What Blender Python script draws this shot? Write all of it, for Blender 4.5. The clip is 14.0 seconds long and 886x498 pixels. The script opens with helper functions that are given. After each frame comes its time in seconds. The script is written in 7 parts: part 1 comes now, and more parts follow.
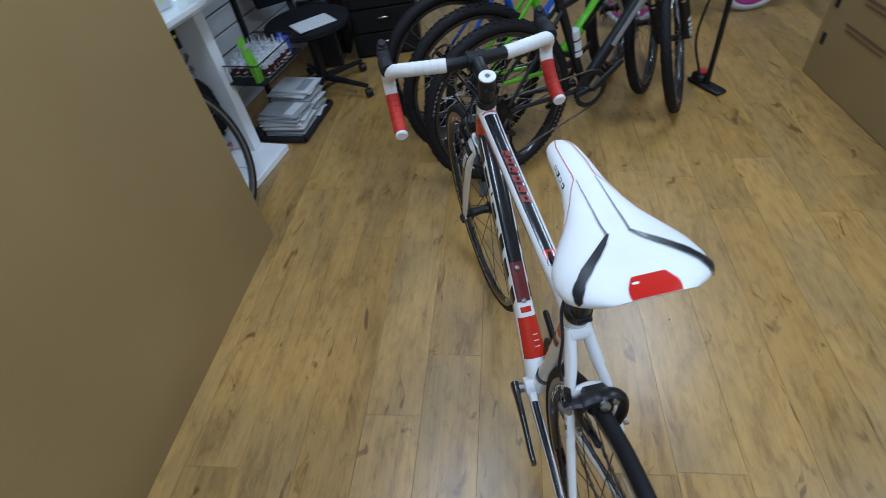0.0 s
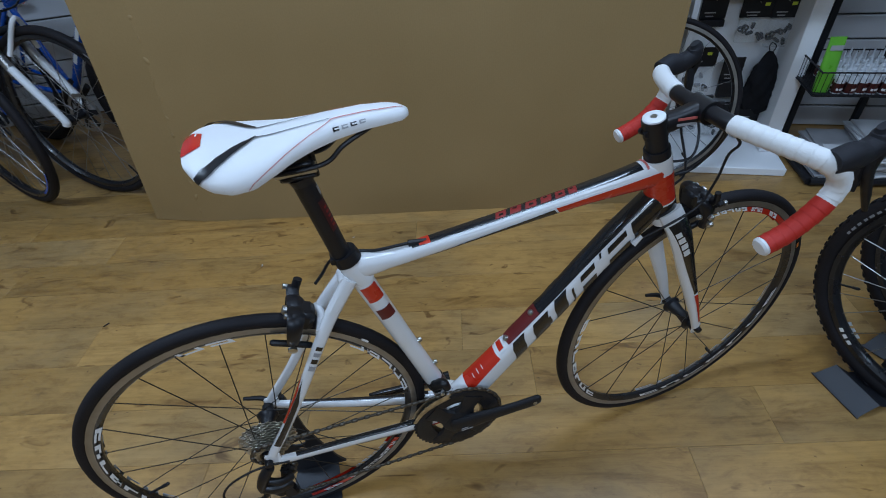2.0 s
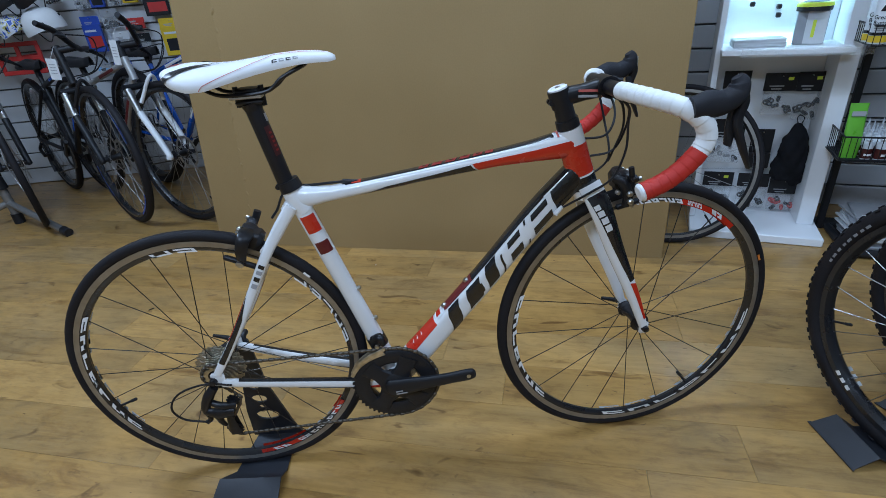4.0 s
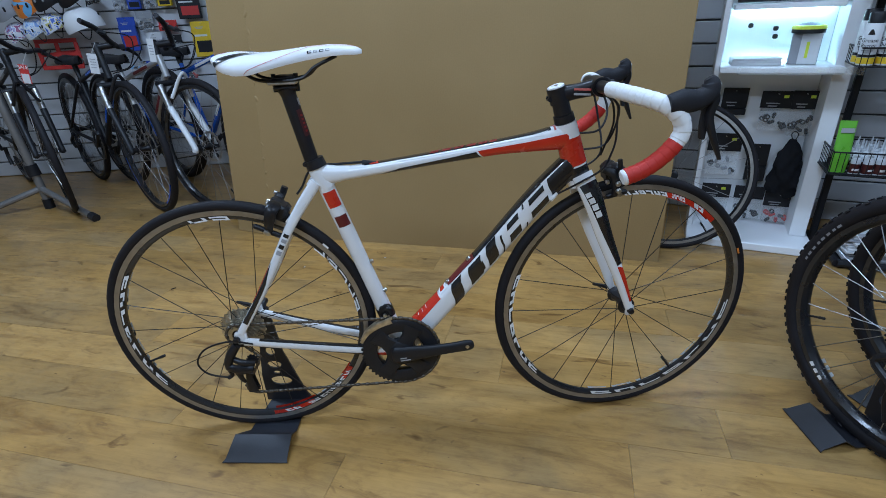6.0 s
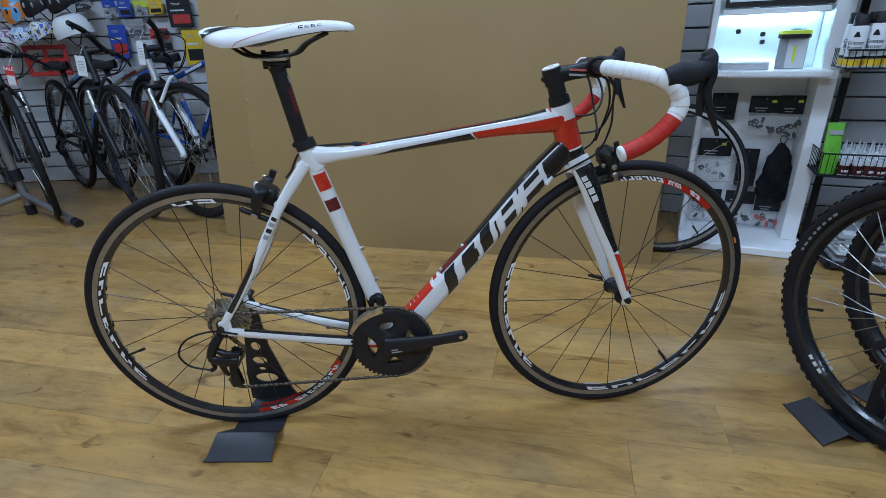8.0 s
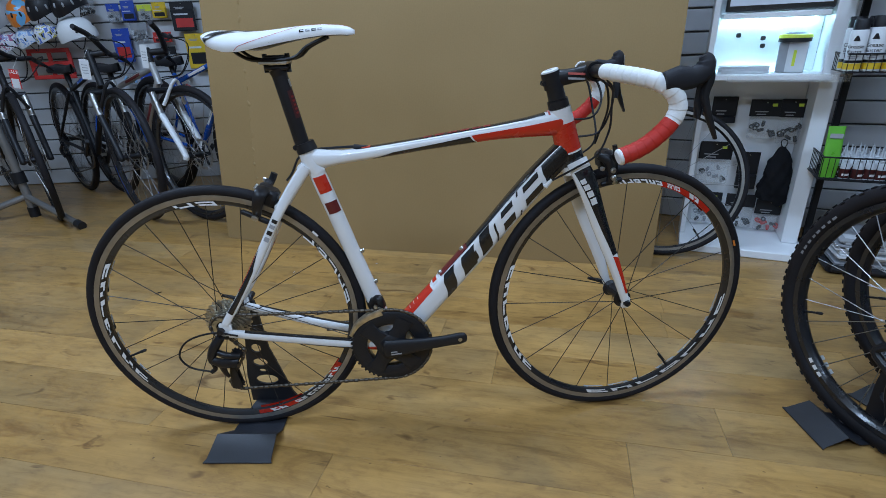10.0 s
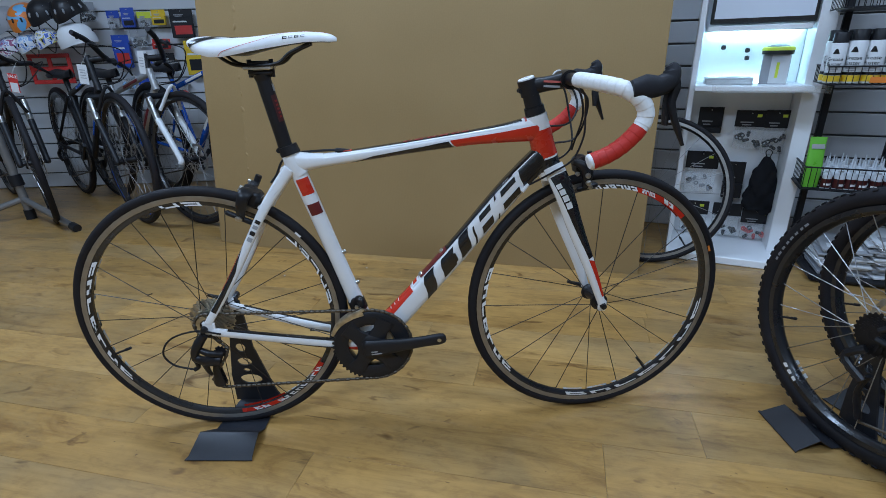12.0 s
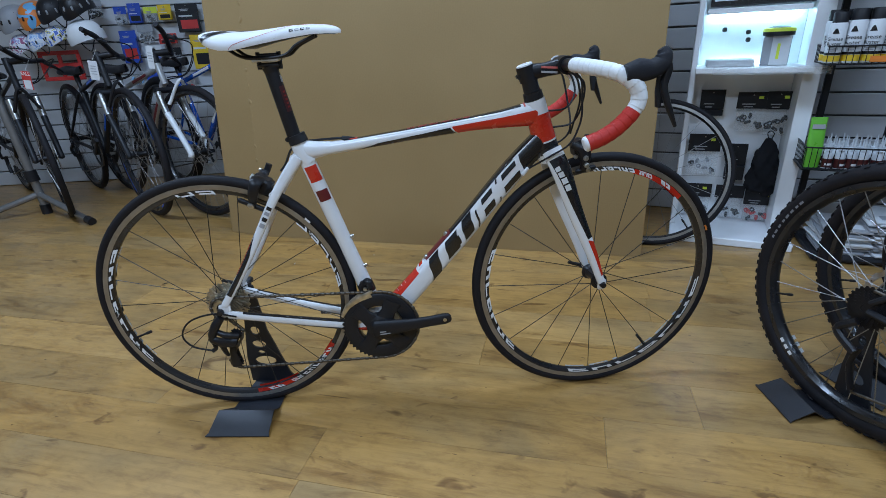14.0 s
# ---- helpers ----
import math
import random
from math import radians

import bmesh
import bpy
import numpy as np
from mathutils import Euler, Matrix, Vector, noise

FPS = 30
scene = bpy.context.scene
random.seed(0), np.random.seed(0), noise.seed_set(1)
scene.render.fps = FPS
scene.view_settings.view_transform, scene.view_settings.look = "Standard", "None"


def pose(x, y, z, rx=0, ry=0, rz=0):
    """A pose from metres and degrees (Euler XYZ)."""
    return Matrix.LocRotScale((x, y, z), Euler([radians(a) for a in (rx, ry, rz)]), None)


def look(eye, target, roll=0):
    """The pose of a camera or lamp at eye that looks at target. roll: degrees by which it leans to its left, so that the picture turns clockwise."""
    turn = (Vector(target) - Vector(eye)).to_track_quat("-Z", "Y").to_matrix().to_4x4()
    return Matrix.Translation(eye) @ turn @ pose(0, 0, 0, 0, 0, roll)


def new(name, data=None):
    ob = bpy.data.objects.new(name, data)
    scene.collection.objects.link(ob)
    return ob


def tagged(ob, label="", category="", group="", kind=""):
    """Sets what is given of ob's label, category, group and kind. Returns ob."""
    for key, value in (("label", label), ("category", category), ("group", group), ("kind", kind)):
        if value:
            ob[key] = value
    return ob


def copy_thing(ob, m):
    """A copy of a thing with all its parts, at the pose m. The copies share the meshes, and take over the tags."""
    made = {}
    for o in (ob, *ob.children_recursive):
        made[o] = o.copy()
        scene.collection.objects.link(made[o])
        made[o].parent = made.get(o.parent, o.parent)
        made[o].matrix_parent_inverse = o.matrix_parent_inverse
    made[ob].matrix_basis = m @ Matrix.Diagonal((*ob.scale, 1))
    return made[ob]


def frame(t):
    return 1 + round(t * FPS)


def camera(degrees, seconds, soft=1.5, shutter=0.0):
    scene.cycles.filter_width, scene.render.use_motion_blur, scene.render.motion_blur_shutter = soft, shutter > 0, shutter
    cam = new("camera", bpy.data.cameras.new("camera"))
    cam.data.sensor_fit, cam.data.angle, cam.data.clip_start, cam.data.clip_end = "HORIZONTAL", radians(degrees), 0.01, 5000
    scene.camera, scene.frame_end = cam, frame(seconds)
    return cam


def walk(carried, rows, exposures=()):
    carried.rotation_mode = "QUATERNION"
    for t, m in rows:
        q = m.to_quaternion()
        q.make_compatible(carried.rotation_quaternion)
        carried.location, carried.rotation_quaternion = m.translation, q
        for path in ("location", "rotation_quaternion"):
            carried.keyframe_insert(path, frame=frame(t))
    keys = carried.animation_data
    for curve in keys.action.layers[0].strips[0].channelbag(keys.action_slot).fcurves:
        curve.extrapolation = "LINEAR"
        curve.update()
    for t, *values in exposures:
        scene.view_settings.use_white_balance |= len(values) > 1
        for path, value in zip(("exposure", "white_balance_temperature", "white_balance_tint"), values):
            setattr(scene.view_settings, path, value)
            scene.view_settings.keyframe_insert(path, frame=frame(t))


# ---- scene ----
cam = camera(83.4, 14.0, soft=0.8, shutter=0.2)
PATH = [
    (0, (-0.214, 0.225, 1.389), (0.910, 0.144, 0.253), -9.74),
    (0.5, (-0.259, -0.042, 1.432), (0.787, 0.313, 0.275), -8.68),
    (1, (-0.104, -0.285, 1.396), (0.892, 0.680, -0.036), -11.10),
    (1.5, (0.104, -0.441, 1.311), (0.750, 0.837, -0.086), -3.90),
    (2, (0.243, -0.640, 1.267), (0.515, 0.551, 0.233), -5.02),
    (2.5, (0.410, -0.767, 1.208), (0.588, 0.528, 0.285), -4.06),
    (5, (0.494, -1.028, 1.025), (0.515, 0.419, 0.341), -6.03),
    (5.5, (0.502, -1.063, 1.057), (0.529, 0.389, 0.385), -5.16),
    (6, (0.477, -1.099, 1.038), (0.510, 0.345, 0.350), -2.89),
    (6.5, (0.467, -1.119, 0.999), (0.528, 0.333, 0.329), -2.29),
    (7, (0.459, -1.111, 0.968), (0.524, 0.353, 0.325), -2.12),
    (7.5, (0.460, -1.106, 0.956), (0.526, 0.363, 0.326), -2.18),
    (8, (0.466, -1.103, 0.951), (0.535, 0.367, 0.322), -2.19),
    (8.5, (0.469, -1.103, 0.951), (0.539, 0.366, 0.321), -2.33),
    (11, (0.477, -1.119, 0.952), (0.534, 0.363, 0.354), -1.93),
    (11.5, (0.504, -1.127, 0.946), (0.573, 0.359, 0.358), -1.33),
    (12, (0.517, -1.142, 0.946), (0.583, 0.342, 0.352), -1.57),
    (12.5, (0.518, -1.165, 0.942), (0.564, 0.311, 0.324), -2.45),
    (13, (0.528, -1.174, 0.929), (0.567, 0.298, 0.303), -3.02),
    (13.5, (0.528, -1.183, 0.932), (0.564, 0.289, 0.308), -2.76),
    (14, (0.523, -1.193, 0.947), (0.563, 0.280, 0.324), -2.87),
]
walk(cam, [(t, look(eye, target, roll)) for t, eye, target, roll in PATH],
     [(0.0, 0.12, 6600, 10), (0.5, 0.0, 6600, 10), (1.0, -0.08, 6350, 10), (1.5, -0.15, 6250, 10), (2.0, -0.1, 6250, 10), (2.5, 0.1, 6250, 10), (5.0, 0.36, 6150, 10), (14.0, 0.36, 6150, 10)])

# ---- light ----
world = bpy.data.worlds.new("shop_air")
scene.world = world
world.use_nodes = True
world.node_tree.nodes["Background"].inputs[0].default_value = (0.85, 0.9, 1.0, 1)
world.node_tree.nodes["Background"].inputs[1].default_value = 0.06
scene.view_settings.exposure = 0.0


def area_lamp(name, m, sx, sy, watts, colour):
    data = bpy.data.lights.new(name, "AREA")
    data.shape, data.size, data.size_y, data.energy, data.color = "RECTANGLE", sx, sy, watts, colour
    ob = new(name, data)
    ob.matrix_world = m
    return ob


TUBE_WHITE = (0.55, 0.735, 1.0)
CEILING_LAMPS = [(-1.3, 0.6, 40), (0.9, 0.35, 23), (2.6, 0.0, 6), (-0.6, -1.9, 50), (2.1, -1.5, 32)]
for lx, ly, watts in CEILING_LAMPS:
    area_lamp("ceiling_tube_light", pose(lx, ly, 2.66, 0, 0, -16), 1.2, 0.3, watts, TUBE_WHITE)


# ---- materials ----
def material(name):
    m = bpy.data.materials.new(name)
    m.use_nodes = True
    return m, m.node_tree.nodes, m.node_tree.links, m.node_tree.nodes["Principled BSDF"]


def plain(name, colour, rough=0.5, metal=0.0, vary=0.12, scale=18.0, bump=0.0, bump_scale=250.0, coat=0.0, spec=0.5):
    """A surface of one substance: soft stains, fine grain and uneven gloss."""
    m, nodes, links, bsdf = material(name)
    coord = nodes.new("ShaderNodeTexCoord")
    big, fine = nodes.new("ShaderNodeTexNoise"), nodes.new("ShaderNodeTexNoise")
    big.inputs["Scale"].default_value, big.inputs["Detail"].default_value = scale, 4
    fine.inputs["Scale"].default_value, fine.inputs["Detail"].default_value = bump_scale, 3
    for n in (big, fine):
        links.new(coord.outputs["Object"], n.inputs["Vector"])
    ramp = nodes.new("ShaderNodeMapRange")
    ramp.inputs["From Min"].default_value, ramp.inputs["From Max"].default_value = 0.3, 0.7
    ramp.inputs["To Min"].default_value, ramp.inputs["To Max"].default_value = 1 - vary, 1 + vary * 0.5
    links.new(big.outputs["Fac"], ramp.inputs["Value"])
    mix = nodes.new("ShaderNodeMix")
    mix.data_type, mix.blend_type = "RGBA", "MULTIPLY"
    mix.inputs["Factor"].default_value = 1.0
    mix.inputs[6].default_value = (*colour, 1)
    links.new(ramp.outputs["Result"], mix.inputs[7])
    links.new(mix.outputs[2], bsdf.inputs["Base Color"])
    gloss = nodes.new("ShaderNodeMapRange")
    gloss.inputs["To Min"].default_value, gloss.inputs["To Max"].default_value = max(rough - 0.08, 0.02), min(rough + 0.1, 1)
    links.new(big.outputs["Fac"], gloss.inputs["Value"])
    links.new(gloss.outputs["Result"], bsdf.inputs["Roughness"])
    bsdf.inputs["Metallic"].default_value = metal
    bsdf.inputs["Coat Weight"].default_value = coat
    bsdf.inputs["Coat Roughness"].default_value = 0.06
    bsdf.inputs["Specular IOR Level"].default_value = spec
    if bump:
        b = nodes.new("ShaderNodeBump")
        b.inputs["Strength"].default_value, b.inputs["Distance"].default_value = bump, 0.002
        links.new(fine.outputs["Fac"], b.inputs["Height"])
        links.new(b.outputs["Normal"], bsdf.inputs["Normal"])
    return m


def wood_floor():
    """Oak-look planks: tone by plank, long grain, dark knots and cracks, worn satin lacquer."""
    m, nodes, links, bsdf = material("oak_plank")
    coord, info = nodes.new("ShaderNodeTexCoord"), nodes.new("ShaderNodeObjectInfo")
    shift = nodes.new("ShaderNodeVectorMath")
    shift.operation = "MULTIPLY_ADD"
    shift.inputs[1].default_value = (1, 1, 1)
    links.new(coord.outputs["Object"], shift.inputs[0])
    rnd = nodes.new("ShaderNodeCombineXYZ")
    for k, f in enumerate((37.0, 91.0, 53.0)):
        mul = nodes.new("ShaderNodeMath")
        mul.operation = "MULTIPLY"
        mul.inputs[1].default_value = f
        links.new(info.outputs["Random"], mul.inputs[0])
        links.new(mul.outputs[0], rnd.inputs[k])
    links.new(rnd.outputs[0], shift.inputs[2])

    def grainy(scale, detail, stretch, rough=0.6, distort=0.0):
        mp, n = nodes.new("ShaderNodeMapping"), nodes.new("ShaderNodeTexNoise")
        mp.inputs["Scale"].default_value = stretch
        n.inputs["Scale"].default_value, n.inputs["Detail"].default_value = scale, detail
        n.inputs["Roughness"].default_value, n.inputs["Distortion"].default_value = rough, distort
        links.new(shift.outputs[0], mp.inputs["Vector"])
        links.new(mp.outputs[0], n.inputs["Vector"])
        return n.outputs["Fac"]

    def ramp(src, stops):
        r = nodes.new("ShaderNodeValToRGB")
        while len(r.color_ramp.elements) < len(stops):
            r.color_ramp.elements.new(0.5)
        for e, (p, c) in zip(r.color_ramp.elements, stops):
            e.position, e.color = p, (*c, 1)
        links.new(src, r.inputs[0])
        return r.outputs[0]

    def blend(kind, fac, a, b):
        x = nodes.new("ShaderNodeMix")
        x.data_type, x.blend_type = "RGBA", kind
        x.inputs["Factor"].default_value = fac
        links.new(a, x.inputs[6]), links.new(b, x.inputs[7])
        return x.outputs[2]

    tone = ramp(info.outputs["Random"], [(0.0, (0.396, 0.219, 0.058)), (0.5, (0.442, 0.250, 0.072)), (1.0, (0.482, 0.280, 0.087))])
    broad = ramp(grainy(4.6, 8, (0.55, 2.5, 1), 0.66, 1.0), [(0.28, (0.54, 0.46, 0.38)), (0.44, (0.95, 0.94, 0.93)), (0.72, (1.12, 1.12, 1.14))])
    # Blue-grey clouds: dirt and wear, with the lacquer's bluish reflections put into the colour
    dirt_and_sheen = ramp(grainy(1.7, 4, (1.0, 1.6, 1), 0.6, 0.4), [(0.36, (0.76, 0.82, 1.02)), (0.56, (1.0, 1.0, 1.0)), (1.0, (1.04, 1.04, 1.04))])
    grain = ramp(grainy(26, 6, (0.14, 3.4, 1), 0.7, 0.3), [(0.32, (0.72, 0.66, 0.58)), (0.55, (1.0, 1.0, 1.0)), (0.8, (1.08, 1.08, 1.08))])
    knots = ramp(grainy(8.5, 3, (0.9, 1.9, 1), 0.55, 0.9), [(0.285, (0.30, 0.21, 0.14)), (0.36, (1.0, 1.0, 1.0)), (1.0, (1.0, 1.0, 1.0))])
    crack = ramp(grainy(15, 3, (0.10, 1.6, 1), 0.55, 1.2), [(0.235, (0.3, 0.22, 0.16)), (0.27, (1.0, 1.0, 1.0)), (1.0, (1.0, 1.0, 1.0))])
    col = blend("MULTIPLY", 1.0, tone, broad)
    col = blend("MULTIPLY", 1.0, col, dirt_and_sheen)
    mottle = ramp(grainy(20, 7, (0.7, 1.7, 1), 0.68, 0.5), [(0.33, (0.72, 0.68, 0.66)), (0.50, (1.0, 1.0, 1.0)), (0.70, (1.10, 1.11, 1.14))])
    specks = ramp(grainy(48, 2, (0.8, 1.5, 1), 0.5, 0.3), [(0.215, (0.30, 0.24, 0.20)), (0.255, (1.0, 1.0, 1.0)), (1.0, (1.0, 1.0, 1.0))])
    col = blend("MULTIPLY", 0.85, col, mottle)
    col = blend("MULTIPLY", 0.8, col, specks)
    col = blend("MULTIPLY", 0.5, col, grain)
    col = blend("MULTIPLY", 0.75, col, knots)
    col = blend("MULTIPLY", 0.8, col, crack)
    links.new(col, bsdf.inputs["Base Color"])
    g = nodes.new("ShaderNodeMapRange")
    g.inputs["To Min"].default_value, g.inputs["To Max"].default_value = 0.26, 0.46
    bsdf.inputs["Coat Weight"].default_value, bsdf.inputs["Coat Roughness"].default_value = 0.45, 0.30
    links.new(grainy(9, 4, (0.6, 1.5, 1)), g.inputs["Value"])
    links.new(g.outputs[0], bsdf.inputs["Roughness"])
    b = nodes.new("ShaderNodeBump")
    b.inputs["Strength"].default_value, b.inputs["Distance"].default_value = 0.18, 0.001
    links.new(grainy(40, 4, (0.12, 3.0, 1)), b.inputs["Height"])
    links.new(b.outputs[0], bsdf.inputs["Normal"])
    return m


def cardboard():
    m, nodes, links, bsdf = material("kraft_cardboard")
    coord = nodes.new("ShaderNodeTexCoord")
    wave = nodes.new("ShaderNodeTexWave")
    wave.bands_direction = "X"
    wave.inputs["Scale"].default_value, wave.inputs["Distortion"].default_value = 42, 0.4
    cloud, speck = nodes.new("ShaderNodeTexNoise"), nodes.new("ShaderNodeTexNoise")
    cloud.inputs["Scale"].default_value, cloud.inputs["Detail"].default_value = 2.2, 5
    speck.inputs["Scale"].default_value, speck.inputs["Detail"].default_value = 160, 3
    for n in (wave, cloud, speck):
        links.new(coord.outputs["Object"], n.inputs["Vector"])
    r = nodes.new("ShaderNodeValToRGB")
    r.color_ramp.elements[0].position, r.color_ramp.elements[0].color = 0.3, (0.305, 0.199, 0.080, 1)
    r.color_ramp.elements[1].position, r.color_ramp.elements[1].color = 0.72, (0.345, 0.230, 0.098, 1)
    links.new(cloud.outputs["Fac"], r.inputs[0])
    s = nodes.new("ShaderNodeMapRange")
    s.inputs["To Min"].default_value, s.inputs["To Max"].default_value = 0.9, 1.08
    links.new(speck.outputs["Fac"], s.inputs["Value"])
    x = nodes.new("ShaderNodeMix")
    x.data_type, x.blend_type = "RGBA", "MULTIPLY"
    x.inputs["Factor"].default_value = 1
    links.new(r.outputs[0], x.inputs[6]), links.new(s.outputs[0], x.inputs[7])
    links.new(x.outputs[2], bsdf.inputs["Base Color"])
    bsdf.inputs["Roughness"].default_value = 0.62
    b = nodes.new("ShaderNodeBump")
    b.inputs["Strength"].default_value, b.inputs["Distance"].default_value = 0.12, 0.0006
    links.new(wave.outputs["Fac"], b.inputs["Height"])
    links.new(b.outputs[0], bsdf.inputs["Normal"])
    return m


def blotched(name, ground, colours, scale, rough=0.35):
    """A printed shell: patches of several colours on a plain ground."""
    m, nodes, links, bsdf = material(name)
    tc, nz, ramp = nodes.new("ShaderNodeTexCoord"), nodes.new("ShaderNodeTexNoise"), nodes.new("ShaderNodeValToRGB")
    nz.inputs["Scale"].default_value, nz.inputs["Detail"].default_value, nz.inputs["Distortion"].default_value = scale, 1.5, 0.8
    ramp.color_ramp.interpolation = "CONSTANT"
    steps = [(0.0, colours[0]), (0.40, ground), (0.57, colours[1]), (0.66, colours[0])]
    for i, (at, c) in enumerate(steps):
        e = ramp.color_ramp.elements[i] if i < 2 else ramp.color_ramp.elements.new(at)
        e.position, e.color = at, (*c, 1)
    links.new(tc.outputs["Object"], nz.inputs["Vector"])
    links.new(nz.outputs["Fac"], ramp.inputs["Fac"])
    links.new(ramp.outputs["Color"], bsdf.inputs["Base Color"])
    bsdf.inputs["Roughness"].default_value = rough
    return m


def glowing(name, colour, power):
    m, nodes, links, bsdf = material(name)
    bsdf.inputs["Base Color"].default_value = (*colour, 1)
    bsdf.inputs["Emission Color"].default_value = (*colour, 1)
    bsdf.inputs["Emission Strength"].default_value = power
    return m


def clear_plastic():
    m, nodes, links, bsdf = material("clear_blister")
    bsdf.inputs["Base Color"].default_value = (0.9, 0.93, 0.95, 1)
    bsdf.inputs["Roughness"].default_value = 0.12
    bsdf.inputs["Alpha"].default_value = 0.13
    return m


WHITE = plain("white_gloss_paint", (0.80, 0.80, 0.80), 0.22, vary=0.03, coat=0.6)
BLACK = plain("black_gloss_paint", (0.008, 0.009, 0.012), 0.24, vary=0.1, coat=0.6)
RED = plain("red_gloss_paint", (0.54, 0.026, 0.010), 0.25, vary=0.06, coat=0.5)
DARK_RED = plain("dark_red_print", (0.13, 0.014, 0.014), 0.35)
MAROON = plain("maroon_print", (0.06, 0.010, 0.010), 0.35)
DIM_RED = plain("dim_red_print", (0.24, 0.016, 0.014), 0.4)
CARBON = plain("black_anodised", (0.010, 0.0095, 0.0115), 0.38, vary=0.2, bump=0.1, spec=0.4)
MATT_BLACK = plain("matt_black_plastic", (0.013, 0.013, 0.0155), 0.46, vary=0.2, bump=0.15, spec=0.34)
HOOD = plain("ribbed_black_rubber", (0.018, 0.018, 0.022), 0.62, bump=0.35, bump_scale=500, spec=0.25)
RUBBER = plain("tyre_rubber", (0.014, 0.0125, 0.0145), 0.62, vary=0.25, scale=9, bump=0.25, bump_scale=400, spec=0.22)
TAPE_WHITE = plain("white_bar_tape", (0.78, 0.78, 0.77), 0.6, vary=0.05, bump=0.3, bump_scale=600)
TAPE_RED = plain("red_bar_tape", (0.50, 0.020, 0.010), 0.6, vary=0.08, bump=0.3, bump_scale=600)
SADDLE_WHITE = plain("white_saddle_leather", (0.80, 0.80, 0.80), 0.42, vary=0.03, bump=0.25, bump_scale=900)
SADDLE_RED = plain("red_saddle_patch", (0.60, 0.020, 0.014), 0.2, vary=0.05, coat=0.5)
SADDLE_BLACK = plain("black_saddle_stripe", (0.012, 0.012, 0.015), 0.34, vary=0.1, coat=0.1)
GREY_LINE = plain("grey_stitch", (0.20, 0.20, 0.21), 0.6)
RED_LINE = plain("red_stitch", (0.55, 0.12, 0.10), 0.6)
RIM_BLACK = plain("black_rim", (0.014, 0.014, 0.016), 0.28, coat=0.3)
RIM_METAL = plain("machined_brake_track", (0.36, 0.34, 0.31), 0.42, metal=0.85, vary=0.15, scale=40)
STEEL = plain("steel", (0.55, 0.54, 0.52), 0.3, metal=1.0, vary=0.2, scale=60)
COG_STEEL = plain("bronzed_sprocket_steel", (0.62, 0.58, 0.50), 0.34, metal=1.0, vary=0.3, scale=70)
DULL_STEEL = plain("oily_chain_steel", (0.14, 0.122, 0.10), 0.46, metal=0.9, vary=0.35, scale=90)
SPOKE = plain("black_spoke", (0.05, 0.045, 0.04), 0.35, metal=0.6)
BRIGHT_SPOKE = plain("stainless_spoke", (0.42, 0.42, 0.43), 0.36, metal=1.0)
DECAL_WHITE = plain("white_print", (0.78, 0.78, 0.78), 0.4, vary=0.04)
DECAL_GREY = plain("grey_print", (0.35, 0.35, 0.36), 0.4)
STAND_BLACK = plain("black_stand_plastic", (0.018, 0.019, 0.024), 0.44, vary=0.2, bump=0.12)
FLOOR_WOOD = wood_floor()
CARD = cardboard()
GAP = plain("dark_joint", (0.28, 0.175, 0.075), 0.8)
SLAT = plain("white_slatwall_laminate", (0.56, 0.57, 0.59), 0.42, vary=0.06, scale=4)
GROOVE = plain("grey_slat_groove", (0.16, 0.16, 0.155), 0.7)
PAINT = plain("off_white_wall_paint", (0.68, 0.66, 0.60), 0.8, vary=0.08, scale=2, bump=0.1)
LAMINATE = plain("white_display_laminate", (0.86, 0.87, 0.88), 0.3, vary=0.04, scale=5)
SCREEN_ON = glowing("monitor_picture", (0.40, 0.46, 0.55), 0.25)
NICHE_GLOW = glowing("cool_led_strip", (0.45, 0.78, 1.0), 18.0)
LED_BLUE = glowing("blue_led", (0.03, 0.05, 1.0), 8.0)
CLEAR = clear_plastic()
SILVER = plain("silver_paint", (0.48, 0.48, 0.48), 0.3, metal=0.5, vary=0.08)
GREY_METAL = plain("grey_enamel_tube", (0.24, 0.23, 0.22), 0.38, metal=0.5, vary=0.12)
GREEN = plain("lime_green_paint", (0.13, 0.55, 0.02), 0.25, vary=0.06, coat=0.5)
BLUE = plain("blue_gloss_paint", (0.012, 0.10, 0.50), 0.25, vary=0.08, coat=0.5)
CYAN = plain("pale_blue_print", (0.20, 0.45, 0.75), 0.4)
YELLOW = plain("yellow_card", (0.72, 0.48, 0.02), 0.5)
LIME = plain("lime_card", (0.62, 0.70, 0.05), 0.5)
ORANGE = plain("orange_card", (0.75, 0.22, 0.03), 0.5)
PINK = plain("pink_plastic", (0.55, 0.05, 0.30), 0.4)
PAPER = plain("white_paper", (0.62, 0.63, 0.64), 0.7, vary=0.06)
FABRIC_BLACK = plain("black_fabric", (0.012, 0.012, 0.014), 0.85, vary=0.3, bump=0.5, bump_scale=300, spec=0.15)
HELMET_WHITE = plain("white_helmet_shell", (0.78, 0.79, 0.80), 0.35, vary=0.03)
SHELL_BLUE = blotched("blue_patterned_shell", (0.72, 0.74, 0.78), ((0.06, 0.14, 0.55), (0.55, 0.50, 0.16)), 22)
SHELL_CYAN = blotched("pale_blue_patterned_shell", (0.74, 0.76, 0.80), ((0.22, 0.36, 0.68), (0.45, 0.60, 0.80)), 26)
SHELL_RED = blotched("red_patterned_shell", (0.74, 0.74, 0.77), ((0.34, 0.10, 0.20), (0.30, 0.32, 0.55)), 26)
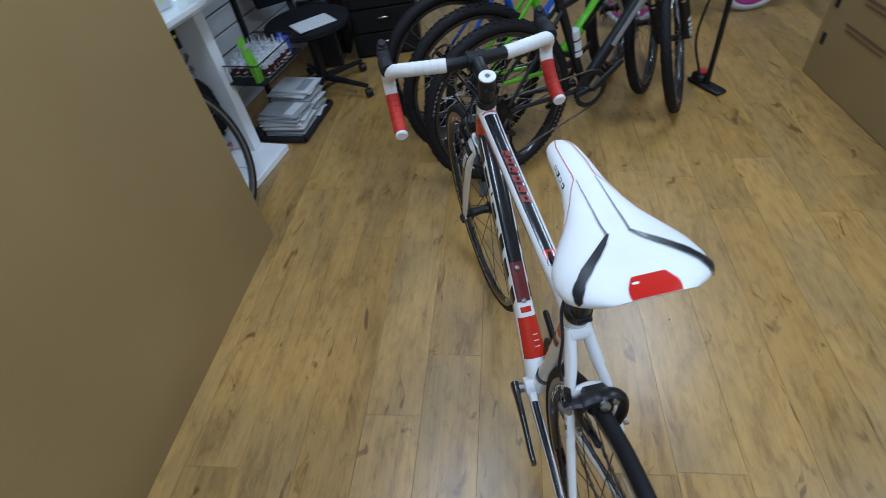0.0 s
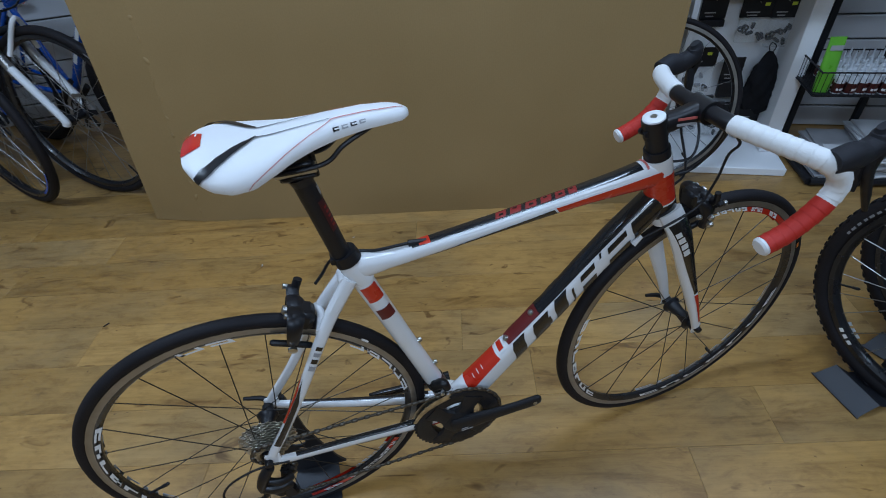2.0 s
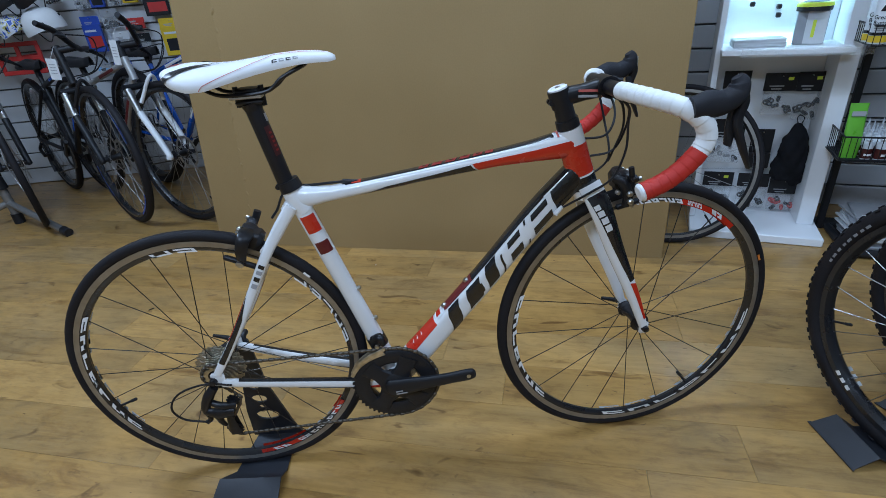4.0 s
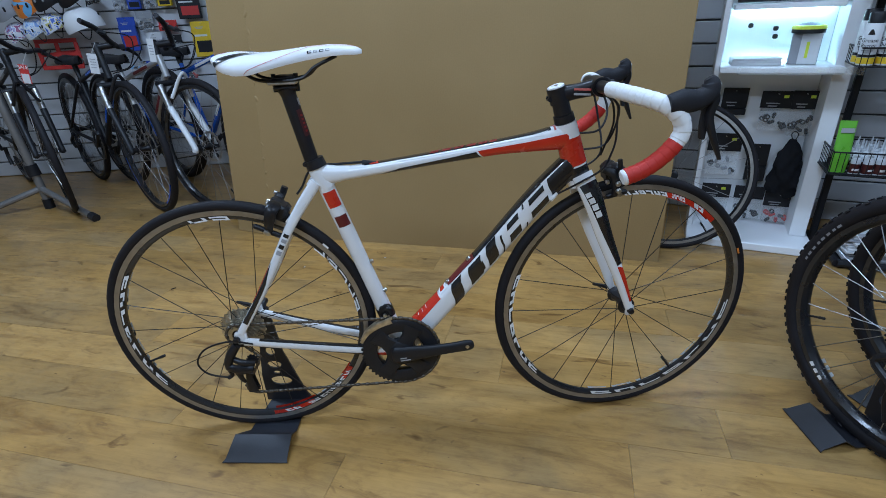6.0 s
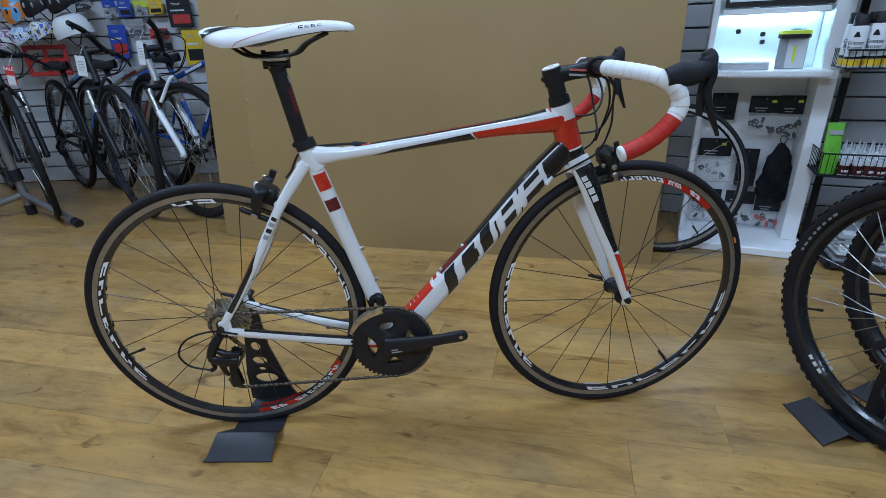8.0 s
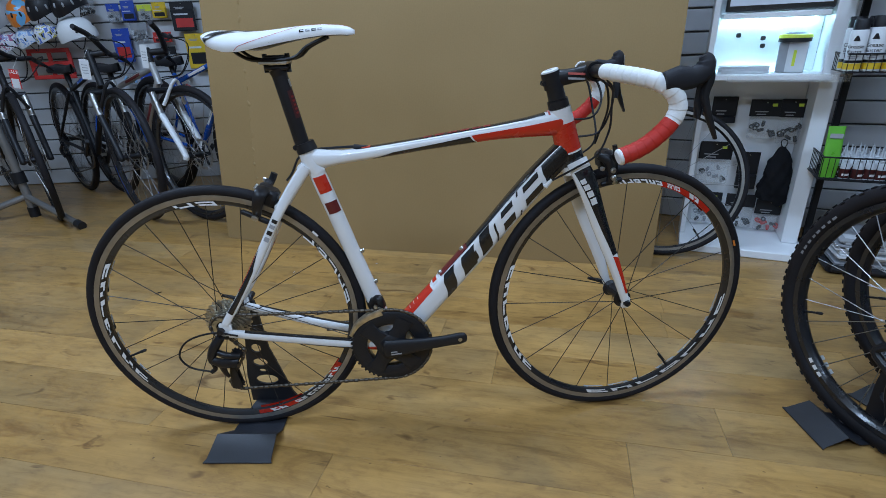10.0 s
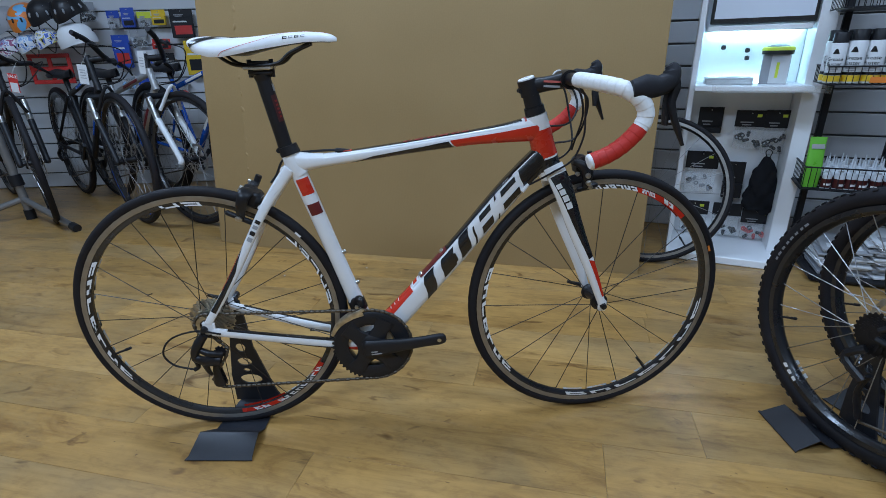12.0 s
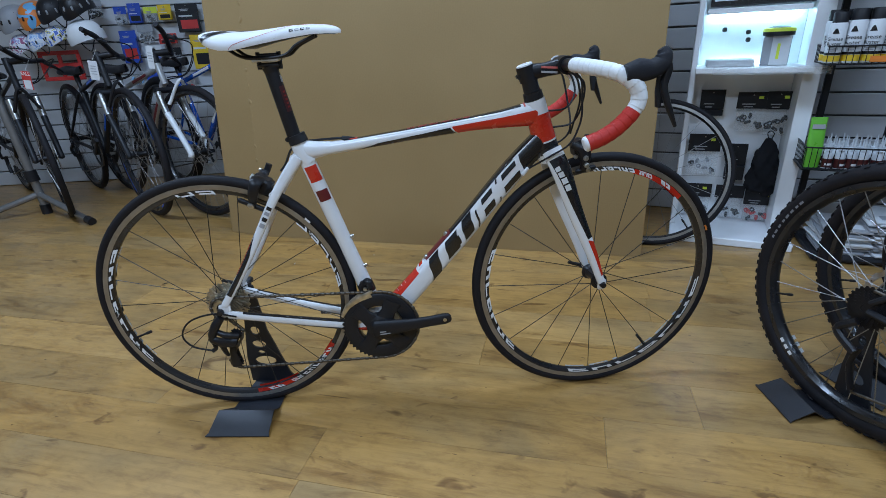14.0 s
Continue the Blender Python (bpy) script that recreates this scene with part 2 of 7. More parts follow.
SHELL_ORANGE = blotched("orange_and_blue_shell", (0.70, 0.20, 0.03), ((0.15, 0.40, 0.66), (0.72, 0.30, 0.08)), 9)
DARK_WOOD = plain("black_ash_board", (0.012, 0.0115, 0.012), 0.5, vary=0.3, spec=0.2)
BROWN_PACK = plain("brown_pouch", (0.16, 0.09, 0.05), 0.5)
GREEN_PACK = plain("green_pouch_film", (0.14, 0.44, 0.035), 0.3, vary=0.15, coat=0.4)
BOTTLE = plain("milky_plastic_bottle", (0.56, 0.58, 0.60), 0.35, vary=0.04)
RED_PACK = plain("red_card", (0.55, 0.035, 0.03), 0.45)
BLUE_PACK = plain("blue_card", (0.03, 0.08, 0.42), 0.4)
GREY_PACK = plain("grey_card", (0.30, 0.31, 0.33), 0.5)


# ---- building helpers ----
def part(name, bm, mat, parent=None, label="", m=None, sharp=38):
    """Link a bmesh as one mesh object under its thing or part."""
    mesh = bpy.data.meshes.new(name)
    bmesh.ops.recalc_face_normals(bm, faces=bm.faces[:])
    bm.to_mesh(mesh)
    bm.free()
    for x in mat if isinstance(mat, (list, tuple)) else [mat]:
        mesh.materials.append(x)
    for p in mesh.polygons:
        p.use_smooth = True
    mesh.set_sharp_from_angle(angle=radians(sharp))
    ob = new(name, mesh)
    if parent is not None:
        ob.parent = parent
    if m is not None:
        ob.matrix_basis = m
    if label:
        ob["label"] = label
    return ob


def again(ob, m, parent=None):
    """The same mesh once more, as an object of its own."""
    o = new(ob.name.split(".")[0], ob.data)
    o.parent = parent if parent is not None else ob.parent
    o.matrix_basis = m
    if "label" in ob:
        o["label"] = ob["label"]
    return o


def thing(name, m, label, category, group=""):
    ob = new(name)
    ob.empty_display_size = 0.1
    ob.matrix_basis = m
    return tagged(ob, label, category, group)


def box(sx, sy, sz, c=(0, 0, 0), bevel=0.0, m=None, bm=None, mi=0, seg=1):
    bm = bm or bmesh.new()
    vs = bmesh.ops.create_cube(bm, size=1.0)["verts"]
    for v in vs:
        v.co = Vector((v.co.x * sx, v.co.y * sy, v.co.z * sz))
    if bevel:
        edges = list({e for v in vs for e in v.link_edges})
        r = bmesh.ops.bevel(bm, geom=edges, offset=bevel, segments=seg, affect="EDGES", profile=0.5)
        vs = list({v for f in r["faces"] for v in f.verts} | {v for v in vs if v.is_valid})
    mat = Matrix.Translation(c) if m is None else m @ Matrix.Translation(c)
    for v in vs:
        v.co = mat @ v.co
    for f in {f for v in vs for f in v.link_faces}:
        f.material_index = mi
    return bm


def spline(pts, n=6):
    """Catmull-Rom through the points, n steps a span."""
    p = [Vector(q) for q in pts]
    p = [2 * p[0] - p[1], *p, 2 * p[-1] - p[-2]]
    out = []
    for i in range(1, len(p) - 2):
        for k in range(n):
            t = k / n
            a, b, c, d = p[i - 1 : i + 3]
            out.append(0.5 * ((2 * b) + (c - a) * t + (2 * a - 5 * b + 4 * c - d) * t * t + (3 * b - a - 3 * c + d) * t**3))
    return [*out, p[-2]]


def even(values, n):
    xs = np.linspace(0, 1, len(values))
    return [float(v) for v in np.interp(np.linspace(0, 1, n), xs, values)]


class Tube:
    """A swept tube with an oval or boxy section. At angle 0 its side faces along side, at 90 degrees its top."""

    def __init__(self, pts, rx, ry=None, side=None, power=2.0, smooth=6):
        self.c = spline(pts, smooth) if smooth > 1 and len(pts) > 2 else [Vector(p) for p in pts]
        if len(pts) == 2:
            a, b = (Vector(p) for p in pts)
            k = max(2, smooth * 2)
            self.c = [a.lerp(b, i / k) for i in range(k + 1)]
        n = len(self.c)
        rx = rx if isinstance(rx, (list, tuple)) else [rx]
        ry = ry if ry is not None else rx
        ry = ry if isinstance(ry, (list, tuple)) else [ry]
        self.rx, self.ry, self.power = even(rx, n), even(ry, n), power
        self.axes = []
        s = None
        for i in range(n):
            t = (self.c[min(i + 1, n - 1)] - self.c[max(i - 1, 0)]).normalized()
            if side is not None:
                s = Vector(side)
            elif s is None:
                s = Vector((0, 0, 1)) if abs(t.z) < 0.9 else Vector((1, 0, 0))
            s = (s - t * s.dot(t)).normalized()
            self.axes.append((s.copy(), s.cross(t).normalized()))

    def at(self, t, ang, off=0.0):
        n = len(self.c) - 1
        f = min(max(t, 0.0), 1.0) * n
        i = min(int(f), n - 1)
        f -= i
        c = self.c[i].lerp(self.c[i + 1], f)
        s, u = self.axes[i][0].lerp(self.axes[i + 1][0], f).normalized(), self.axes[i][1].lerp(self.axes[i + 1][1], f).normalized()
        rx, ry = self.rx[i] * (1 - f) + self.rx[i + 1] * f, self.ry[i] * (1 - f) + self.ry[i + 1] * f
        ca, sa = math.cos(radians(ang)), math.sin(radians(ang))
        e = 2 / self.power
        x, y = math.copysign(abs(ca) ** e, ca) * (rx + off), math.copysign(abs(sa) ** e, sa) * (ry + off)
        return c + s * x + u * y

    def mesh(self, n=14, bm=None, caps=True, mi=0):
        bm = bm or bmesh.new()
        k = len(self.c) - 1
        rings = [[bm.verts.new(self.at(i / k, 360 * j / n)) for j in range(n)] for i in range(k + 1)]
        for a, b in zip(rings, rings[1:]):
            for j in range(n):
                bm.faces.new((a[j], a[(j + 1) % n], b[(j + 1) % n], b[j])).material_index = mi
        if caps:
            for r in (rings[0], rings[-1]):
                bm.faces.new(r).material_index = mi
        return bm

    def patch(self, corners, off=0.0006, nt=8, na=5, bm=None):
        """A thin skin on the tube. corners: four (t, angle), in order round the patch."""
        bm = bm or bmesh.new()
        (t0, a0), (t1, a1), (t2, a2), (t3, a3) = corners
        grid = []
        for i in range(nt + 1):
            u = i / nt
            row = []
            for j in range(na + 1):
                v = j / na
                t = (t0 * (1 - u) + t1 * u) * (1 - v) + (t3 * (1 - u) + t2 * u) * v
                a = (a0 * (1 - u) + a1 * u) * (1 - v) + (a3 * (1 - u) + a2 * u) * v
                row.append(bm.verts.new(self.at(t, a, off)))
            grid.append(row)
        for a, b in zip(grid, grid[1:]):
            for j in range(na):
                bm.faces.new((a[j], a[j + 1], b[j + 1], b[j]))
        return bm


def lathe(profile, n=32, m=None, bm=None, closed=False, mi=0):
    """Turn (radius, height) round the y axis."""
    bm = bm or bmesh.new()
    m = m or Matrix()
    rings = []
    for r, h in profile:
        rings.append([bm.verts.new(m @ Vector((r * math.cos(a), h, r * math.sin(a)))) for a in (2 * math.pi * j / n for j in range(n))])
    pairs = list(zip(rings, rings[1:])) + ([(rings[-1], rings[0])] if closed else [])
    for a, b in pairs:
        for j in range(n):
            bm.faces.new((a[j], a[(j + 1) % n], b[(j + 1) % n], b[j])).material_index = mi
    if not closed:
        for r, ring in zip((profile[0][0], profile[-1][0]), (rings[0], rings[-1])):
            if r > 1e-5:
                bm.faces.new(ring).material_index = mi
    return bm


UP = Matrix.Rotation(radians(90), 4, "X")  # turns a lathe's y axis to z


def arc_band(r0, r1, y, a0, a1, n=8, bm=None, skew=0.0):
    """A flat piece of a ring in the plane at y, between two angles in degrees."""
    bm = bm or bmesh.new()
    prev = None
    for i in range(n + 1):
        a = radians(a0 + (a1 - a0) * i / n)
        b = a + radians(skew)
        row = (bm.verts.new((r0 * math.cos(a), y, r0 * math.sin(a))), bm.verts.new((r1 * math.cos(b), y, r1 * math.sin(b))))
        if prev:
            bm.faces.new((prev[0], prev[1], row[1], row[0]))
        prev = row
    return bm


def disc_teeth(r, teeth, depth, y0, y1, inner=0.0, bm=None, spin=0.0):
    """A toothed ring of some thickness, in the plane across y."""
    bm = bm or bmesh.new()
    n = teeth * 4
    loops = []
    for y in (y0, y1):
        outer, inn = [], []
        for j in range(n):
            a = 2 * math.pi * j / n + spin
            q = r if j % 4 in (0, 1) else r - depth
            outer.append(bm.verts.new((q * math.cos(a), y, q * math.sin(a))))
            inn.append(bm.verts.new((inner * math.cos(a), y, inner * math.sin(a))))
        loops.append((outer, inn))
    (o0, i0), (o1, i1) = loops
    for j in range(n):
        k = (j + 1) % n
        bm.faces.new((o0[j], o0[k], o1[k], o1[j]))
        bm.faces.new((i0[j], i0[k], i1[k], i1[j]))
        bm.faces.new((o0[j], o0[k], i0[k], i0[j]))
        bm.faces.new((o1[j], o1[k], i1[k], i1[j]))
    return bm


def rod(a, b, r, n=8, bm=None):
    return Tube([a, b], r, smooth=1).mesh(n, bm)


def along(a, b):
    """A pose at a whose z axis points to b, and the distance."""
    a, b = Vector(a), Vector(b)
    return Matrix.Translation(a) @ (b - a).to_track_quat("Z", "Y").to_matrix().to_4x4(), (b - a).length


def wheel(parent, name, m, radius, tyre_r, rim_depth, spokes, bright=False, knobs=0, track=True, hub_w=0.05, crossing=26, rotor=0.0, label="", tyre_mat=None, rim_mat=None):
    """A spoked wheel in the plane across y: rim with brake track, tyre, spokes, hub, valve."""
    tyre_mat, rim_mat = tyre_mat or RUBBER, rim_mat or RIM_BLACK
    ro = radius - 2 * tyre_r + 0.004
    ri = ro - rim_depth
    w = tyre_r * 0.82
    prof = [(ro, -w), (ro - 0.012, -w), (ri + 0.004, -w * 0.62), (ri, -w * 0.3), (ri, w * 0.3), (ri + 0.004, w * 0.62), (ro - 0.012, w), (ro, w)]
    bm = lathe(prof, 72, closed=True)
    if track:
        for f in bm.faces:
            c = f.calc_center_median()
            if math.hypot(c.x, c.z) > ro - 0.0115 and abs(c.y) > w * 0.9:
                f.material_index = 1
    rim = part(name, bm, [rim_mat, RIM_METAL], parent, label, m)
    bm = bmesh.new()
    n, k = 80, 14
    rc = radius - tyre_r
    rings = []
    for i in range(n):
        a = 2 * math.pi * i / n
        rings.append([bm.verts.new(((rc + tyre_r * math.cos(b)) * math.cos(a), tyre_r * math.sin(b), (rc + tyre_r * math.cos(b)) * math.sin(a))) for b in (2 * math.pi * j / k for j in range(k))])
    for i in range(n):
        a, b = rings[i], rings[(i + 1) % n]
        for j in range(k):
            bm.faces.new((a[j], a[(j + 1) % k], b[(j + 1) % k], b[j]))
    if knobs:
        for i in range(knobs):
            a = 2 * math.pi * i / knobs
            for row, ang in ((0, 0.0), (1, 24), (-1, -24), (2, 47), (-2, -47)):
                if (i + row) % 2:
                    continue
                b = radians(ang)
                q = Matrix.Rotation(-a, 4, "Y") @ Matrix.Translation((rc, 0, 0)) @ Matrix.Rotation(b, 4, "Z") @ Matrix.Translation((tyre_r + 0.0008, 0, 0))
                box(0.0042, tyre_r * 0.24, radius * 0.036, m=q, bm=bm)
    part("tyre", bm, tyre_mat, rim)
    hub_r = 0.016
    bm = lathe([(0.008, -hub_w), (0.012, -hub_w), (0.012, -hub_w * 0.72), (0.022, -hub_w * 0.66), (0.022, -hub_w * 0.6), (hub_r, -hub_w * 0.5), (0.012, 0), (hub_r, hub_w * 0.5), (0.022, hub_w * 0.6), (0.022, hub_w * 0.66), (0.012, hub_w * 0.72), (0.012, hub_w), (0.008, hub_w)], 20)
    part("hub", bm, CARBON, rim)
    first = None
    for i in range(spokes):
        a = 2 * math.pi * i / spokes
        sgn = 1 if i % 2 else -1
        lead = radians(crossing) * (1 if (i // 2) % 2 else -1)
        p0 = Vector((0.02 * math.cos(a + lead * 2.2), sgn * hub_w * 0.63, 0.02 * math.sin(a + lead * 2.2)))
        p1 = Vector((ri * math.cos(a), 0, ri * math.sin(a)))
        q, length = along(p0, p1)
        if first is None:
            bm = Tube([(0, 0, 0), (0, 0, 1)], 0.0011 if not bright else 0.0012, smooth=1).mesh(5)
            first = part("spoke", bm, BRIGHT_SPOKE if bright else SPOKE, rim)
            first.matrix_basis = q @ Matrix.Diagonal((1, 1, length, 1))
        else:
            again(first, q @ Matrix.Diagonal((1, 1, length, 1)), rim)
    va = radians(200 if "rear" in name else 305)
    q, _ = along((ri * math.cos(va), 0, ri * math.sin(va)), (0, 0, 0))
    part("valve", lathe([(0.003, 0), (0.003, 0.03), (0.004, 0.031), (0.004, 0.045), (0.001, 0.048)], 8, Matrix.Rotation(radians(90), 4, "X")), MATT_BLACK, rim, m=q)
    if rotor:
        bm = disc_teeth(rotor, 18, 0.003, hub_w * 0.75, hub_w * 0.75 + 0.002, rotor - 0.014)
        disc = part("brake_disc", bm, STEEL, rim)
        part("carrier", disc_teeth(rotor - 0.010, 6, rotor * 0.52, hub_w * 0.75 + 0.0004, hub_w * 0.75 + 0.0018, 0.016), MATT_BLACK, disc)
    return rim


def text_mesh(words, size):
    cur = bpy.data.curves.new("lettering", "FONT")
    cur.body, cur.size, cur.extrude, cur.align_x, cur.align_y = words, size, 0.0003, "CENTER", "CENTER"
    ob = bpy.data.objects.new("lettering", cur)
    scene.collection.objects.link(ob)
    mesh = bpy.data.meshes.new_from_object(ob.evaluated_get(bpy.context.evaluated_depsgraph_get()))
    bpy.data.objects.remove(ob)
    bpy.data.curves.remove(cur)
    bm = bmesh.new()
    bm.from_mesh(mesh)
    bpy.data.meshes.remove(mesh)
    return bm


# ---- the room ----
FLOOR_TURN = -16.0
CAB = pose(1.770, 1.103, 0, 0, 0, -27.0) @ Matrix.Scale(1.05, 4)  # corner of the display cabinet: x along its front, y into the wall
WALL_N_Y = 2.60
LEFT = Matrix.Translation((0.925, 0.40, 0)) @ Matrix.Scale(1.15, 4) @ Matrix.Translation((-0.925, -0.40, 0))  # lays out the corner by the slatwall

bm = box(10.2, 9.4, 0.06, (0.4, -0.6, -0.0345))
tagged(part("floor", bm, GAP), "oak-look plank floor with dark knots and worn satin lacquer", "floor", kind="structure")


def slat_wall(name, m, length, height, label):
    """White slatwall: a backing board and one board every ten centimetres, with grooves between."""
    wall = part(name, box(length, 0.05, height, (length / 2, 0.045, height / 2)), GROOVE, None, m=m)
    tagged(wall, label, "wall", kind="structure")
    board = part("slat", box(length, 0.018, 0.092, (length / 2, 0.009, 0), 0.003), SLAT, wall)
    board.matrix_basis = Matrix.Translation((0, 0, 0.05))
    for i in range(1, int(height / 0.1)):
        again(board, Matrix.Translation((0, 0, 0.05 + 0.1 * i)), wall)
    return wall


slat_wall("wall_north", LEFT @ pose(-3.4, WALL_N_Y, 0), 3.05, 2.33, "white slatwall panelling hung with bicycle accessories")
slat_wall("wall_northeast", CAB @ pose(-2.75, 0.34, 0), 5.4, 2.55, "white slatwall panelling behind the display cabinet")
for nm, cx, cy, lx, ly in (("wall_west", -4.1, -0.8, 0.1, 7.6), ("wall_south", 0.35, -4.65, 9.0, 0.1), ("wall_east", 4.85, -1.9, 0.1, 5.4)):
    tagged(part(nm, box(lx, ly, 2.7, (cx, cy, 1.35)), PAINT), "plain off-white painted shop wall", "wall", kind="structure")
tagged(part("ceiling", box(10.2, 9.2, 0.08, (0.4, -0.6, 2.745)), PAINT), "plain white painted shop ceiling", "ceiling", kind="structure")
for lx, ly, watts in CEILING_LAMPS:
    lamp = thing("ceiling_light", pose(lx, ly, 2.70, 0, 0, -16), "white fluorescent ceiling light fitting", "ceiling light", "shop ceiling lights")
    part("housing", box(1.3, 0.36, 0.03, (0, 0, -0.012), 0.006), LAMINATE, lamp)

# tall sheet of cardboard standing behind the bicycle: two panels with a perforated fold
CB = pose(-0.625, 1.454, 0, 0, 0, -17.0)
CB_LEN, CB_H, FOLD = 2.185, 1.80, 0.235
sheet = thing("cardboard_sheet", CB, "tall plain brown corrugated cardboard bicycle box standing on the floor", "cardboard box")
part("front_panel", box(CB_LEN - FOLD, 0.007, CB_H, (FOLD + (CB_LEN - FOLD) / 2, 0.0035, CB_H / 2), 0.0006), CARD, sheet)
part("side_flap", box(FOLD, 0.007, CB_H - 0.004, (-FOLD / 2 + 0.002, 0.0035, CB_H / 2)), CARD, sheet, "narrow flap beyond the perforated fold", m=Matrix.Translation((FOLD, 0.0006, 0.0)) @ Matrix.Rotation(radians(-8), 4, "Z"))
part("side_panel", box(0.007, 0.06, CB_H - 0.004, (CB_LEN - 0.0055, 0.037, CB_H / 2)), CARD, sheet)
part("back_panel", box(CB_LEN - 0.3, 0.006, CB_H - 0.01, (CB_LEN / 2, 0.066, CB_H / 2)), CARD, sheet)
dent = part("perforation", lathe([(0.0, -0.0045), (0.006, -0.0036), (0.010, -0.0015), (0.013, 0.0015)], 12), CARD, sheet)
dent.matrix_basis = Matrix.Translation((FOLD + 0.004, -0.0002, 0.06)) @ Matrix.Diagonal((0.45, 0.4, 1.1, 1))
for i in range(1, 24):
    again(dent, Matrix.Translation((FOLD + 0.004 + 0.002 * math.sin(i * 2.1), -0.0002, 0.06 + 0.072 * i)) @ Matrix.Diagonal((0.5 + 0.16 * math.sin(i * 3.0), 0.46 + 0.14 * math.cos(i * 1.3), 1.15 + 0.35 * math.sin(i), 1)) @ Matrix.Rotation(0.4 * math.sin(i * 1.9), 4, "Y"), sheet)


def slant(x, z):
    """The sheet is out of square: its free end leans towards the other as it rises."""
    return (0.03 + 0.10 * z) * (1 - x / CB_LEN)


for ob in sheet.children:
    if ob.name.startswith("perforation"):
        at = ob.matrix_basis.translation
        ob.matrix_basis = Matrix.Translation((slant(at.x, at.z), 0, 0)) @ ob.matrix_basis
    else:
        for v in ob.data.vertices:
            at = ob.matrix_basis @ v.co
            v.co = ob.matrix_basis.inverted() @ (at + Vector((slant(at.x, at.z), 0, 0)))

# cardboard box by the aisle
bx = thing("cardboard_box", pose(1.85, -1.89, 0, 0, 0, 168), "large brown cardboard bicycle box with printed lines and hand holes", "cardboard box")
part("carton", box(1.35, 0.22, 0.80, (0.675, 0.11, 0.40), 0.004), CARD, bx)
for hx, hz in ((0.06, 0.19), (0.06, 0.36)):
    part("hand_hole", box(0.03, 0.004, 0.055, (hx, -0.001, hz), 0.001), MATT_BLACK, bx, m=Matrix.Rotation(0, 4, "Y"))
for k, (px, pz, pw) in enumerate(((0.42, 0.30, 0.50), (0.45, 0.43, 0.46), (0.52, 0.52, 0.40), (0.55, 0.62, 0.48))):
    part("printed_bar", box(pw, 0.002, 0.012, (px, -0.0015, pz)), BROWN_PACK, bx)
    part("printed_bar", box(pw * 0.55, 0.002, 0.008, (px - pw * 0.2, -0.0015, pz - 0.022)), BROWN_PACK, bx)


# ---- the white road bicycle ----
R = 0.336
HUB_R, HUB_F, BB = Vector((-0.016, 0, R)), Vector((0.961, 0, R)), Vector((0.379, 0, 0.252))
DRIVE = (0, -1, 0)
HEAD_AXIS = Vector((-0.31, 0, 0.95))
STEER = Matrix.Translation((0.82, 0, 0.70)) @ Matrix.Rotation(radians(1.0), 4, HEAD_AXIS) @ Matrix.Translation((-0.82, 0, -0.70))
FORK_TURN = Matrix.Translation((0.82, 0, 0.70)) @ Matrix.Rotation(radians(4.5), 4, HEAD_AXIS) @ Matrix.Translation((-0.82, 0, -0.70))

bike = thing("road_bicycle", Matrix(), "white, black and red road bicycle held by a wheel stand", "bicycle")

# frame: one part a tube
TT = Tube([(0.234, 0, 0.714), (0.34, 0, 0.725), (0.475, 0, 0.742), (0.62, 0, 0.759), (0.70, 0, 0.767), (0.782, 0, 0.777)], [0.0165, 0.0175, 0.0185, 0.019, 0.02, 0.022], [0.0165, 0.0140, 0.0135, 0.016, 0.021, 0.030], DRIVE, 2.5)
DT = Tube([(0.388, 0, 0.282), (0.50, 0, 0.402), (0.62, 0, 0.531), (0.72, 0, 0.639), (0.795, 0, 0.716)], [0.031, 0.0245, 0.0245, 0.025, 0.023], [0.030, 0.0275, 0.0275, 0.0285, 0.027], DRIVE, 2.8)
ST = Tube([(0.360, 0, 0.275), (0.30, 0, 0.484), (0.228, 0, 0.736)], [0.021, 0.0175, 0.0175], [0.021, 0.018, 0.0185], DRIVE, 2.1)
HT = Tube([(0.8085, 0, 0.682), (0.796, 0, 0.722), (0.770, 0, 0.806)], [0.026, 0.024, 0.022], [0.030, 0.028, 0.024], DRIVE, 2.2)
tt = part("top_tube", TT.mesh(20), WHITE, bike)
dt = part("down_tube", DT.mesh(24), WHITE, bike)
st = part("seat_tube", ST.mesh(18), WHITE, bike)
ht = part("head_tube", HT.mesh(22), [WHITE], bike)
bm = lathe([(0.020, -0.042), (0.0245, -0.040), (0.026, -0.02), (0.026, 0.02), (0.0245, 0.040), (0.020, 0.042)], 24, Matrix.Translation(BB))
part("bottom_bracket_shell", bm, WHITE, bike)
bm = Tube([(0.246, 0, 0.690), (0.234, 0, 0.714), (0.226, 0, 0.742)], [0.019, 0.0205, 0.0195], None, DRIVE, 2.2).mesh(18)
Tube([(0.227, 0, 0.720), (0.262, 0, 0.7185), (0.30, 0, 0.7215)], [0.019, 0.0185, 0.0165], [0.024, 0.020, 0.0148], DRIVE, 2.4).mesh(18, bm)
part("seat_lug", bm, WHITE, bike)
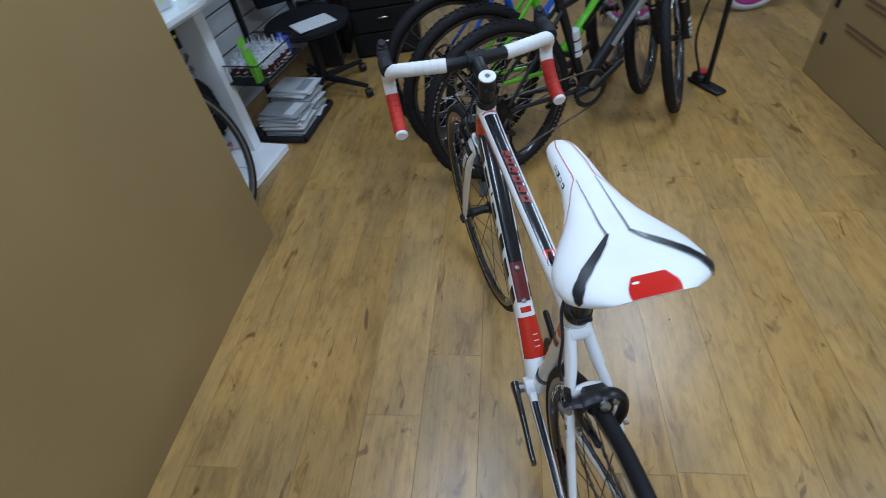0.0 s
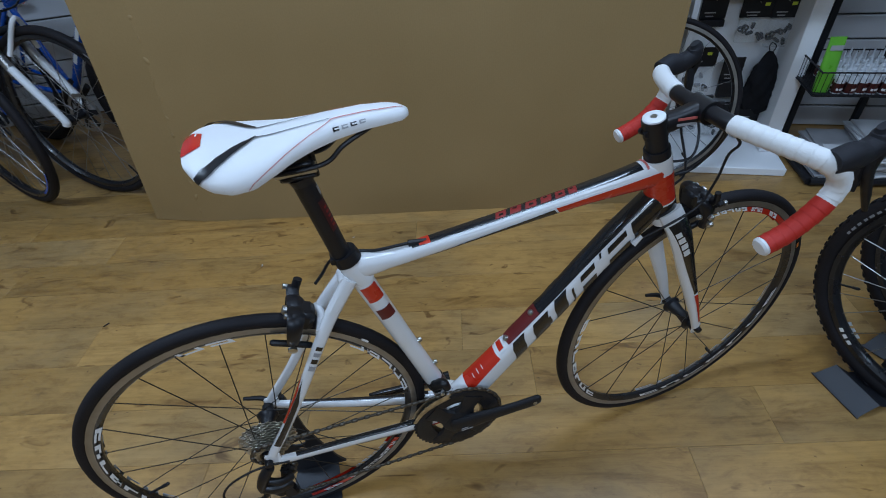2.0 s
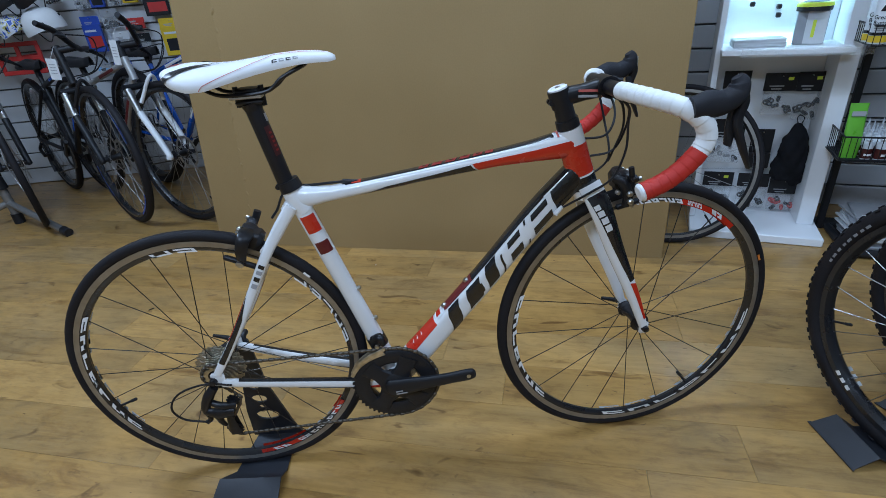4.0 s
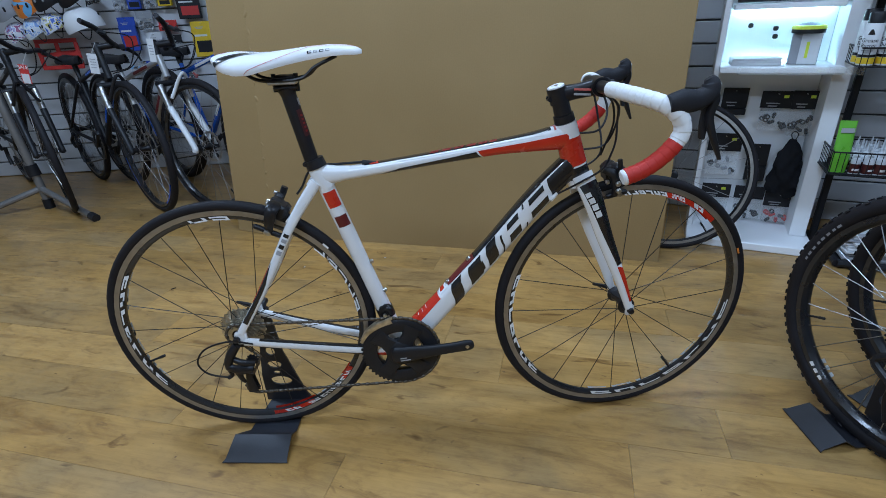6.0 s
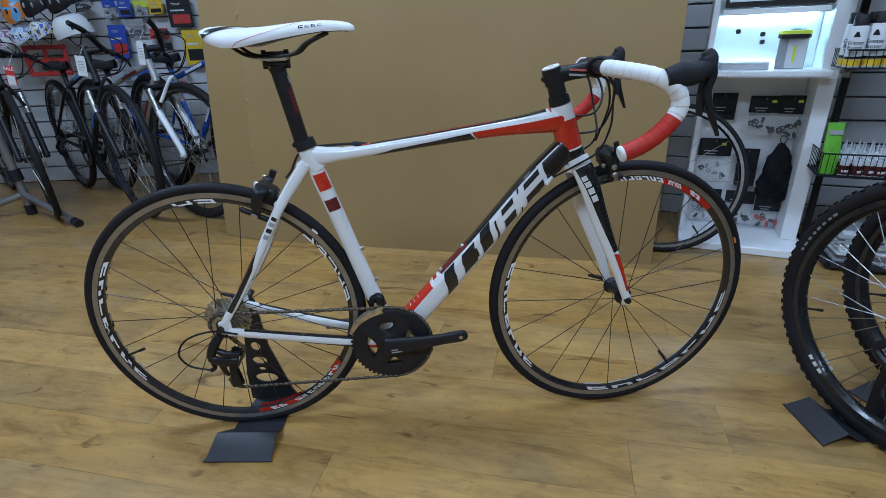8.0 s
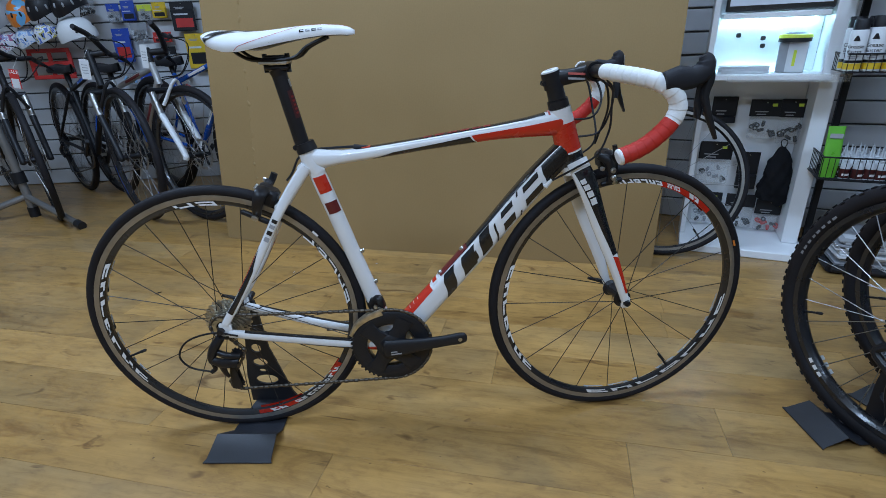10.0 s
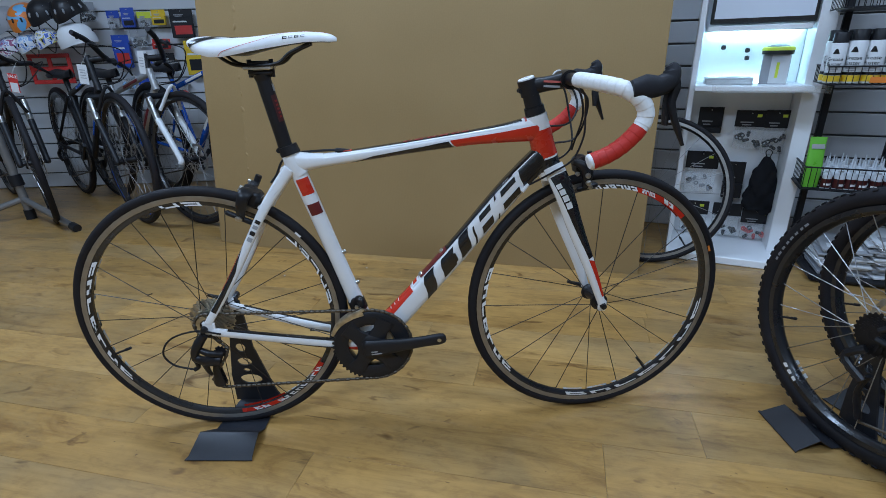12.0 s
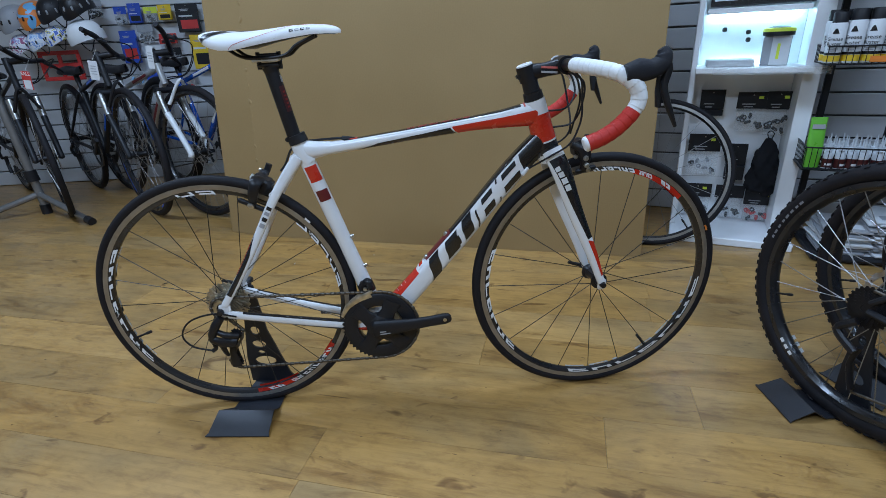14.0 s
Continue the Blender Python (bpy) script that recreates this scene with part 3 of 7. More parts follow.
for sy in (-1, 1):
    SS = Tube([(0.223, sy * 0.013, 0.705), (0.185, sy * 0.022, 0.658), (0.145, sy * 0.036, 0.600), (0.06, sy * 0.054, 0.452), (-0.004, sy * 0.067, 0.352)], [0.010, 0.0095, 0.008, 0.007, 0.0065], [0.013, 0.0125, 0.0105, 0.009, 0.009], DRIVE, 2.4)
    ss = part("seat_stay", SS.mesh(12), WHITE, bike)
    a = 0 if sy < 0 else 180
    part("stripe", SS.patch([(0.62, a - 48), (0.93, a - 48), (0.93, a + 25), (0.70, a + 5)], nt=10), BLACK, ss)
    part("stripe", SS.patch([(0.60, a - 100), (0.80, a - 95), (0.80, a - 52), (0.66, a - 52)], nt=8), RED, ss)
    for q in range(4):
        part("logo_bar", SS.patch([(0.505 + 0.024 * q, a - 25), (0.520 + 0.024 * q, a - 25), (0.520 + 0.024 * q, a + 30), (0.505 + 0.024 * q, a + 30)], nt=2, na=3), DECAL_GREY if q % 2 else BLACK, ss)
    CS = Tube([(0.350, sy * 0.026, 0.262), (0.27, sy * 0.034, 0.270), (0.15, sy * 0.047, 0.293), (0.0, sy * 0.067, 0.326)], [0.012, 0.010, 0.0085, 0.007], [0.0165, 0.0135, 0.0115, 0.010], DRIVE, 2.5)
    cs = part("chain_stay", CS.mesh(12), WHITE, bike)
    k = -1 if sy < 0 else 1
    part("stripe", CS.patch([(0.14, a + 50 * k), (0.93, a + 46 * k), (0.93, a + 112 * k), (0.14, a + 112 * k)], nt=14), BLACK, cs)
    for b, h in ((a, k), (180 - a, -k)):
        part("stripe", CS.patch([(0.22, b - 8 * h), (0.66, b - 40 * h), (0.66, b - 80 * h), (0.20, b - 80 * h)], nt=10), BLACK, cs)
        part("stripe", CS.patch([(0.03, b + 2 * h), (0.22, b - 9 * h), (0.19, b - 80 * h), (0.03, b - 80 * h)], nt=6), RED, cs)
    bm = box(0.030, 0.006, 0.036, (-0.006, sy * 0.067, 0.337), 0.004)
    part("dropout", bm, WHITE if sy < 0 else WHITE, bike)
bm = Tube([(0.152, -0.034, 0.622), (0.158, 0, 0.626), (0.152, 0.034, 0.622)], 0.0085, smooth=4).mesh(10)
Tube([(0.222, -0.010, 0.706), (0.200, -0.019, 0.679), (0.180, -0.026, 0.654)], [0.010, 0.009, 0.008], [0.012, 0.010, 0.009], DRIVE, 2.4).mesh(10, bm)
Tube([(0.222, 0.010, 0.706), (0.200, 0.019, 0.679), (0.180, 0.026, 0.654)], [0.010, 0.009, 0.008], [0.012, 0.010, 0.009], DRIVE, 2.4).mesh(10, bm)
Tube([(0.215, -0.016, 0.700), (0.215, 0.016, 0.700)], 0.013, smooth=2).mesh(10, bm)
part("stay_bridge", bm, WHITE, bike)

# printed areas on the frame
part("stripe", TT.patch([(0.185, 62), (0.90, 54), (0.90, 126), (0.185, 118)], nt=30, na=6), BLACK, tt, "glossy black top panel")
part("stripe", TT.patch([(0.30, 40), (0.86, 36), (0.86, 46), (0.30, 52)], off=0.0007, nt=24, na=2), WHITE, tt)
part("stripe", TT.patch([(0.205, 66), (0.235, 60), (0.235, 120), (0.205, 114)], off=0.0012, nt=4), RED, tt)
for q in range(6):
    t0 = 0.395 + 0.036 * q
    part("logo_bar", TT.patch([(t0, 70), (t0 + 0.026, 70), (t0 + 0.036, 110), (t0 + 0.010, 110)], off=0.0012, nt=3), DIM_RED, tt)
    part("logo_bar", TT.patch([(t0 + 0.012, (84, 94)[q % 2]), (t0 + 0.022, (84, 94)[q % 2]), (t0 + 0.024, (92, 102)[q % 2]), (t0 + 0.014, (92, 102)[q % 2])], off=0.0018, nt=2), BLACK, tt)
part("stripe", TT.patch([(0.555, -64), (0.985, -66), (0.985, 14), (0.535, 8)], nt=20, na=8), RED, tt, "red wedge widening to the head tube")
part("stripe", TT.patch([(0.22, -60), (0.55, -64), (0.530, 4), (0.30, -14)], nt=16, na=6), BLACK, tt)
part("stripe", TT.patch([(0.535, 172), (0.985, 166), (0.985, 246), (0.555, 244)], nt=20, na=8), RED, tt)
part("stripe", TT.patch([(0.30, 194), (0.530, 176), (0.55, 244), (0.22, 240)], nt=16, na=6), BLACK, tt)
part("stripe", TT.patch([(0.915, 45), (0.925, 45), (0.925, 135), (0.915, 135)], off=0.0012, nt=2), RED_LINE, tt)
part("stripe", TT.patch([(0.935, 70), (0.955, 70), (0.955, 110), (0.935, 110)], off=0.0012, nt=2), GREY_LINE, tt)
part("band", HT.patch([(0.41, -180), (0.80, -180), (0.82, 0), (0.41, 0)], nt=10, na=16), RED, ht)
part("band", HT.patch([(0.41, 0), (0.82, 0), (0.80, 180), (0.41, 180)], nt=10, na=16), RED, ht)
part("band", HT.patch([(0.01, -180), (0.365, -180), (0.365, 180), (0.01, 180)], nt=4, na=30), BLACK, ht)
part("badge", HT.patch([(0.35, -95), (0.55, -95), (0.55, -85), (0.35, -85)], off=0.0012, nt=3), DECAL_WHITE, ht)

# down tube: black upper face, a row of dark blocks on white for the large logo, black towards the head
part("stripe", DT.patch([(0.29, 58), (0.985, 46), (0.985, 134), (0.29, 122)], nt=26, na=8), BLACK, dt, "glossy black upper face")
# first and last place along the tube, upper and lower edge round it
LOGO = [(0.262, 0.312, 48, -52), (0.350, 0.412, 40, -28), (0.405, 0.420, 10, -16), (0.440, 0.492, 50, -28), (0.518, 0.527, 24, -44), (0.560, 0.625, 36, 12), (0.560, 0.622, -2, -32), (0.650, 0.659, 48, 26), (0.652, 0.659, -20, -50), (0.690, 0.785, 36, 12), (0.685, 0.790, -4, -32)]
for a, sg in ((0, 1), (180, -1)):
    A = lambda v: a + sg * v
    sl = lambda v: (v - 4) / 110 * 0.066
    for t0, t1, v0, v1 in LOGO:
        part("logo_shape", DT.patch([(t0 + sl(v0), A(v0)), (t1 + sl(v0), A(v0)), (t1 + sl(v1), A(v1)), (t0 + sl(v1), A(v1))], off=0.0012, nt=6, na=6), BLACK, dt)
    part("panel", DT.patch([(0.815 + sl(46), A(46)), (0.985, A(46)), (0.985, A(-60)), (0.815 + sl(-40), A(-40))], nt=10, na=10), BLACK, dt)
    part("stripe", DT.patch([(0.80, A(52)), (0.965, A(48)), (0.965, A(42)), (0.80, A(42))], off=0.0014, nt=6, na=2), WHITE, dt)
part("label", DT.patch([(0.070, 28), (0.222, 34), (0.222, 146), (0.070, 152)], off=0.0010, nt=8), RED, dt, "red rectangular print with fine text bars")
for q in range(3):
    part("text_bar", DT.patch([(0.110 + 0.022 * q, 66), (0.1125 + 0.022 * q, 66), (0.1125 + 0.022 * q, 88), (0.110 + 0.022 * q, 88)], off=0.0016, nt=2, na=3), DECAL_WHITE, dt)
part("badge", DT.patch([(0.232, 56), (0.266, 56), (0.266, 124), (0.232, 124)], off=0.0012, nt=4), DECAL_WHITE, dt)
part("badge", DT.patch([(0.238, 68), (0.258, 68), (0.258, 112), (0.238, 112)], off=0.0018, nt=3), RED, dt)
part("stripe", DT.patch([(0.276, 58), (0.41, 58), (0.41, 122), (0.276, 122)], off=0.0014, nt=8), DARK_RED, dt)
for q in (0.280, 0.390):
    p, nrm = DT.at(q, 90), (DT.at(q, 90, 0.01) - DT.at(q, 90)).normalized()
    mm, _ = along(p, p + nrm)
    part("bottle_bolt", lathe([(0.007, 0), (0.007, 0.003), (0.005, 0.006), (0.0, 0.0065)], 12, UP), STEEL, dt, m=mm)
for q, d in ((0.35, 0), (0.53, 0)):
    p = ST.at(q, -90)
    mm, _ = along(p, p + Vector((0.96, 0, 0.28)))
    part("bottle_bolt", lathe([(0.006, 0), (0.006, 0.004), (0.004, 0.008), (0.0, 0.0085)], 10, UP), STEEL, st, m=mm)
for t0, t1, mt in ((0.825, 0.895, RED), (0.735, 0.785, DARK_RED)):
    for a, sg in ((0, 1), (180, -1)):
        part("band", ST.patch([(t0, a - 62 * sg), (t1, a - 62 * sg), (t1, a + 30 * sg), (t0, a + 30 * sg)], nt=4, na=8), mt, st)

# seat post, collar and saddle
SP = Tube([(0.2225, 0, 0.738), (0.181, 0, 0.903)], 0.0156, smooth=4)
post = part("seat_post", SP.mesh(18), CARBON, bike)
part("logo_bar", SP.patch([(0.80, -25), (0.89, -25), (0.89, 25), (0.80, 25)], nt=3), DECAL_GREY, post)
part("logo_bar", SP.patch([(0.42, 12), (0.76, 12), (0.76, 62), (0.42, 62)], nt=6), MAROON, post)
part("logo_bar", SP.patch([(0.50, -16), (0.66, -16), (0.66, -7), (0.50, -7)], nt=4), DECAL_GREY, post)
for q in range(5):
    part("logo_bar", SP.patch([(0.47 + 0.05 * q, 24), (0.495 + 0.05 * q, 24), (0.495 + 0.05 * q, 46), (0.47 + 0.05 * q, 46)], off=0.0012, nt=2), DIM_RED, post)
bm = Tube([(0.2285, 0, 0.7365), (0.2225, 0, 0.756)], [0.0225, 0.0205], smooth=2).mesh(20)
Tube([(0.206, -0.012, 0.747), (0.206, 0.012, 0.747)], 0.006, smooth=1).mesh(10, bm)
part("seat_collar", bm, CARBON, bike)
bm = Tube([(0.184, 0, 0.892), (0.180, 0, 0.908)], [0.015, 0.019], smooth=2).mesh(14)
box(0.048, 0.034, 0.010, (0.180, 0, 0.911), 0.004, bm=bm)
box(0.042, 0.040, 0.008, (0.181, 0, 0.931), 0.003, bm=bm)
for bx_ in (0.158, 0.203):
    Tube([(bx_, 0, 0.902), (bx_, 0, 0.938)], 0.0050, smooth=1).mesh(8, bm)
part("saddle_clamp", bm, CARBON, bike)
part("clamp_plate", box(0.058, 0.045, 0.009, (0.178, 0, 0.9225), 0.002), STEEL, bike)

S_X0, S_LEN = 0.063, 0.279
S_S = [0.0, 0.03, 0.08, 0.16, 0.25, 0.34, 0.43, 0.52, 0.64, 0.78, 0.90, 0.965, 1.0]
S_W = [0.050, 0.070, 0.082, 0.0865, 0.082, 0.067, 0.0495, 0.0385, 0.0295, 0.0255, 0.0225, 0.0175, 0.007]
S_Z = [0.979, 0.983, 0.9845, 0.983, 0.9805, 0.9805, 0.9825, 0.985, 0.988, 0.9895, 0.987, 0.983, 0.977]
S_D = [0.016, 0.025, 0.033, 0.038, 0.036, 0.031, 0.028, 0.026, 0.024, 0.021, 0.018, 0.015, 0.008]


def saddle_at(s, f, off=0.0):
    """f: -1 at the drive side's lower edge, 0 on the ridge, 1 at the other lower edge."""
    w, z, d = (float(np.interp(s, S_S, v)) for v in (S_W, S_Z, S_D))
    a = f * radians(104)
    x = S_X0 + S_LEN * s - (0.010 * (1 - abs(f) ** 2) if s < 0.1 else 0) * (1 - s / 0.1)
    y = (w + off) * math.copysign(abs(math.sin(a)) ** 0.86, a)
    return Vector((x, y, z + off - d * (1 - math.cos(a)) ** 1.05 * 0.80))


bm = bmesh.new()
grid = [[bm.verts.new(saddle_at(i / 46, j / 14)) for j in range(-14, 15)] for i in range(47)]
for a, b in zip(grid, grid[1:]):
    for j in range(28):
        bm.faces.new((a[j], a[j + 1], b[j + 1], b[j]))
for row in (grid[0], grid[-1]):
    bm.faces.new(row)
saddle = part("saddle", bm, SADDLE_WHITE, bike, "white saddle with black, red and grey markings", sharp=60)
bm = bmesh.new()
grid = [[bm.verts.new(saddle_at(0.07 + 0.88 * i / 30, f * 0.9)) for f in (-1, -0.5, 0, 0.5, 1)] for i in range(31)]
for row in grid:
    lo = min(row[0].co.z, row[4].co.z)
    for j, v in enumerate(row):
        v.co.z = lo - (-0.001, 0.003, 0.004, 0.003, -0.001)[j]
for a, b in zip(grid, grid[1:]):
    for j in range(4):
        bm.faces.new((a[j], a[j + 1], b[j + 1], b[j]))
part("saddle_base", bm, MATT_BLACK, saddle)


def saddle_strip(name, line, width, mat, off=0.0010):
    """A strip along (s, f) points; width in f, one value or one a point."""
    bm = bmesh.new()
    n = 24
    ss, ff = even([p[0] for p in line], n), even([p[1] for p in line], n)
    ww = even(width if isinstance(width, (list, tuple)) else [width], n)
    rows = []
    for s, f, w in zip(ss, ff, ww):
        rows.append([bm.verts.new(saddle_at(s, f + w * k / 10, off)) for k in range(-5, 6)])
    for a, b in zip(rows, rows[1:]):
        for j in range(10):
            bm.faces.new((a[j], a[j + 1], b[j + 1], b[j]))
    return part(name, bm, mat, saddle)


for sg in (-1, 1):
    saddle_strip("stitch_line", [(0.63, sg * 0.19), (0.56, sg * 0.17), (0.42, sg * 0.115), (0.285, sg * 0.072)], 0.020, GREY_LINE)
    saddle_strip("stripe", [(0.290, sg * 0.070), (0.235, sg * 0.15), (0.18, sg * 0.25), (0.12, sg * 0.395), (0.065, sg * 0.60), (0.035, sg * 0.84)], [0.026, 0.07, 0.11, 0.15, 0.20, 0.25], SADDLE_BLACK, 0.0021)
    saddle_strip("stitch_line", [(0.975, sg * 0.12), (0.90, sg * 0.24), (0.76, sg * 0.26), (0.645, sg * 0.22), (0.58, sg * 0.40), (0.47, sg * 0.58), (0.35, sg * 0.72), (0.25, sg * 0.85), (0.225, sg * 0.99)], [0.040, 0.036, 0.03, 0.03, 0.026, 0.022, 0.022, 0.022, 0.022], RED_LINE)
    for q in range(4):
        s0 = 0.63 + 0.042 * q
        saddle_strip("logo_bar", [(s0, sg * 0.62), (s0 + 0.030, sg * 0.62)], 0.15, DECAL_GREY if q % 2 else BLACK, 0.0006)
        saddle_strip("logo_bar", [(s0 + 0.008, sg * 0.62), (s0 + 0.030, sg * 0.62)], 0.05, SADDLE_WHITE, 0.0009)
bm = bmesh.new()
rows = []
for i in range(9):
    s = 0.0 + 0.065 * i / 8
    hw = float(np.interp(s, [0, 0.03, 0.065], [0.27, 0.18, 0.10]))
    rows.append([bm.verts.new(saddle_at(s, hw * k / 5, 0.0009)) for k in range(-5, 6)])
for a, b in zip(rows, rows[1:]):
    for j in range(10):
        bm.faces.new((a[j], a[j + 1], b[j + 1], b[j]))
red = part("patch", bm, SADDLE_RED, saddle, "glossy red tail patch")
saddle_strip("emblem", [(0.040, 0.10), (0.047, 0.10)], 0.05, DECAL_WHITE, 0.0014)
for sy in (-1, 1):
    rail = Tube([(0.085, sy * 0.030, 0.962), (0.10, sy * 0.027, 0.952), (0.138, sy * 0.021, 0.928), (0.215, sy * 0.021, 0.928), (0.248, sy * 0.019, 0.949), (0.288, sy * 0.014, 0.966)], 0.0036)
    part("saddle_rail", rail.mesh(8), CARBON, saddle)

# fork, stem and handlebar, turned a little with the front wheel
for sy in (-1, 1):
    FB = Tube([(0.812, sy * 0.020, 0.690), (0.833, sy * 0.041, 0.640), (0.870, sy * 0.048, 0.545), (0.925, sy * 0.050, 0.424), (0.958, sy * 0.052, 0.342)], [0.012, 0.0115, 0.0095, 0.008, 0.0065], [0.0245, 0.0245, 0.020, 0.0145, 0.010], DRIVE, 2.3)
    fb = part("fork_blade", FB.mesh(14), WHITE, bike, m=FORK_TURN)
    a, sg = (0, -1) if sy < 0 else (180, 1)
    part("stripe", FB.patch([(0.11, a - 66 * sg), (0.66, a - 64 * sg), (0.66, a - 6 * sg), (0.11, a + 48 * sg)], nt=14, na=7), BLACK, fb)
    part("stripe", FB.patch([(0.685, a - 64 * sg), (0.94, a - 60 * sg), (0.94, a - 18 * sg), (0.665, a - 4 * sg)], nt=10, na=5), RED, fb)
    for q in range(4):
        t0, c = 0.195 + 0.048 * q, 33 - 5.5 * q
        part("logo_bar", FB.patch([(t0, a + (c - 28) * sg), (t0 + 0.038, a + (c - 30) * sg), (t0 + 0.038, a + (c - 2) * sg), (t0, a + c * sg)], off=0.0014, nt=3), DECAL_WHITE, fb)
    bm = box(0.022, 0.006, 0.030, (0.960, sy * 0.052, 0.336), 0.004)
    part("fork_tip", bm, WHITE, bike, m=FORK_TURN)
bm = Tube([(0.8095, 0, 0.681), (0.815, 0, 0.662)], [0.026, 0.032], [0.030, 0.025], DRIVE, smooth=3).mesh(18)
part("fork_crown", bm, WHITE, bike, m=FORK_TURN)
bm = bmesh.new()
for z0, z1, r in ((0.8075, 0.8235, 0.0225), (0.824, 0.852, 0.0185), (0.8525, 0.858, 0.019)):
    Tube([(0.7695 - (z0 - 0.8075) * 0.31, 0, z0), (0.7695 - (z1 - 0.8075) * 0.31, 0, z1)], [r, r * 0.96], smooth=2).mesh(20, bm)
part("headset_spacer", bm, CARBON, bike, m=STEER)
bm = Tube([(0.7545, 0, 0.856), (0.7445, 0, 0.889)], 0.0195, smooth=2).mesh(20)
Tube([(0.750, 0, 0.873), (0.79, 0, 0.882), (0.822, 0, 0.8905)], [0.017, 0.0150, 0.0165], [0.018, 0.0155, 0.0175], DRIVE, 2.6).mesh(16, bm)
Tube([(0.831, -0.022, 0.893), (0.831, 0.022, 0.893)], 0.0205, smooth=2).mesh(18, bm)
for sy in (-1, 1):
    for dz in (-0.013, 0.013):
        rod((0.845, sy * 0.014, 0.893 + dz), (0.855, sy * 0.014, 0.893 + dz), 0.0035, 8, bm)
    rod((0.733, sy * 0.010, 0.866), (0.733, sy * 0.004, 0.866), 0.006, 8, bm)
stem = part("stem", bm, CARBON, bike, "black anodised stem", m=STEER)
for k, mt in ((0, RED_LINE), (1, DECAL_GREY)):
    part("logo_bar", box(0.034, 0.001, 0.0045, (0.794, -0.0160, 0.887 - 0.010 * k), m=Matrix()), mt, stem)
mm, _ = along((0.7445, 0, 0.889), (0.7425, 0, 0.8955))
cap = part("top_cap", lathe([(0.0185, 0), (0.0185, 0.003), (0.016, 0.0045), (0.006, 0.0045), (0.006, 0.002), (0.0, 0.002)], 24, UP), DECAL_WHITE, bike, "white round stem top cap", m=STEER @ mm)
part("bolt", lathe([(0.005, 0.0), (0.005, 0.0045), (0.0, 0.0045)], 10, UP), STEEL, cap)
BAR = [(0.853, 0, 0.880), (0.853, 0.05, 0.881), (0.856, 0.075, 0.881), (0.868, 0.11, 0.879), (0.886, 0.15, 0.875), (0.908, 0.183, 0.868), (0.930, 0.198, 0.853), (0.944, 0.2, 0.833), (0.945, 0.2, 0.812), (0.931, 0.2, 0.789), (0.905, 0.2, 0.764), (0.877, 0.2, 0.747), (0.845, 0.2, 0.7355)]
for sy in (-1, 1):
    pts = [(x, sy * y, z) for x, y, z in BAR]
    full = spline(pts, 8)
    part("handlebar", Tube(full[:22], 0.0135, smooth=1).mesh(14), CARBON, bike, m=STEER)
    cut = 70
    for seg, mt, nm in ((full[14:cut], TAPE_WHITE, "white_bar_tape"), (full[cut - 1 : -1], TAPE_RED, "red_bar_tape")):
        fine = spline(seg, 4)
        run, rr = 0.0, []
        for i, p in enumerate(fine):
            run += (p - fine[i - 1]).length if i else 0
            f = (run / 0.0165) % 1.0
            rr.append(0.0153 + 0.0011 * f if mt is TAPE_WHITE else 0.0157 + 0.0010 * f)
        t = Tube(fine, 0.015, smooth=1)
        t.rx = t.ry = rr
        part(nm, t.mesh(16), mt, bike, m=STEER, sharp=70)
    mm, _ = along(full[-2], full[-1])
    part("bar_plug", lathe([(0.0155, 0), (0.0158, 0.004), (0.013, 0.0075), (0.0, 0.008)], 18, UP), DECAL_WHITE, bike, m=STEER @ mm)
    y = sy * 0.2
    hood = Tube([(0.915, y * 0.985, 0.868), (0.940, y, 0.872), (0.965, y * 0.995, 0.873), (0.985, y * 0.99, 0.884), (0.988, y * 0.985, 0.900), (0.983, y * 0.98, 0.910)], [0.0175, 0.0175, 0.0162, 0.0160, 0.0130, 0.007], [0.0160, 0.0225, 0.0190, 0.0170, 0.0150, 0.009], DRIVE, 2.3)
    lever = part("brake_hood", hood.mesh(16), HOOD, bike, "black rubber brake hood", m=STEER)
    bm = Tube([(0.994, y * 0.985, 0.888), (0.998, y * 0.99, 0.870), (0.993, y, 0.842), (1.000, y * 1.02, 0.815), (1.008, y * 1.03, 0.795), (1.022, y * 1.04, 0.763)], [0.009, 0.010, 0.009, 0.0075, 0.007, 0.005], [0.010, 0.0095, 0.0075, 0.0065, 0.006, 0.003], DRIVE, 2.4).mesh(10)
    part("brake_lever", bm, CARBON, lever)
    bm = Tube([(0.987, y * 0.975, 0.860), (0.989, y * 0.96, 0.830), (0.990, y * 0.955, 0.800)], [0.004, 0.007, 0.009], [0.008, 0.009, 0.004], DRIVE, 2.4).mesh(8)
    part("shift_paddle", bm, MATT_BLACK, lever)
    part("name_plate", box(0.004, 0.015, 0.028, (1.002, y * 0.985, 0.888), 0.0015), STEEL, lever)

# wheels
fw = wheel(bike, "front_wheel", FORK_TURN @ Matrix.Translation(HUB_F), R, 0.0125, 0.024, 20, hub_w=0.050, crossing=8)
rw = wheel(bike, "rear_wheel", Matrix.Translation(HUB_R), R, 0.0125, 0.024, 24, hub_w=0.060, crossing=30)
ro = R - 0.025 + 0.004


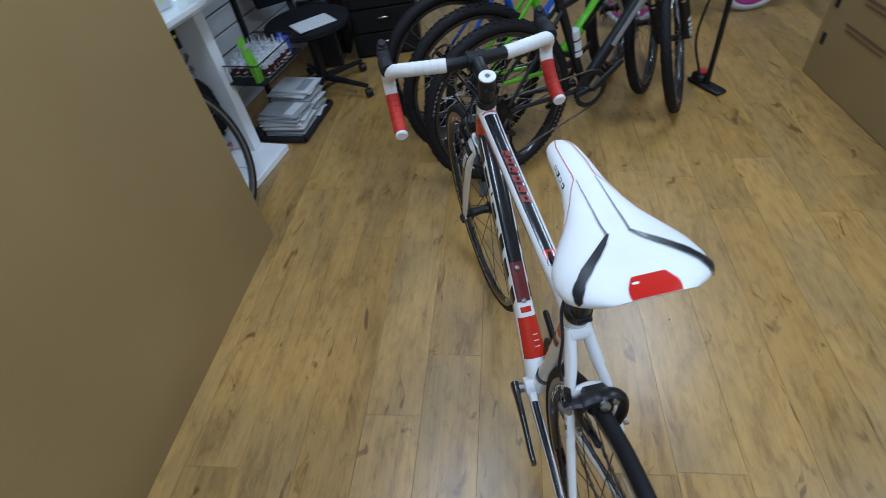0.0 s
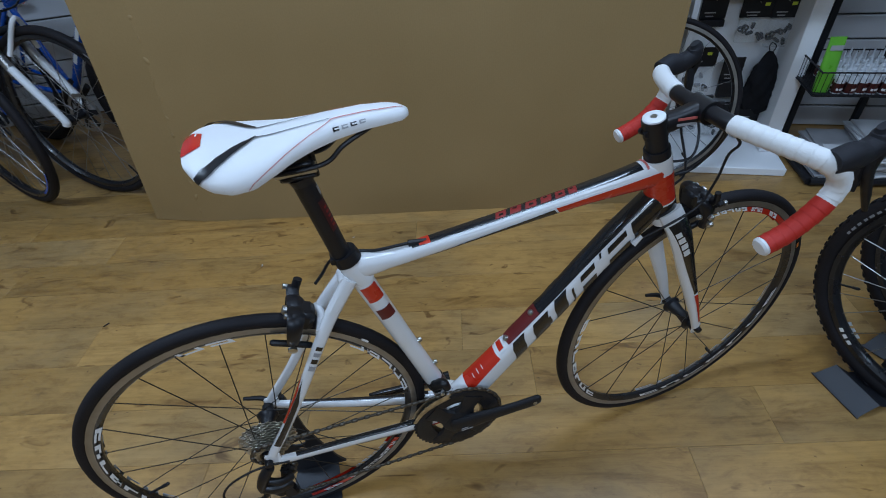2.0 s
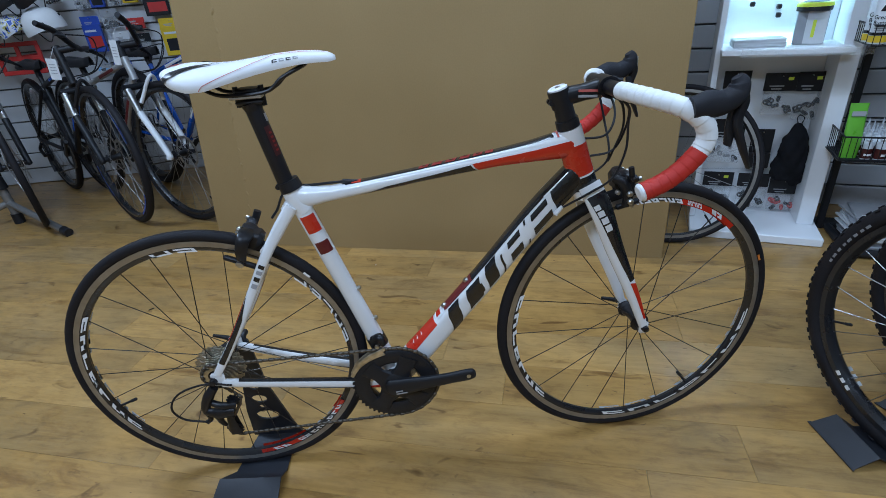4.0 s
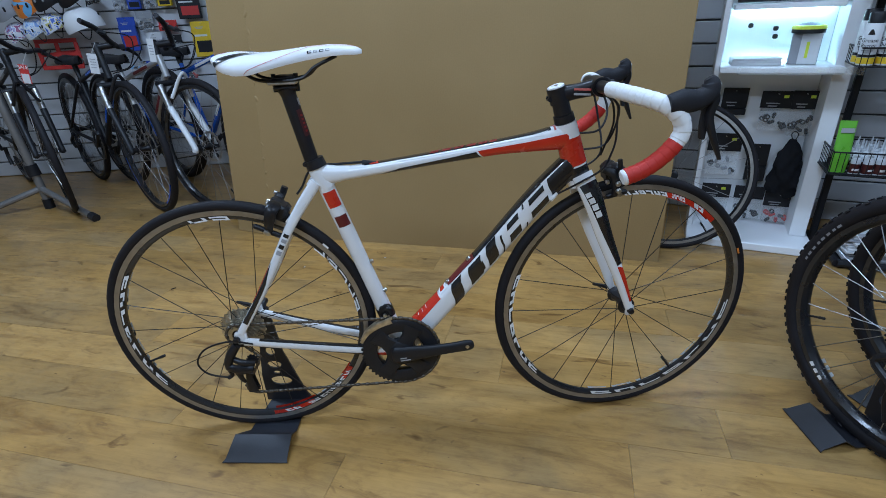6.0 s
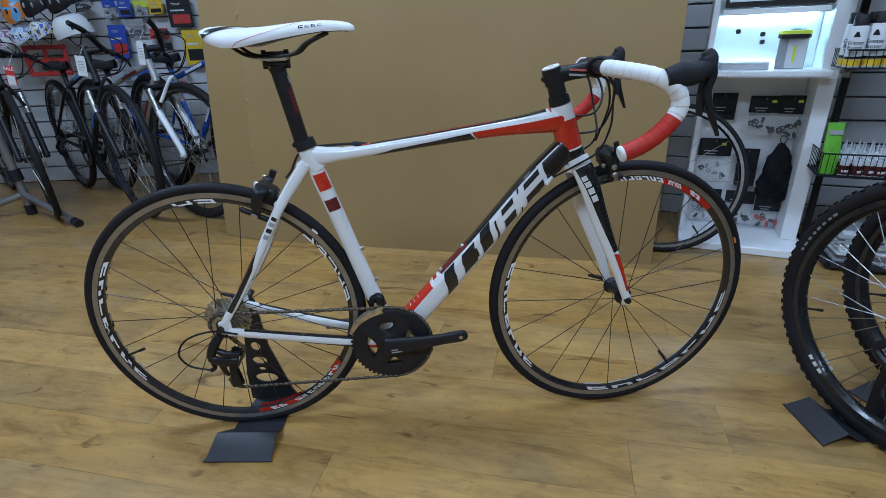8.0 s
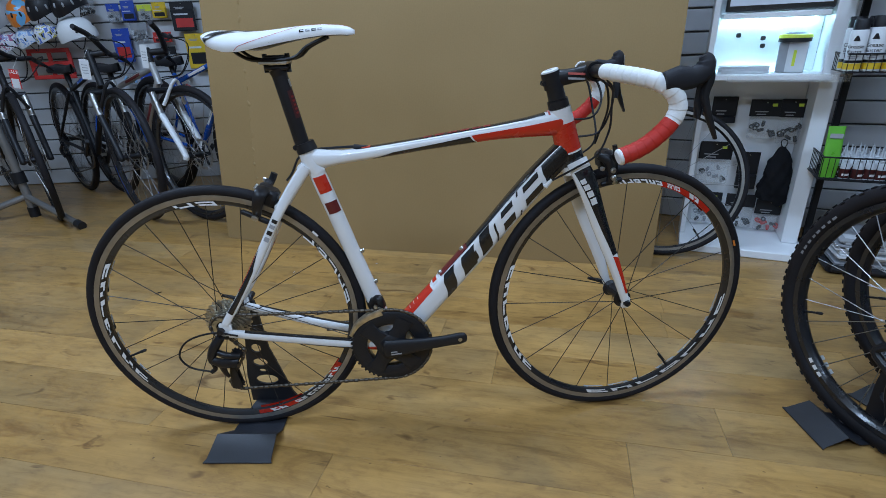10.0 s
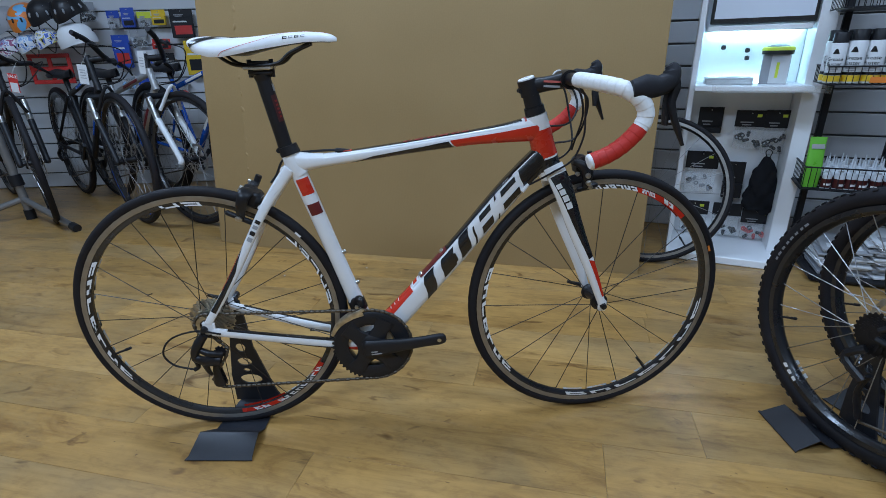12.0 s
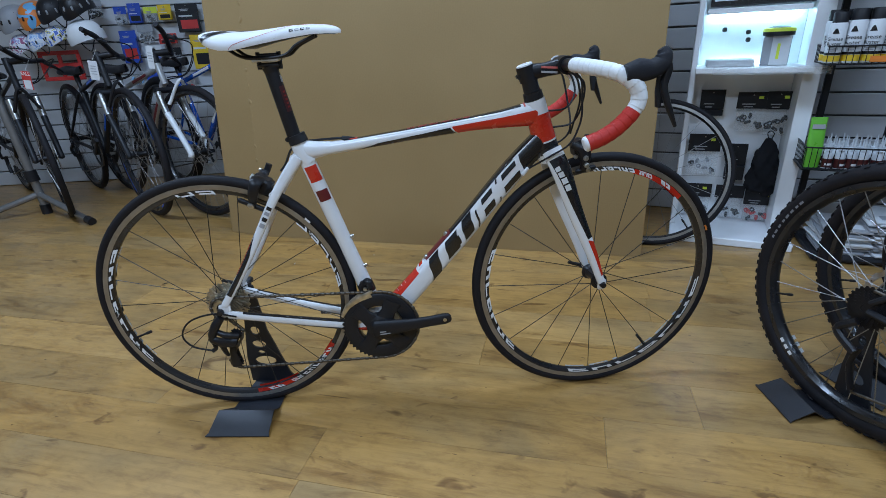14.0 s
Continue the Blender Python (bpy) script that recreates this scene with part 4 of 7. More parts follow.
def rim_prints(w, runs, panels):
    """White strokes like lettering and red panels round both faces of a rim; runs: first angle, last angle, count, stroke width."""
    r0, r1 = ro - 0.029, ro - 0.0135
    for y in (-0.0098, 0.0098):
        for p0, p1 in panels:
            part("rim_panel", arc_band(r0 + 0.003, r1 + 0.001, y * 0.96, p0, p1, 14), RED, w)
        for a0, a1, n, wide in runs:
            step = (a1 - a0) / n
            for q in range(n):
                a = a0 + q * step
                bm = arc_band(r0 + 0.005, r1 - 0.001, y * 1.0, a, a + wide, 2, skew=1.6)
                if q % 3 != 1:
                    arc_band(r1 - 0.0045, r1 - 0.001, y * 1.0, a + wide + 1.2, a + step * 0.80 + 1.2, 3, bm, skew=0.5)
                if q % 3 != 2:
                    arc_band(r0 + 0.005, r0 + 0.0085, y * 1.0, a + wide, a + step * 0.78, 3, bm, skew=0.5)
                if q % 2:
                    arc_band(r0 + 0.005, r1 - 0.001, y * 1.0, a + step * 0.78 - wide, a + step * 0.78, 2, bm, skew=1.6)
                part("rim_print", bm, DECAL_WHITE, w)


rim_prints(fw, [(-103, -4, 7, 2.6), (158, 222, 7, 2.2), (73, 95, 6, 1.0), (63, 71, 5, 0.5), (51, 58, 2, 1.6)], [(44, 74)])
rim_prints(rw, [(146, 216, 7, 2.6), (84, 104, 2, 1.5), (4, 46, 5, 1.2), (-58, -34, 6, 1.0), (-66, -59, 5, 0.5), (-80, -71, 2, 1.6)], [(-86, -62), (-40, -31)])
for w, a in ((fw, 20), (rw, 40)):
    for y in (-1, 1):
        part("tyre_label", arc_band(R - 0.0205, R - 0.0155, y * 0.0127, a, a + 3, 3), ORANGE if w is fw else DECAL_WHITE, w)
for w, hw, lever in ((fw, 0.056, 1), (rw, 0.072, 1)):
    bm = lathe([(0.0, -hw - 0.010), (0.007, -hw - 0.008), (0.0085, -hw), (0.0085, hw), (0.0085, hw + 0.004), (0.0, hw + 0.006)], 14)
    Tube([(0, hw + 0.004, 0), (-0.015, hw + 0.011, 0.006), (-0.048, hw + 0.013, 0.016)], [0.006, 0.006, 0.004], smooth=3).mesh(8, bm)
    part("quick_release", bm, CARBON, w)

# drivetrain
Y_RING = -0.0455
C = Matrix.Translation((BB.x, 0, BB.z))
ring = part("chainring", disc_teeth(0.1015, 50, 0.005, Y_RING - 0.0016, Y_RING + 0.0016, 0.076), MATT_BLACK, bike, m=C)
part("ring_face", lathe([(0.0965, Y_RING - 0.0022), (0.093, Y_RING - 0.0050), (0.0655, Y_RING - 0.0056), (0.0605, Y_RING - 0.0026), (0.0605, Y_RING + 0.0005), (0.0965, Y_RING + 0.0005)], 60, closed=True), MATT_BLACK, ring)
part("inner_ring", disc_teeth(0.0705, 34, 0.005, Y_RING + 0.006, Y_RING + 0.008, 0.054), COG_STEEL, ring)
bm = lathe([(0.026, Y_RING - 0.018), (0.036, Y_RING - 0.011), (0.040, Y_RING + 0.004), (0.012, Y_RING + 0.006)], 24)
for k in range(4):
    a = radians((62, 138, 236, 314)[k])
    Tube([(0.018 * math.cos(a), Y_RING - 0.006, 0.018 * math.sin(a)), (0.05 * math.cos(a), Y_RING - 0.0045, 0.05 * math.sin(a)), (0.081 * math.cos(a), Y_RING - 0.003, 0.081 * math.sin(a))], [0.027, 0.019, 0.027], [0.009, 0.007, 0.005], (-math.sin(a), 0, math.cos(a)), 2.6).mesh(10, bm)
part("spider", bm, MATT_BLACK, ring)
arm = Tube([(-0.020, Y_RING - 0.014, -0.002), (-0.010, Y_RING - 0.016, -0.001), (0.03, Y_RING - 0.019, 0.004), (0.08, Y_RING - 0.023, 0.0115), (0.130, Y_RING - 0.0275, 0.020), (0.168, Y_RING - 0.030, 0.0265), (0.182, Y_RING - 0.030, 0.029), (0.187, Y_RING - 0.030, 0.030)], [0.008, 0.011, 0.0095, 0.008, 0.0075, 0.0075, 0.0065, 0.003], [0.020, 0.026, 0.0225, 0.0165, 0.0145, 0.0155, 0.0125, 0.006], DRIVE, 2.5)
cr = part("crank_arm", arm.mesh(14), MATT_BLACK, bike, m=C)
part("pedal_eye", lathe([(0.0, -0.0015), (0.007, -0.001), (0.0075, 0.001)], 16, Matrix.Translation((0.170, Y_RING - 0.0372, 0.0268)) @ Matrix.Scale(0.7, 4)), STEEL, cr)
for q in range(2):
    part("logo_bar", box(0.026 - 0.010 * q, 0.0008, 0.0032, (0.012 - 0.005 * q, Y_RING - 0.0288, -0.010 + 0.0065 * q), m=Matrix.Rotation(radians(-5), 4, "Y")), DECAL_GREY, cr)
arm = Tube([(0.012, 0.062, 0), (-0.03, 0.065, -0.0015), (-0.10, 0.070, -0.0045), (-0.150, 0.0745, -0.0075), (-0.182, 0.076, -0.009)], [0.011, 0.0085, 0.007, 0.007, 0.006], [0.021, 0.0185, 0.0135, 0.0135, 0.0125], DRIVE, 2.8)
part("crank_arm", arm.mesh(14), BLACK, bike, m=C)
part("axle", lathe([(0.012, -0.05), (0.012, 0.062)], 16), STEEL, bike, m=C)
for i in range(11):
    r = 0.0265 + 0.0031 * i
    cog = part("sprocket", disc_teeth(r, 11 + int(1.4 * i), 0.0035, -0.0555 + 0.0037 * i, -0.0539 + 0.0037 * i, r * 0.62, spin=0.13 * i), COG_STEEL, rw)
HR = HUB_R
PUL_T, PUL_B = Vector((HR.x + 0.018, -0.052, HR.z - 0.076)), Vector((HR.x + 0.004, -0.052, HR.z - 0.164))
bm = Tube([(HR.x - 0.002, -0.073, HR.z - 0.014), (HR.x - 0.018, -0.077, HR.z - 0.034), (HR.x - 0.030, -0.080, HR.z - 0.058), (HR.x - 0.034, -0.080, HR.z - 0.078)], [0.010, 0.012, 0.011, 0.008], [0.011, 0.012, 0.011, 0.008]).mesh(10)
Tube([(HR.x - 0.034, -0.081, HR.z - 0.072), (HR.x - 0.006, -0.086, HR.z - 0.080), (HR.x + 0.022, -0.076, HR.z - 0.088)], [0.010, 0.013, 0.013], [0.008, 0.009, 0.010]).mesh(10, bm)
Tube([(HR.x - 0.022, -0.076, HR.z - 0.052), (HR.x + 0.004, -0.082, HR.z - 0.062), (HR.x + 0.026, -0.070, HR.z - 0.074)], [0.007, 0.009, 0.009], [0.007, 0.008, 0.009]).mesh(10, bm)
Tube([(HR.x - 0.012, -0.083, HR.z - 0.086), (HR.x - 0.008, -0.080, HR.z - 0.112), (HR.x - 0.004, -0.076, HR.z - 0.126)], [0.008, 0.006, 0.004]).mesh(8, bm)
Tube([(HR.x - 0.034, -0.080, HR.z - 0.078), (HR.x - 0.030, -0.080, HR.z - 0.098), (HR.x - 0.040, -0.082, HR.z - 0.106)], 0.0055).mesh(8, bm)
rd = part("rear_derailleur", bm, CARBON, bike)
for y in (-0.061, -0.045):
    part("cage_plate", Tube([(PUL_T.x, y, PUL_T.z + 0.006), (PUL_T.x - 0.016, y, PUL_T.z - 0.04), (PUL_B.x, y, PUL_B.z - 0.008)], [0.0022], [0.011, 0.008, 0.013], DRIVE, 2.6).mesh(8), CARBON, rd)
for p in (PUL_T, PUL_B):
    part("pulley", disc_teeth(0.0165, 11, 0.004, -0.0015, 0.0015, 0.003), MATT_BLACK, rd, m=Matrix.Translation(p))
# chain: one link after another
loop = []
for a in range(86, -96, -6):
    loop.append(Vector((BB.x + 0.1005 * math.cos(radians(a)), Y_RING, BB.z + 0.1005 * math.sin(radians(a)))))
loop += [Vector((PUL_B.x + 0.004, -0.052, PUL_B.z - 0.0185)), Vector((PUL_B.x - 0.016, -0.052, PUL_B.z - 0.010)), Vector((PUL_B.x - 0.018, -0.052, PUL_B.z + 0.008)), Vector((PUL_T.x + 0.012, -0.052, PUL_T.z - 0.012)), Vector((PUL_T.x + 0.018, -0.050, PUL_T.z + 0.006)), Vector((PUL_T.x + 0.006, -0.047, PUL_T.z + 0.018))]
for a in range(280, 86, -12):
    loop.append(Vector((HR.x + 0.031 * math.cos(radians(a)), -0.053, HR.z + 0.031 * math.sin(radians(a)))))
chain = part("chain", rod(loop[0], loop[0] + Vector((0.004, 0, 0)), 0.002, 6), DULL_STEEL, bike)
bm = box(0.0145, 0.0075, 0.0085, (0, 0, 0), 0.0025)
link_a = part("chain_link", bm, DULL_STEEL, chain)
dense, step = [], 0.0127
loop.append(loop[0])
acc = 0.0
for a, b in zip(loop, loop[1:]):
    d = (b - a).length
    while acc <= d:
        dense.append((a.lerp(b, acc / d), (b - a).normalized()))
        acc += step
    acc -= d
for i, (p, d) in enumerate(dense):
    q = Matrix.Translation(p) @ d.to_track_quat("X", "Z").to_matrix().to_4x4() @ Matrix.Diagonal((1, 0.7 if i % 2 else 1.0, 0.85 if i % 2 else 1, 1))
    if i == 0:
        link_a.matrix_basis = q
    else:
        again(link_a, q, chain)
bm = Tube([(0.330, -0.020, 0.372), (0.345, -0.034, 0.392), (0.352, -0.040, 0.378)], [0.012, 0.011, 0.008]).mesh(10)
box(0.020, 0.016, 0.034, (0.333, -0.022, 0.372), 0.004, bm=bm)
Tube([(0.332, -0.018, 0.358), (0.336, 0.0, 0.356), (0.332, 0.018, 0.358)], 0.012, smooth=3).mesh(10, bm)
fd = part("front_derailleur", bm, CARBON, bike)
for y in (-0.052, -0.040):
    part("cage_plate", Tube([(0.272, y, 0.302), (0.290, y, 0.330), (0.318, y, 0.352), (0.350, y, 0.366)], [0.0015], [0.004, 0.006, 0.008, 0.009], DRIVE, 2.6).mesh(8), COG_STEEL, fd)
for px_, pz_ in ((0.350, 0.372), (0.338, 0.380)):
    part("bolt", lathe([(0.0045, 0), (0.0045, 0.005), (0.0, 0.006)], 10, Matrix.Translation((px_, -0.048, pz_)) @ Matrix.Rotation(radians(180), 4, "Z")), STEEL, fd)
part("band", Tube([(0.338, 0, 0.352), (0.331, 0, 0.376)], 0.0215, smooth=1).mesh(18), CARBON, fd)


def caliper(name, m, h):
    """A dual-pivot rim brake: x points out from the mounting, z along the spoke to the rim's outside, y across; h: the cable's side."""
    b = part(name, box(0.026, 0.040, 0.036, (0.006, 0, -0.002), 0.006), CARBON, bike, m=m)
    for sy in (-1, 1):
        bm = Tube([(0.012, -sy * 0.014, 0.006), (0.014, sy * 0.012, 0.011), (0.015, sy * 0.031, 0.004), (0.013, sy * 0.033, -0.020), (0.010, sy * 0.024, -0.044)], [0.006, 0.007, 0.007, 0.006, 0.005], [0.010, 0.011, 0.009, 0.008, 0.006]).mesh(10)
        if sy == h:
            Tube([(0.015, sy * 0.026, 0.006), (0.017, sy * 0.044, 0.012), (0.017, sy * 0.054, 0.009)], [0.006, 0.006, 0.005], [0.008, 0.007, 0.006]).mesh(8, bm)
        part("brake_arm", bm, CARBON, b)
        part("brake_pad", box(0.048, 0.010, 0.011, (0.010, sy * 0.0185, -0.050), 0.003), MATT_BLACK, b)
        part("bolt", lathe([(0.0055, 0), (0.0055, 0.005), (0.0, 0.006)], 10, Matrix.Translation((0.010, sy * 0.033, -0.046)) @ (Matrix.Rotation(radians(180), 4, "X") if sy < 0 else Matrix())), STEEL, b)
    for qy, qz in ((0.052, 0.010), (-0.016, 0.008)):
        part("bolt", lathe([(0.0048, 0), (0.0048, 0.005), (0.0, 0.006)], 10, Matrix.Translation((0.022, h * qy, qz)) @ Matrix.Rotation(radians(-90), 4, "Z")), STEEL, b)
    bm = Tube([(0.014, h * 0.036, 0.004), (0.014, h * 0.044, 0.014), (0.014, h * 0.046, 0.018)], 0.005).mesh(8)
    part("cable_anchor", bm, CARBON, b)
    part("barrel_adjuster", Tube([(0.014, h * 0.046, 0.018), (0.014, h * 0.046, 0.034)], 0.0052, smooth=1).mesh(10), CARBON, b)
    part("pivot_cap", lathe([(0.0075, 0), (0.0075, 0.004), (0.0, 0.0055)], 12, Matrix.Translation((0.024, 0, 0.006)) @ Matrix.Rotation(radians(-90), 4, "Z")), STEEL, b)


def caliper_pose(hub, deg, r, flip):
    z = Vector((math.cos(radians(deg)), 0, math.sin(radians(deg))))
    x = Vector((z.z, 0, -z.x)) * flip
    y = z.cross(x)
    q = Matrix((x, y, z)).transposed().to_4x4()
    q.translation = Vector(hub) + z * r
    return q


caliper("rear_brake", caliper_pose(HUB_R, 63.0, 0.338, -1) @ Matrix.Diagonal((1.55, 1.08, 1.08, 1)), -1)
caliper("front_brake", FORK_TURN @ caliper_pose(HUB_F, 101.5, 0.358, 1) @ Matrix.Scale(1.08, 4), -1)

# cables
CABLES = [
    [(0.835, -0.085, 0.868), (0.852, -0.078, 0.848), (0.864, -0.055, 0.815), (0.872, -0.045, 0.76), (0.852, -0.046, 0.71), (0.805, -0.042, 0.680), (0.7565, -0.034, 0.653)],
    [(0.835, 0.085, 0.868), (0.852, 0.080, 0.850), (0.864, 0.062, 0.80), (0.872, 0.03, 0.735), (0.852, 0.036, 0.70), (0.805, 0.030, 0.688), (0.7565, 0.029, 0.653)],
    [(0.832, -0.05, 0.870), (0.852, -0.045, 0.850), (0.874, -0.012, 0.80), (0.876, 0.020, 0.745), (0.878, 0.045, 0.715)],
    [(0.832, 0.05, 0.870), (0.862, 0.052, 0.855), (0.872, 0.03, 0.815), (0.848, 0.005, 0.783), (0.80, 0.018, 0.776)],
    [(0.832, -0.04, 0.868), (0.875, -0.02, 0.84), (0.884, 0.0, 0.79), (0.872, 0.018, 0.745), (0.820, 0.026, 0.735)],
]
for k, c in enumerate(CABLES):
    part("cable", Tube(c, 0.0024, smooth=8).mesh(7), MATT_BLACK, bike)
part("cable", Tube([(0.336, 0.0, 0.742), (0.305, 0.0, 0.742), (0.27, 0.004, 0.740), (0.235, 0.024, 0.734), (0.200, 0.034, 0.717), (0.176, 0.046, 0.680), (0.160, 0.047, 0.662)], 0.0028, smooth=8).mesh(7), MATT_BLACK, bike)
part("cable_port", Tube([(0.355, 0, 0.739), (0.325, 0, 0.741)], [0.004, 0.0065], smooth=2).mesh(8), MATT_BLACK, bike)
part("cable", Tube([(0.02, -0.072, 0.322), (-0.035, -0.078, 0.336), (-0.092, -0.084, 0.322), (-0.118, -0.086, 0.284), (-0.100, -0.086, 0.250), (-0.056, -0.082, 0.231)], 0.0024, smooth=8).mesh(7), MATT_BLACK, bike)
part("barrel_stop", Tube([(0.7565, -0.029, 0.653), (0.741, -0.029, 0.637)], [0.004, 0.006], smooth=2).mesh(8), WHITE, bike)


# ---- wheel stands ----
def wheel_stand(name, m, label):
    """Folded black plate under a rear wheel, with a perforated upright that holds the axle."""
    s = thing(name, m, label, "bicycle stand", "rear wheel display stands")
    bm = bmesh.new()
    prof = [(-0.150, 0.002), (-0.143, 0.006), (-0.082, 0.030), (-0.040, 0.004), (0.045, 0.004), (0.085, 0.012)]
    rows = []
    for k in (0, 1):
        row = []
        for i, (y, z) in enumerate(prof):
            x0, x1 = (-0.091 + (0.006 if i < 3 else 0.011) * i, 0.082 - 0.003 * i) if i else (-0.092, 0.082)
            row.append((bm.verts.new((x0, y, z + 0.003 * k)), bm.verts.new((x1, y, z + 0.003 * k))))
        rows.append(row)
    for row in rows:
        for a, b in zip(row, row[1:]):
            bm.faces.new((a[0], a[1], b[1], b[0]))
    for s_ in (0, 1):
        for (a, b), (c, d) in zip(zip(rows[0], rows[0][1:]), zip(rows[1], rows[1][1:])):
            bm.faces.new((a[s_], b[s_], d[s_], c[s_]))
    for e in (0, -1):
        bm.faces.new((rows[0][e][0], rows[0][e][1], rows[1][e][1], rows[1][e][0]))
    part("base_plate", bm, STAND_BLACK, s)
    # upright with three oval holes
    outline = [(-0.050, 0.012), (0.088, 0.012), (0.070, 0.045), (0.026, 0.19), (0.012, 0.335), (-0.012, 0.340), (-0.024, 0.30), (-0.050, 0.10)]
    holes = [((0.004, 0.084), 0.032, 0.016), ((-0.004, 0.114), 0.010, 0.006), ((-0.006, 0.142), 0.021, 0.013), ((-0.010, 0.188), 0.014, 0.014)]
    bm = bmesh.new()
    edges = []
    for ring_ in [outline] + [[(c[0] + rx * math.cos(t), c[1] + rz * math.sin(t)) for t in (2 * math.pi * q / 14 for q in range(14))] for c, rx, rz in holes]:
        vs = [bm.verts.new((x, 0.075, z)) for x, z in ring_]
        edges += [bm.edges.new((vs[i], vs[(i + 1) % len(vs)])) for i in range(len(vs))]
    bmesh.ops.triangle_fill(bm, use_beauty=True, edges=edges)
    ext = bmesh.ops.extrude_face_region(bm, geom=bm.faces[:])
    bmesh.ops.translate(bm, verts=[v for v in ext["geom"] if isinstance(v, bmesh.types.BMVert)], vec=(0, 0.006, 0))
    part("upright", bm, STAND_BLACK, s)
    part("axle_hook", Tube([(0.0, 0.078, 0.335), (0.0, 0.082, 0.345), (0.0, 0.098, 0.345)], 0.009, smooth=3).mesh(8), STAND_BLACK, s)
    return s


stand = wheel_stand("wheel_stand", pose(0, 0, 0, 0, 0, -5), "black plastic display stand holding the white road bicycle's rear wheel")

# bolts and link of the front brake's arm
for bx_, by_, bz_, br_ in ((0.890, -0.046, 0.670, 0.0065), (0.893, -0.046, 0.653, 0.0065), (0.866, -0.040, 0.674, 0.005)):
    part("brake_bolt", lathe([(br_, 0), (br_, 0.006), (br_ * 0.6, 0.009), (0.0, 0.009)], 12, Matrix.Translation((bx_, by_, bz_)) @ Matrix.Rotation(radians(180), 4, "Z")), STEEL, bike, m=FORK_TURN)
bm = Tube([(0.862, -0.026, 0.700), (0.880, -0.036, 0.690), (0.891, -0.040, 0.664), (0.890, -0.036, 0.640)], [0.009, 0.011, 0.011, 0.008], [0.010, 0.010, 0.009, 0.007]).mesh(10)
part("brake_linkage", bm, CARBON, bike, m=FORK_TURN)


# the frame's reach: a little longer than drawn above, most of all at the levers
def reach(x, z):
    low = np.interp(x, [0.0, 0.37, 0.60, 0.95], [0.0, 0.013, 0.022, 0.0])
    mid = np.interp(x, [0.0, 0.23, 0.45, 0.80, 0.95], [0.0, 0.0, 0.012, 0.013, 0.008])
    top = np.interp(x, [0.06, 0.342, 0.7425, 0.98], [0.009, 0.014, 0.0165, 0.030])
    return float(np.interp(z, [0.33, 0.74, 0.90], [low, mid, top]))


def sink(x, z):
    """How far the parts round the bottom bracket sit lower."""
    return -0.019 * float(np.interp(x, [0.0, 0.22, 0.38, 0.56, 0.80], [0.0, 0.55, 1.0, 0.75, 0.0])) * float(np.interp(z, [0.30, 0.50, 0.70], [1.0, 0.7, 0.0]))


def bar_reach(x):
    """How far the bars' parts move ahead and down."""
    return Vector((0.0165 + 0.085 * (x - 0.7425), 0, -0.008 - 0.085 * max(x - 0.76, 0)))


BAR_PARTS = ("stem", "top_cap")
SET_BY_HUBS = ("front_wheel", "rear_wheel", "chainring", "crank_arm", "axle", "bottom_bracket_shell", "rear_derailleur", "chain", "rear_brake", "front_brake", "handlebar", "white_bar_tape", "red_bar_tape", "bar_plug", "brake_hood")
done = set()
for ob in bike.children_recursive:
    root = ob
    while root.parent is not bike:
        root = root.parent
    if root.name.split(".")[0] in SET_BY_HUBS:
        continue
    on_bar = root.name.split(".")[0] in BAR_PARTS
    place = ob.matrix_basis.translation
    if place.length > 0.15:
        ob.matrix_basis = Matrix.Translation(bar_reach(place.x) if on_bar else (reach(place.x, place.z), 0, sink(place.x, place.z))) @ ob.matrix_basis
    elif root.name.split(".")[0] != "top_cap" and ob.data.name not in done:
        done.add(ob.data.name)
        for v in ob.data.vertices:
            v.co += bar_reach(v.co.x) if on_bar else Vector((reach(v.co.x, v.co.z), 0, sink(v.co.x, v.co.z)))



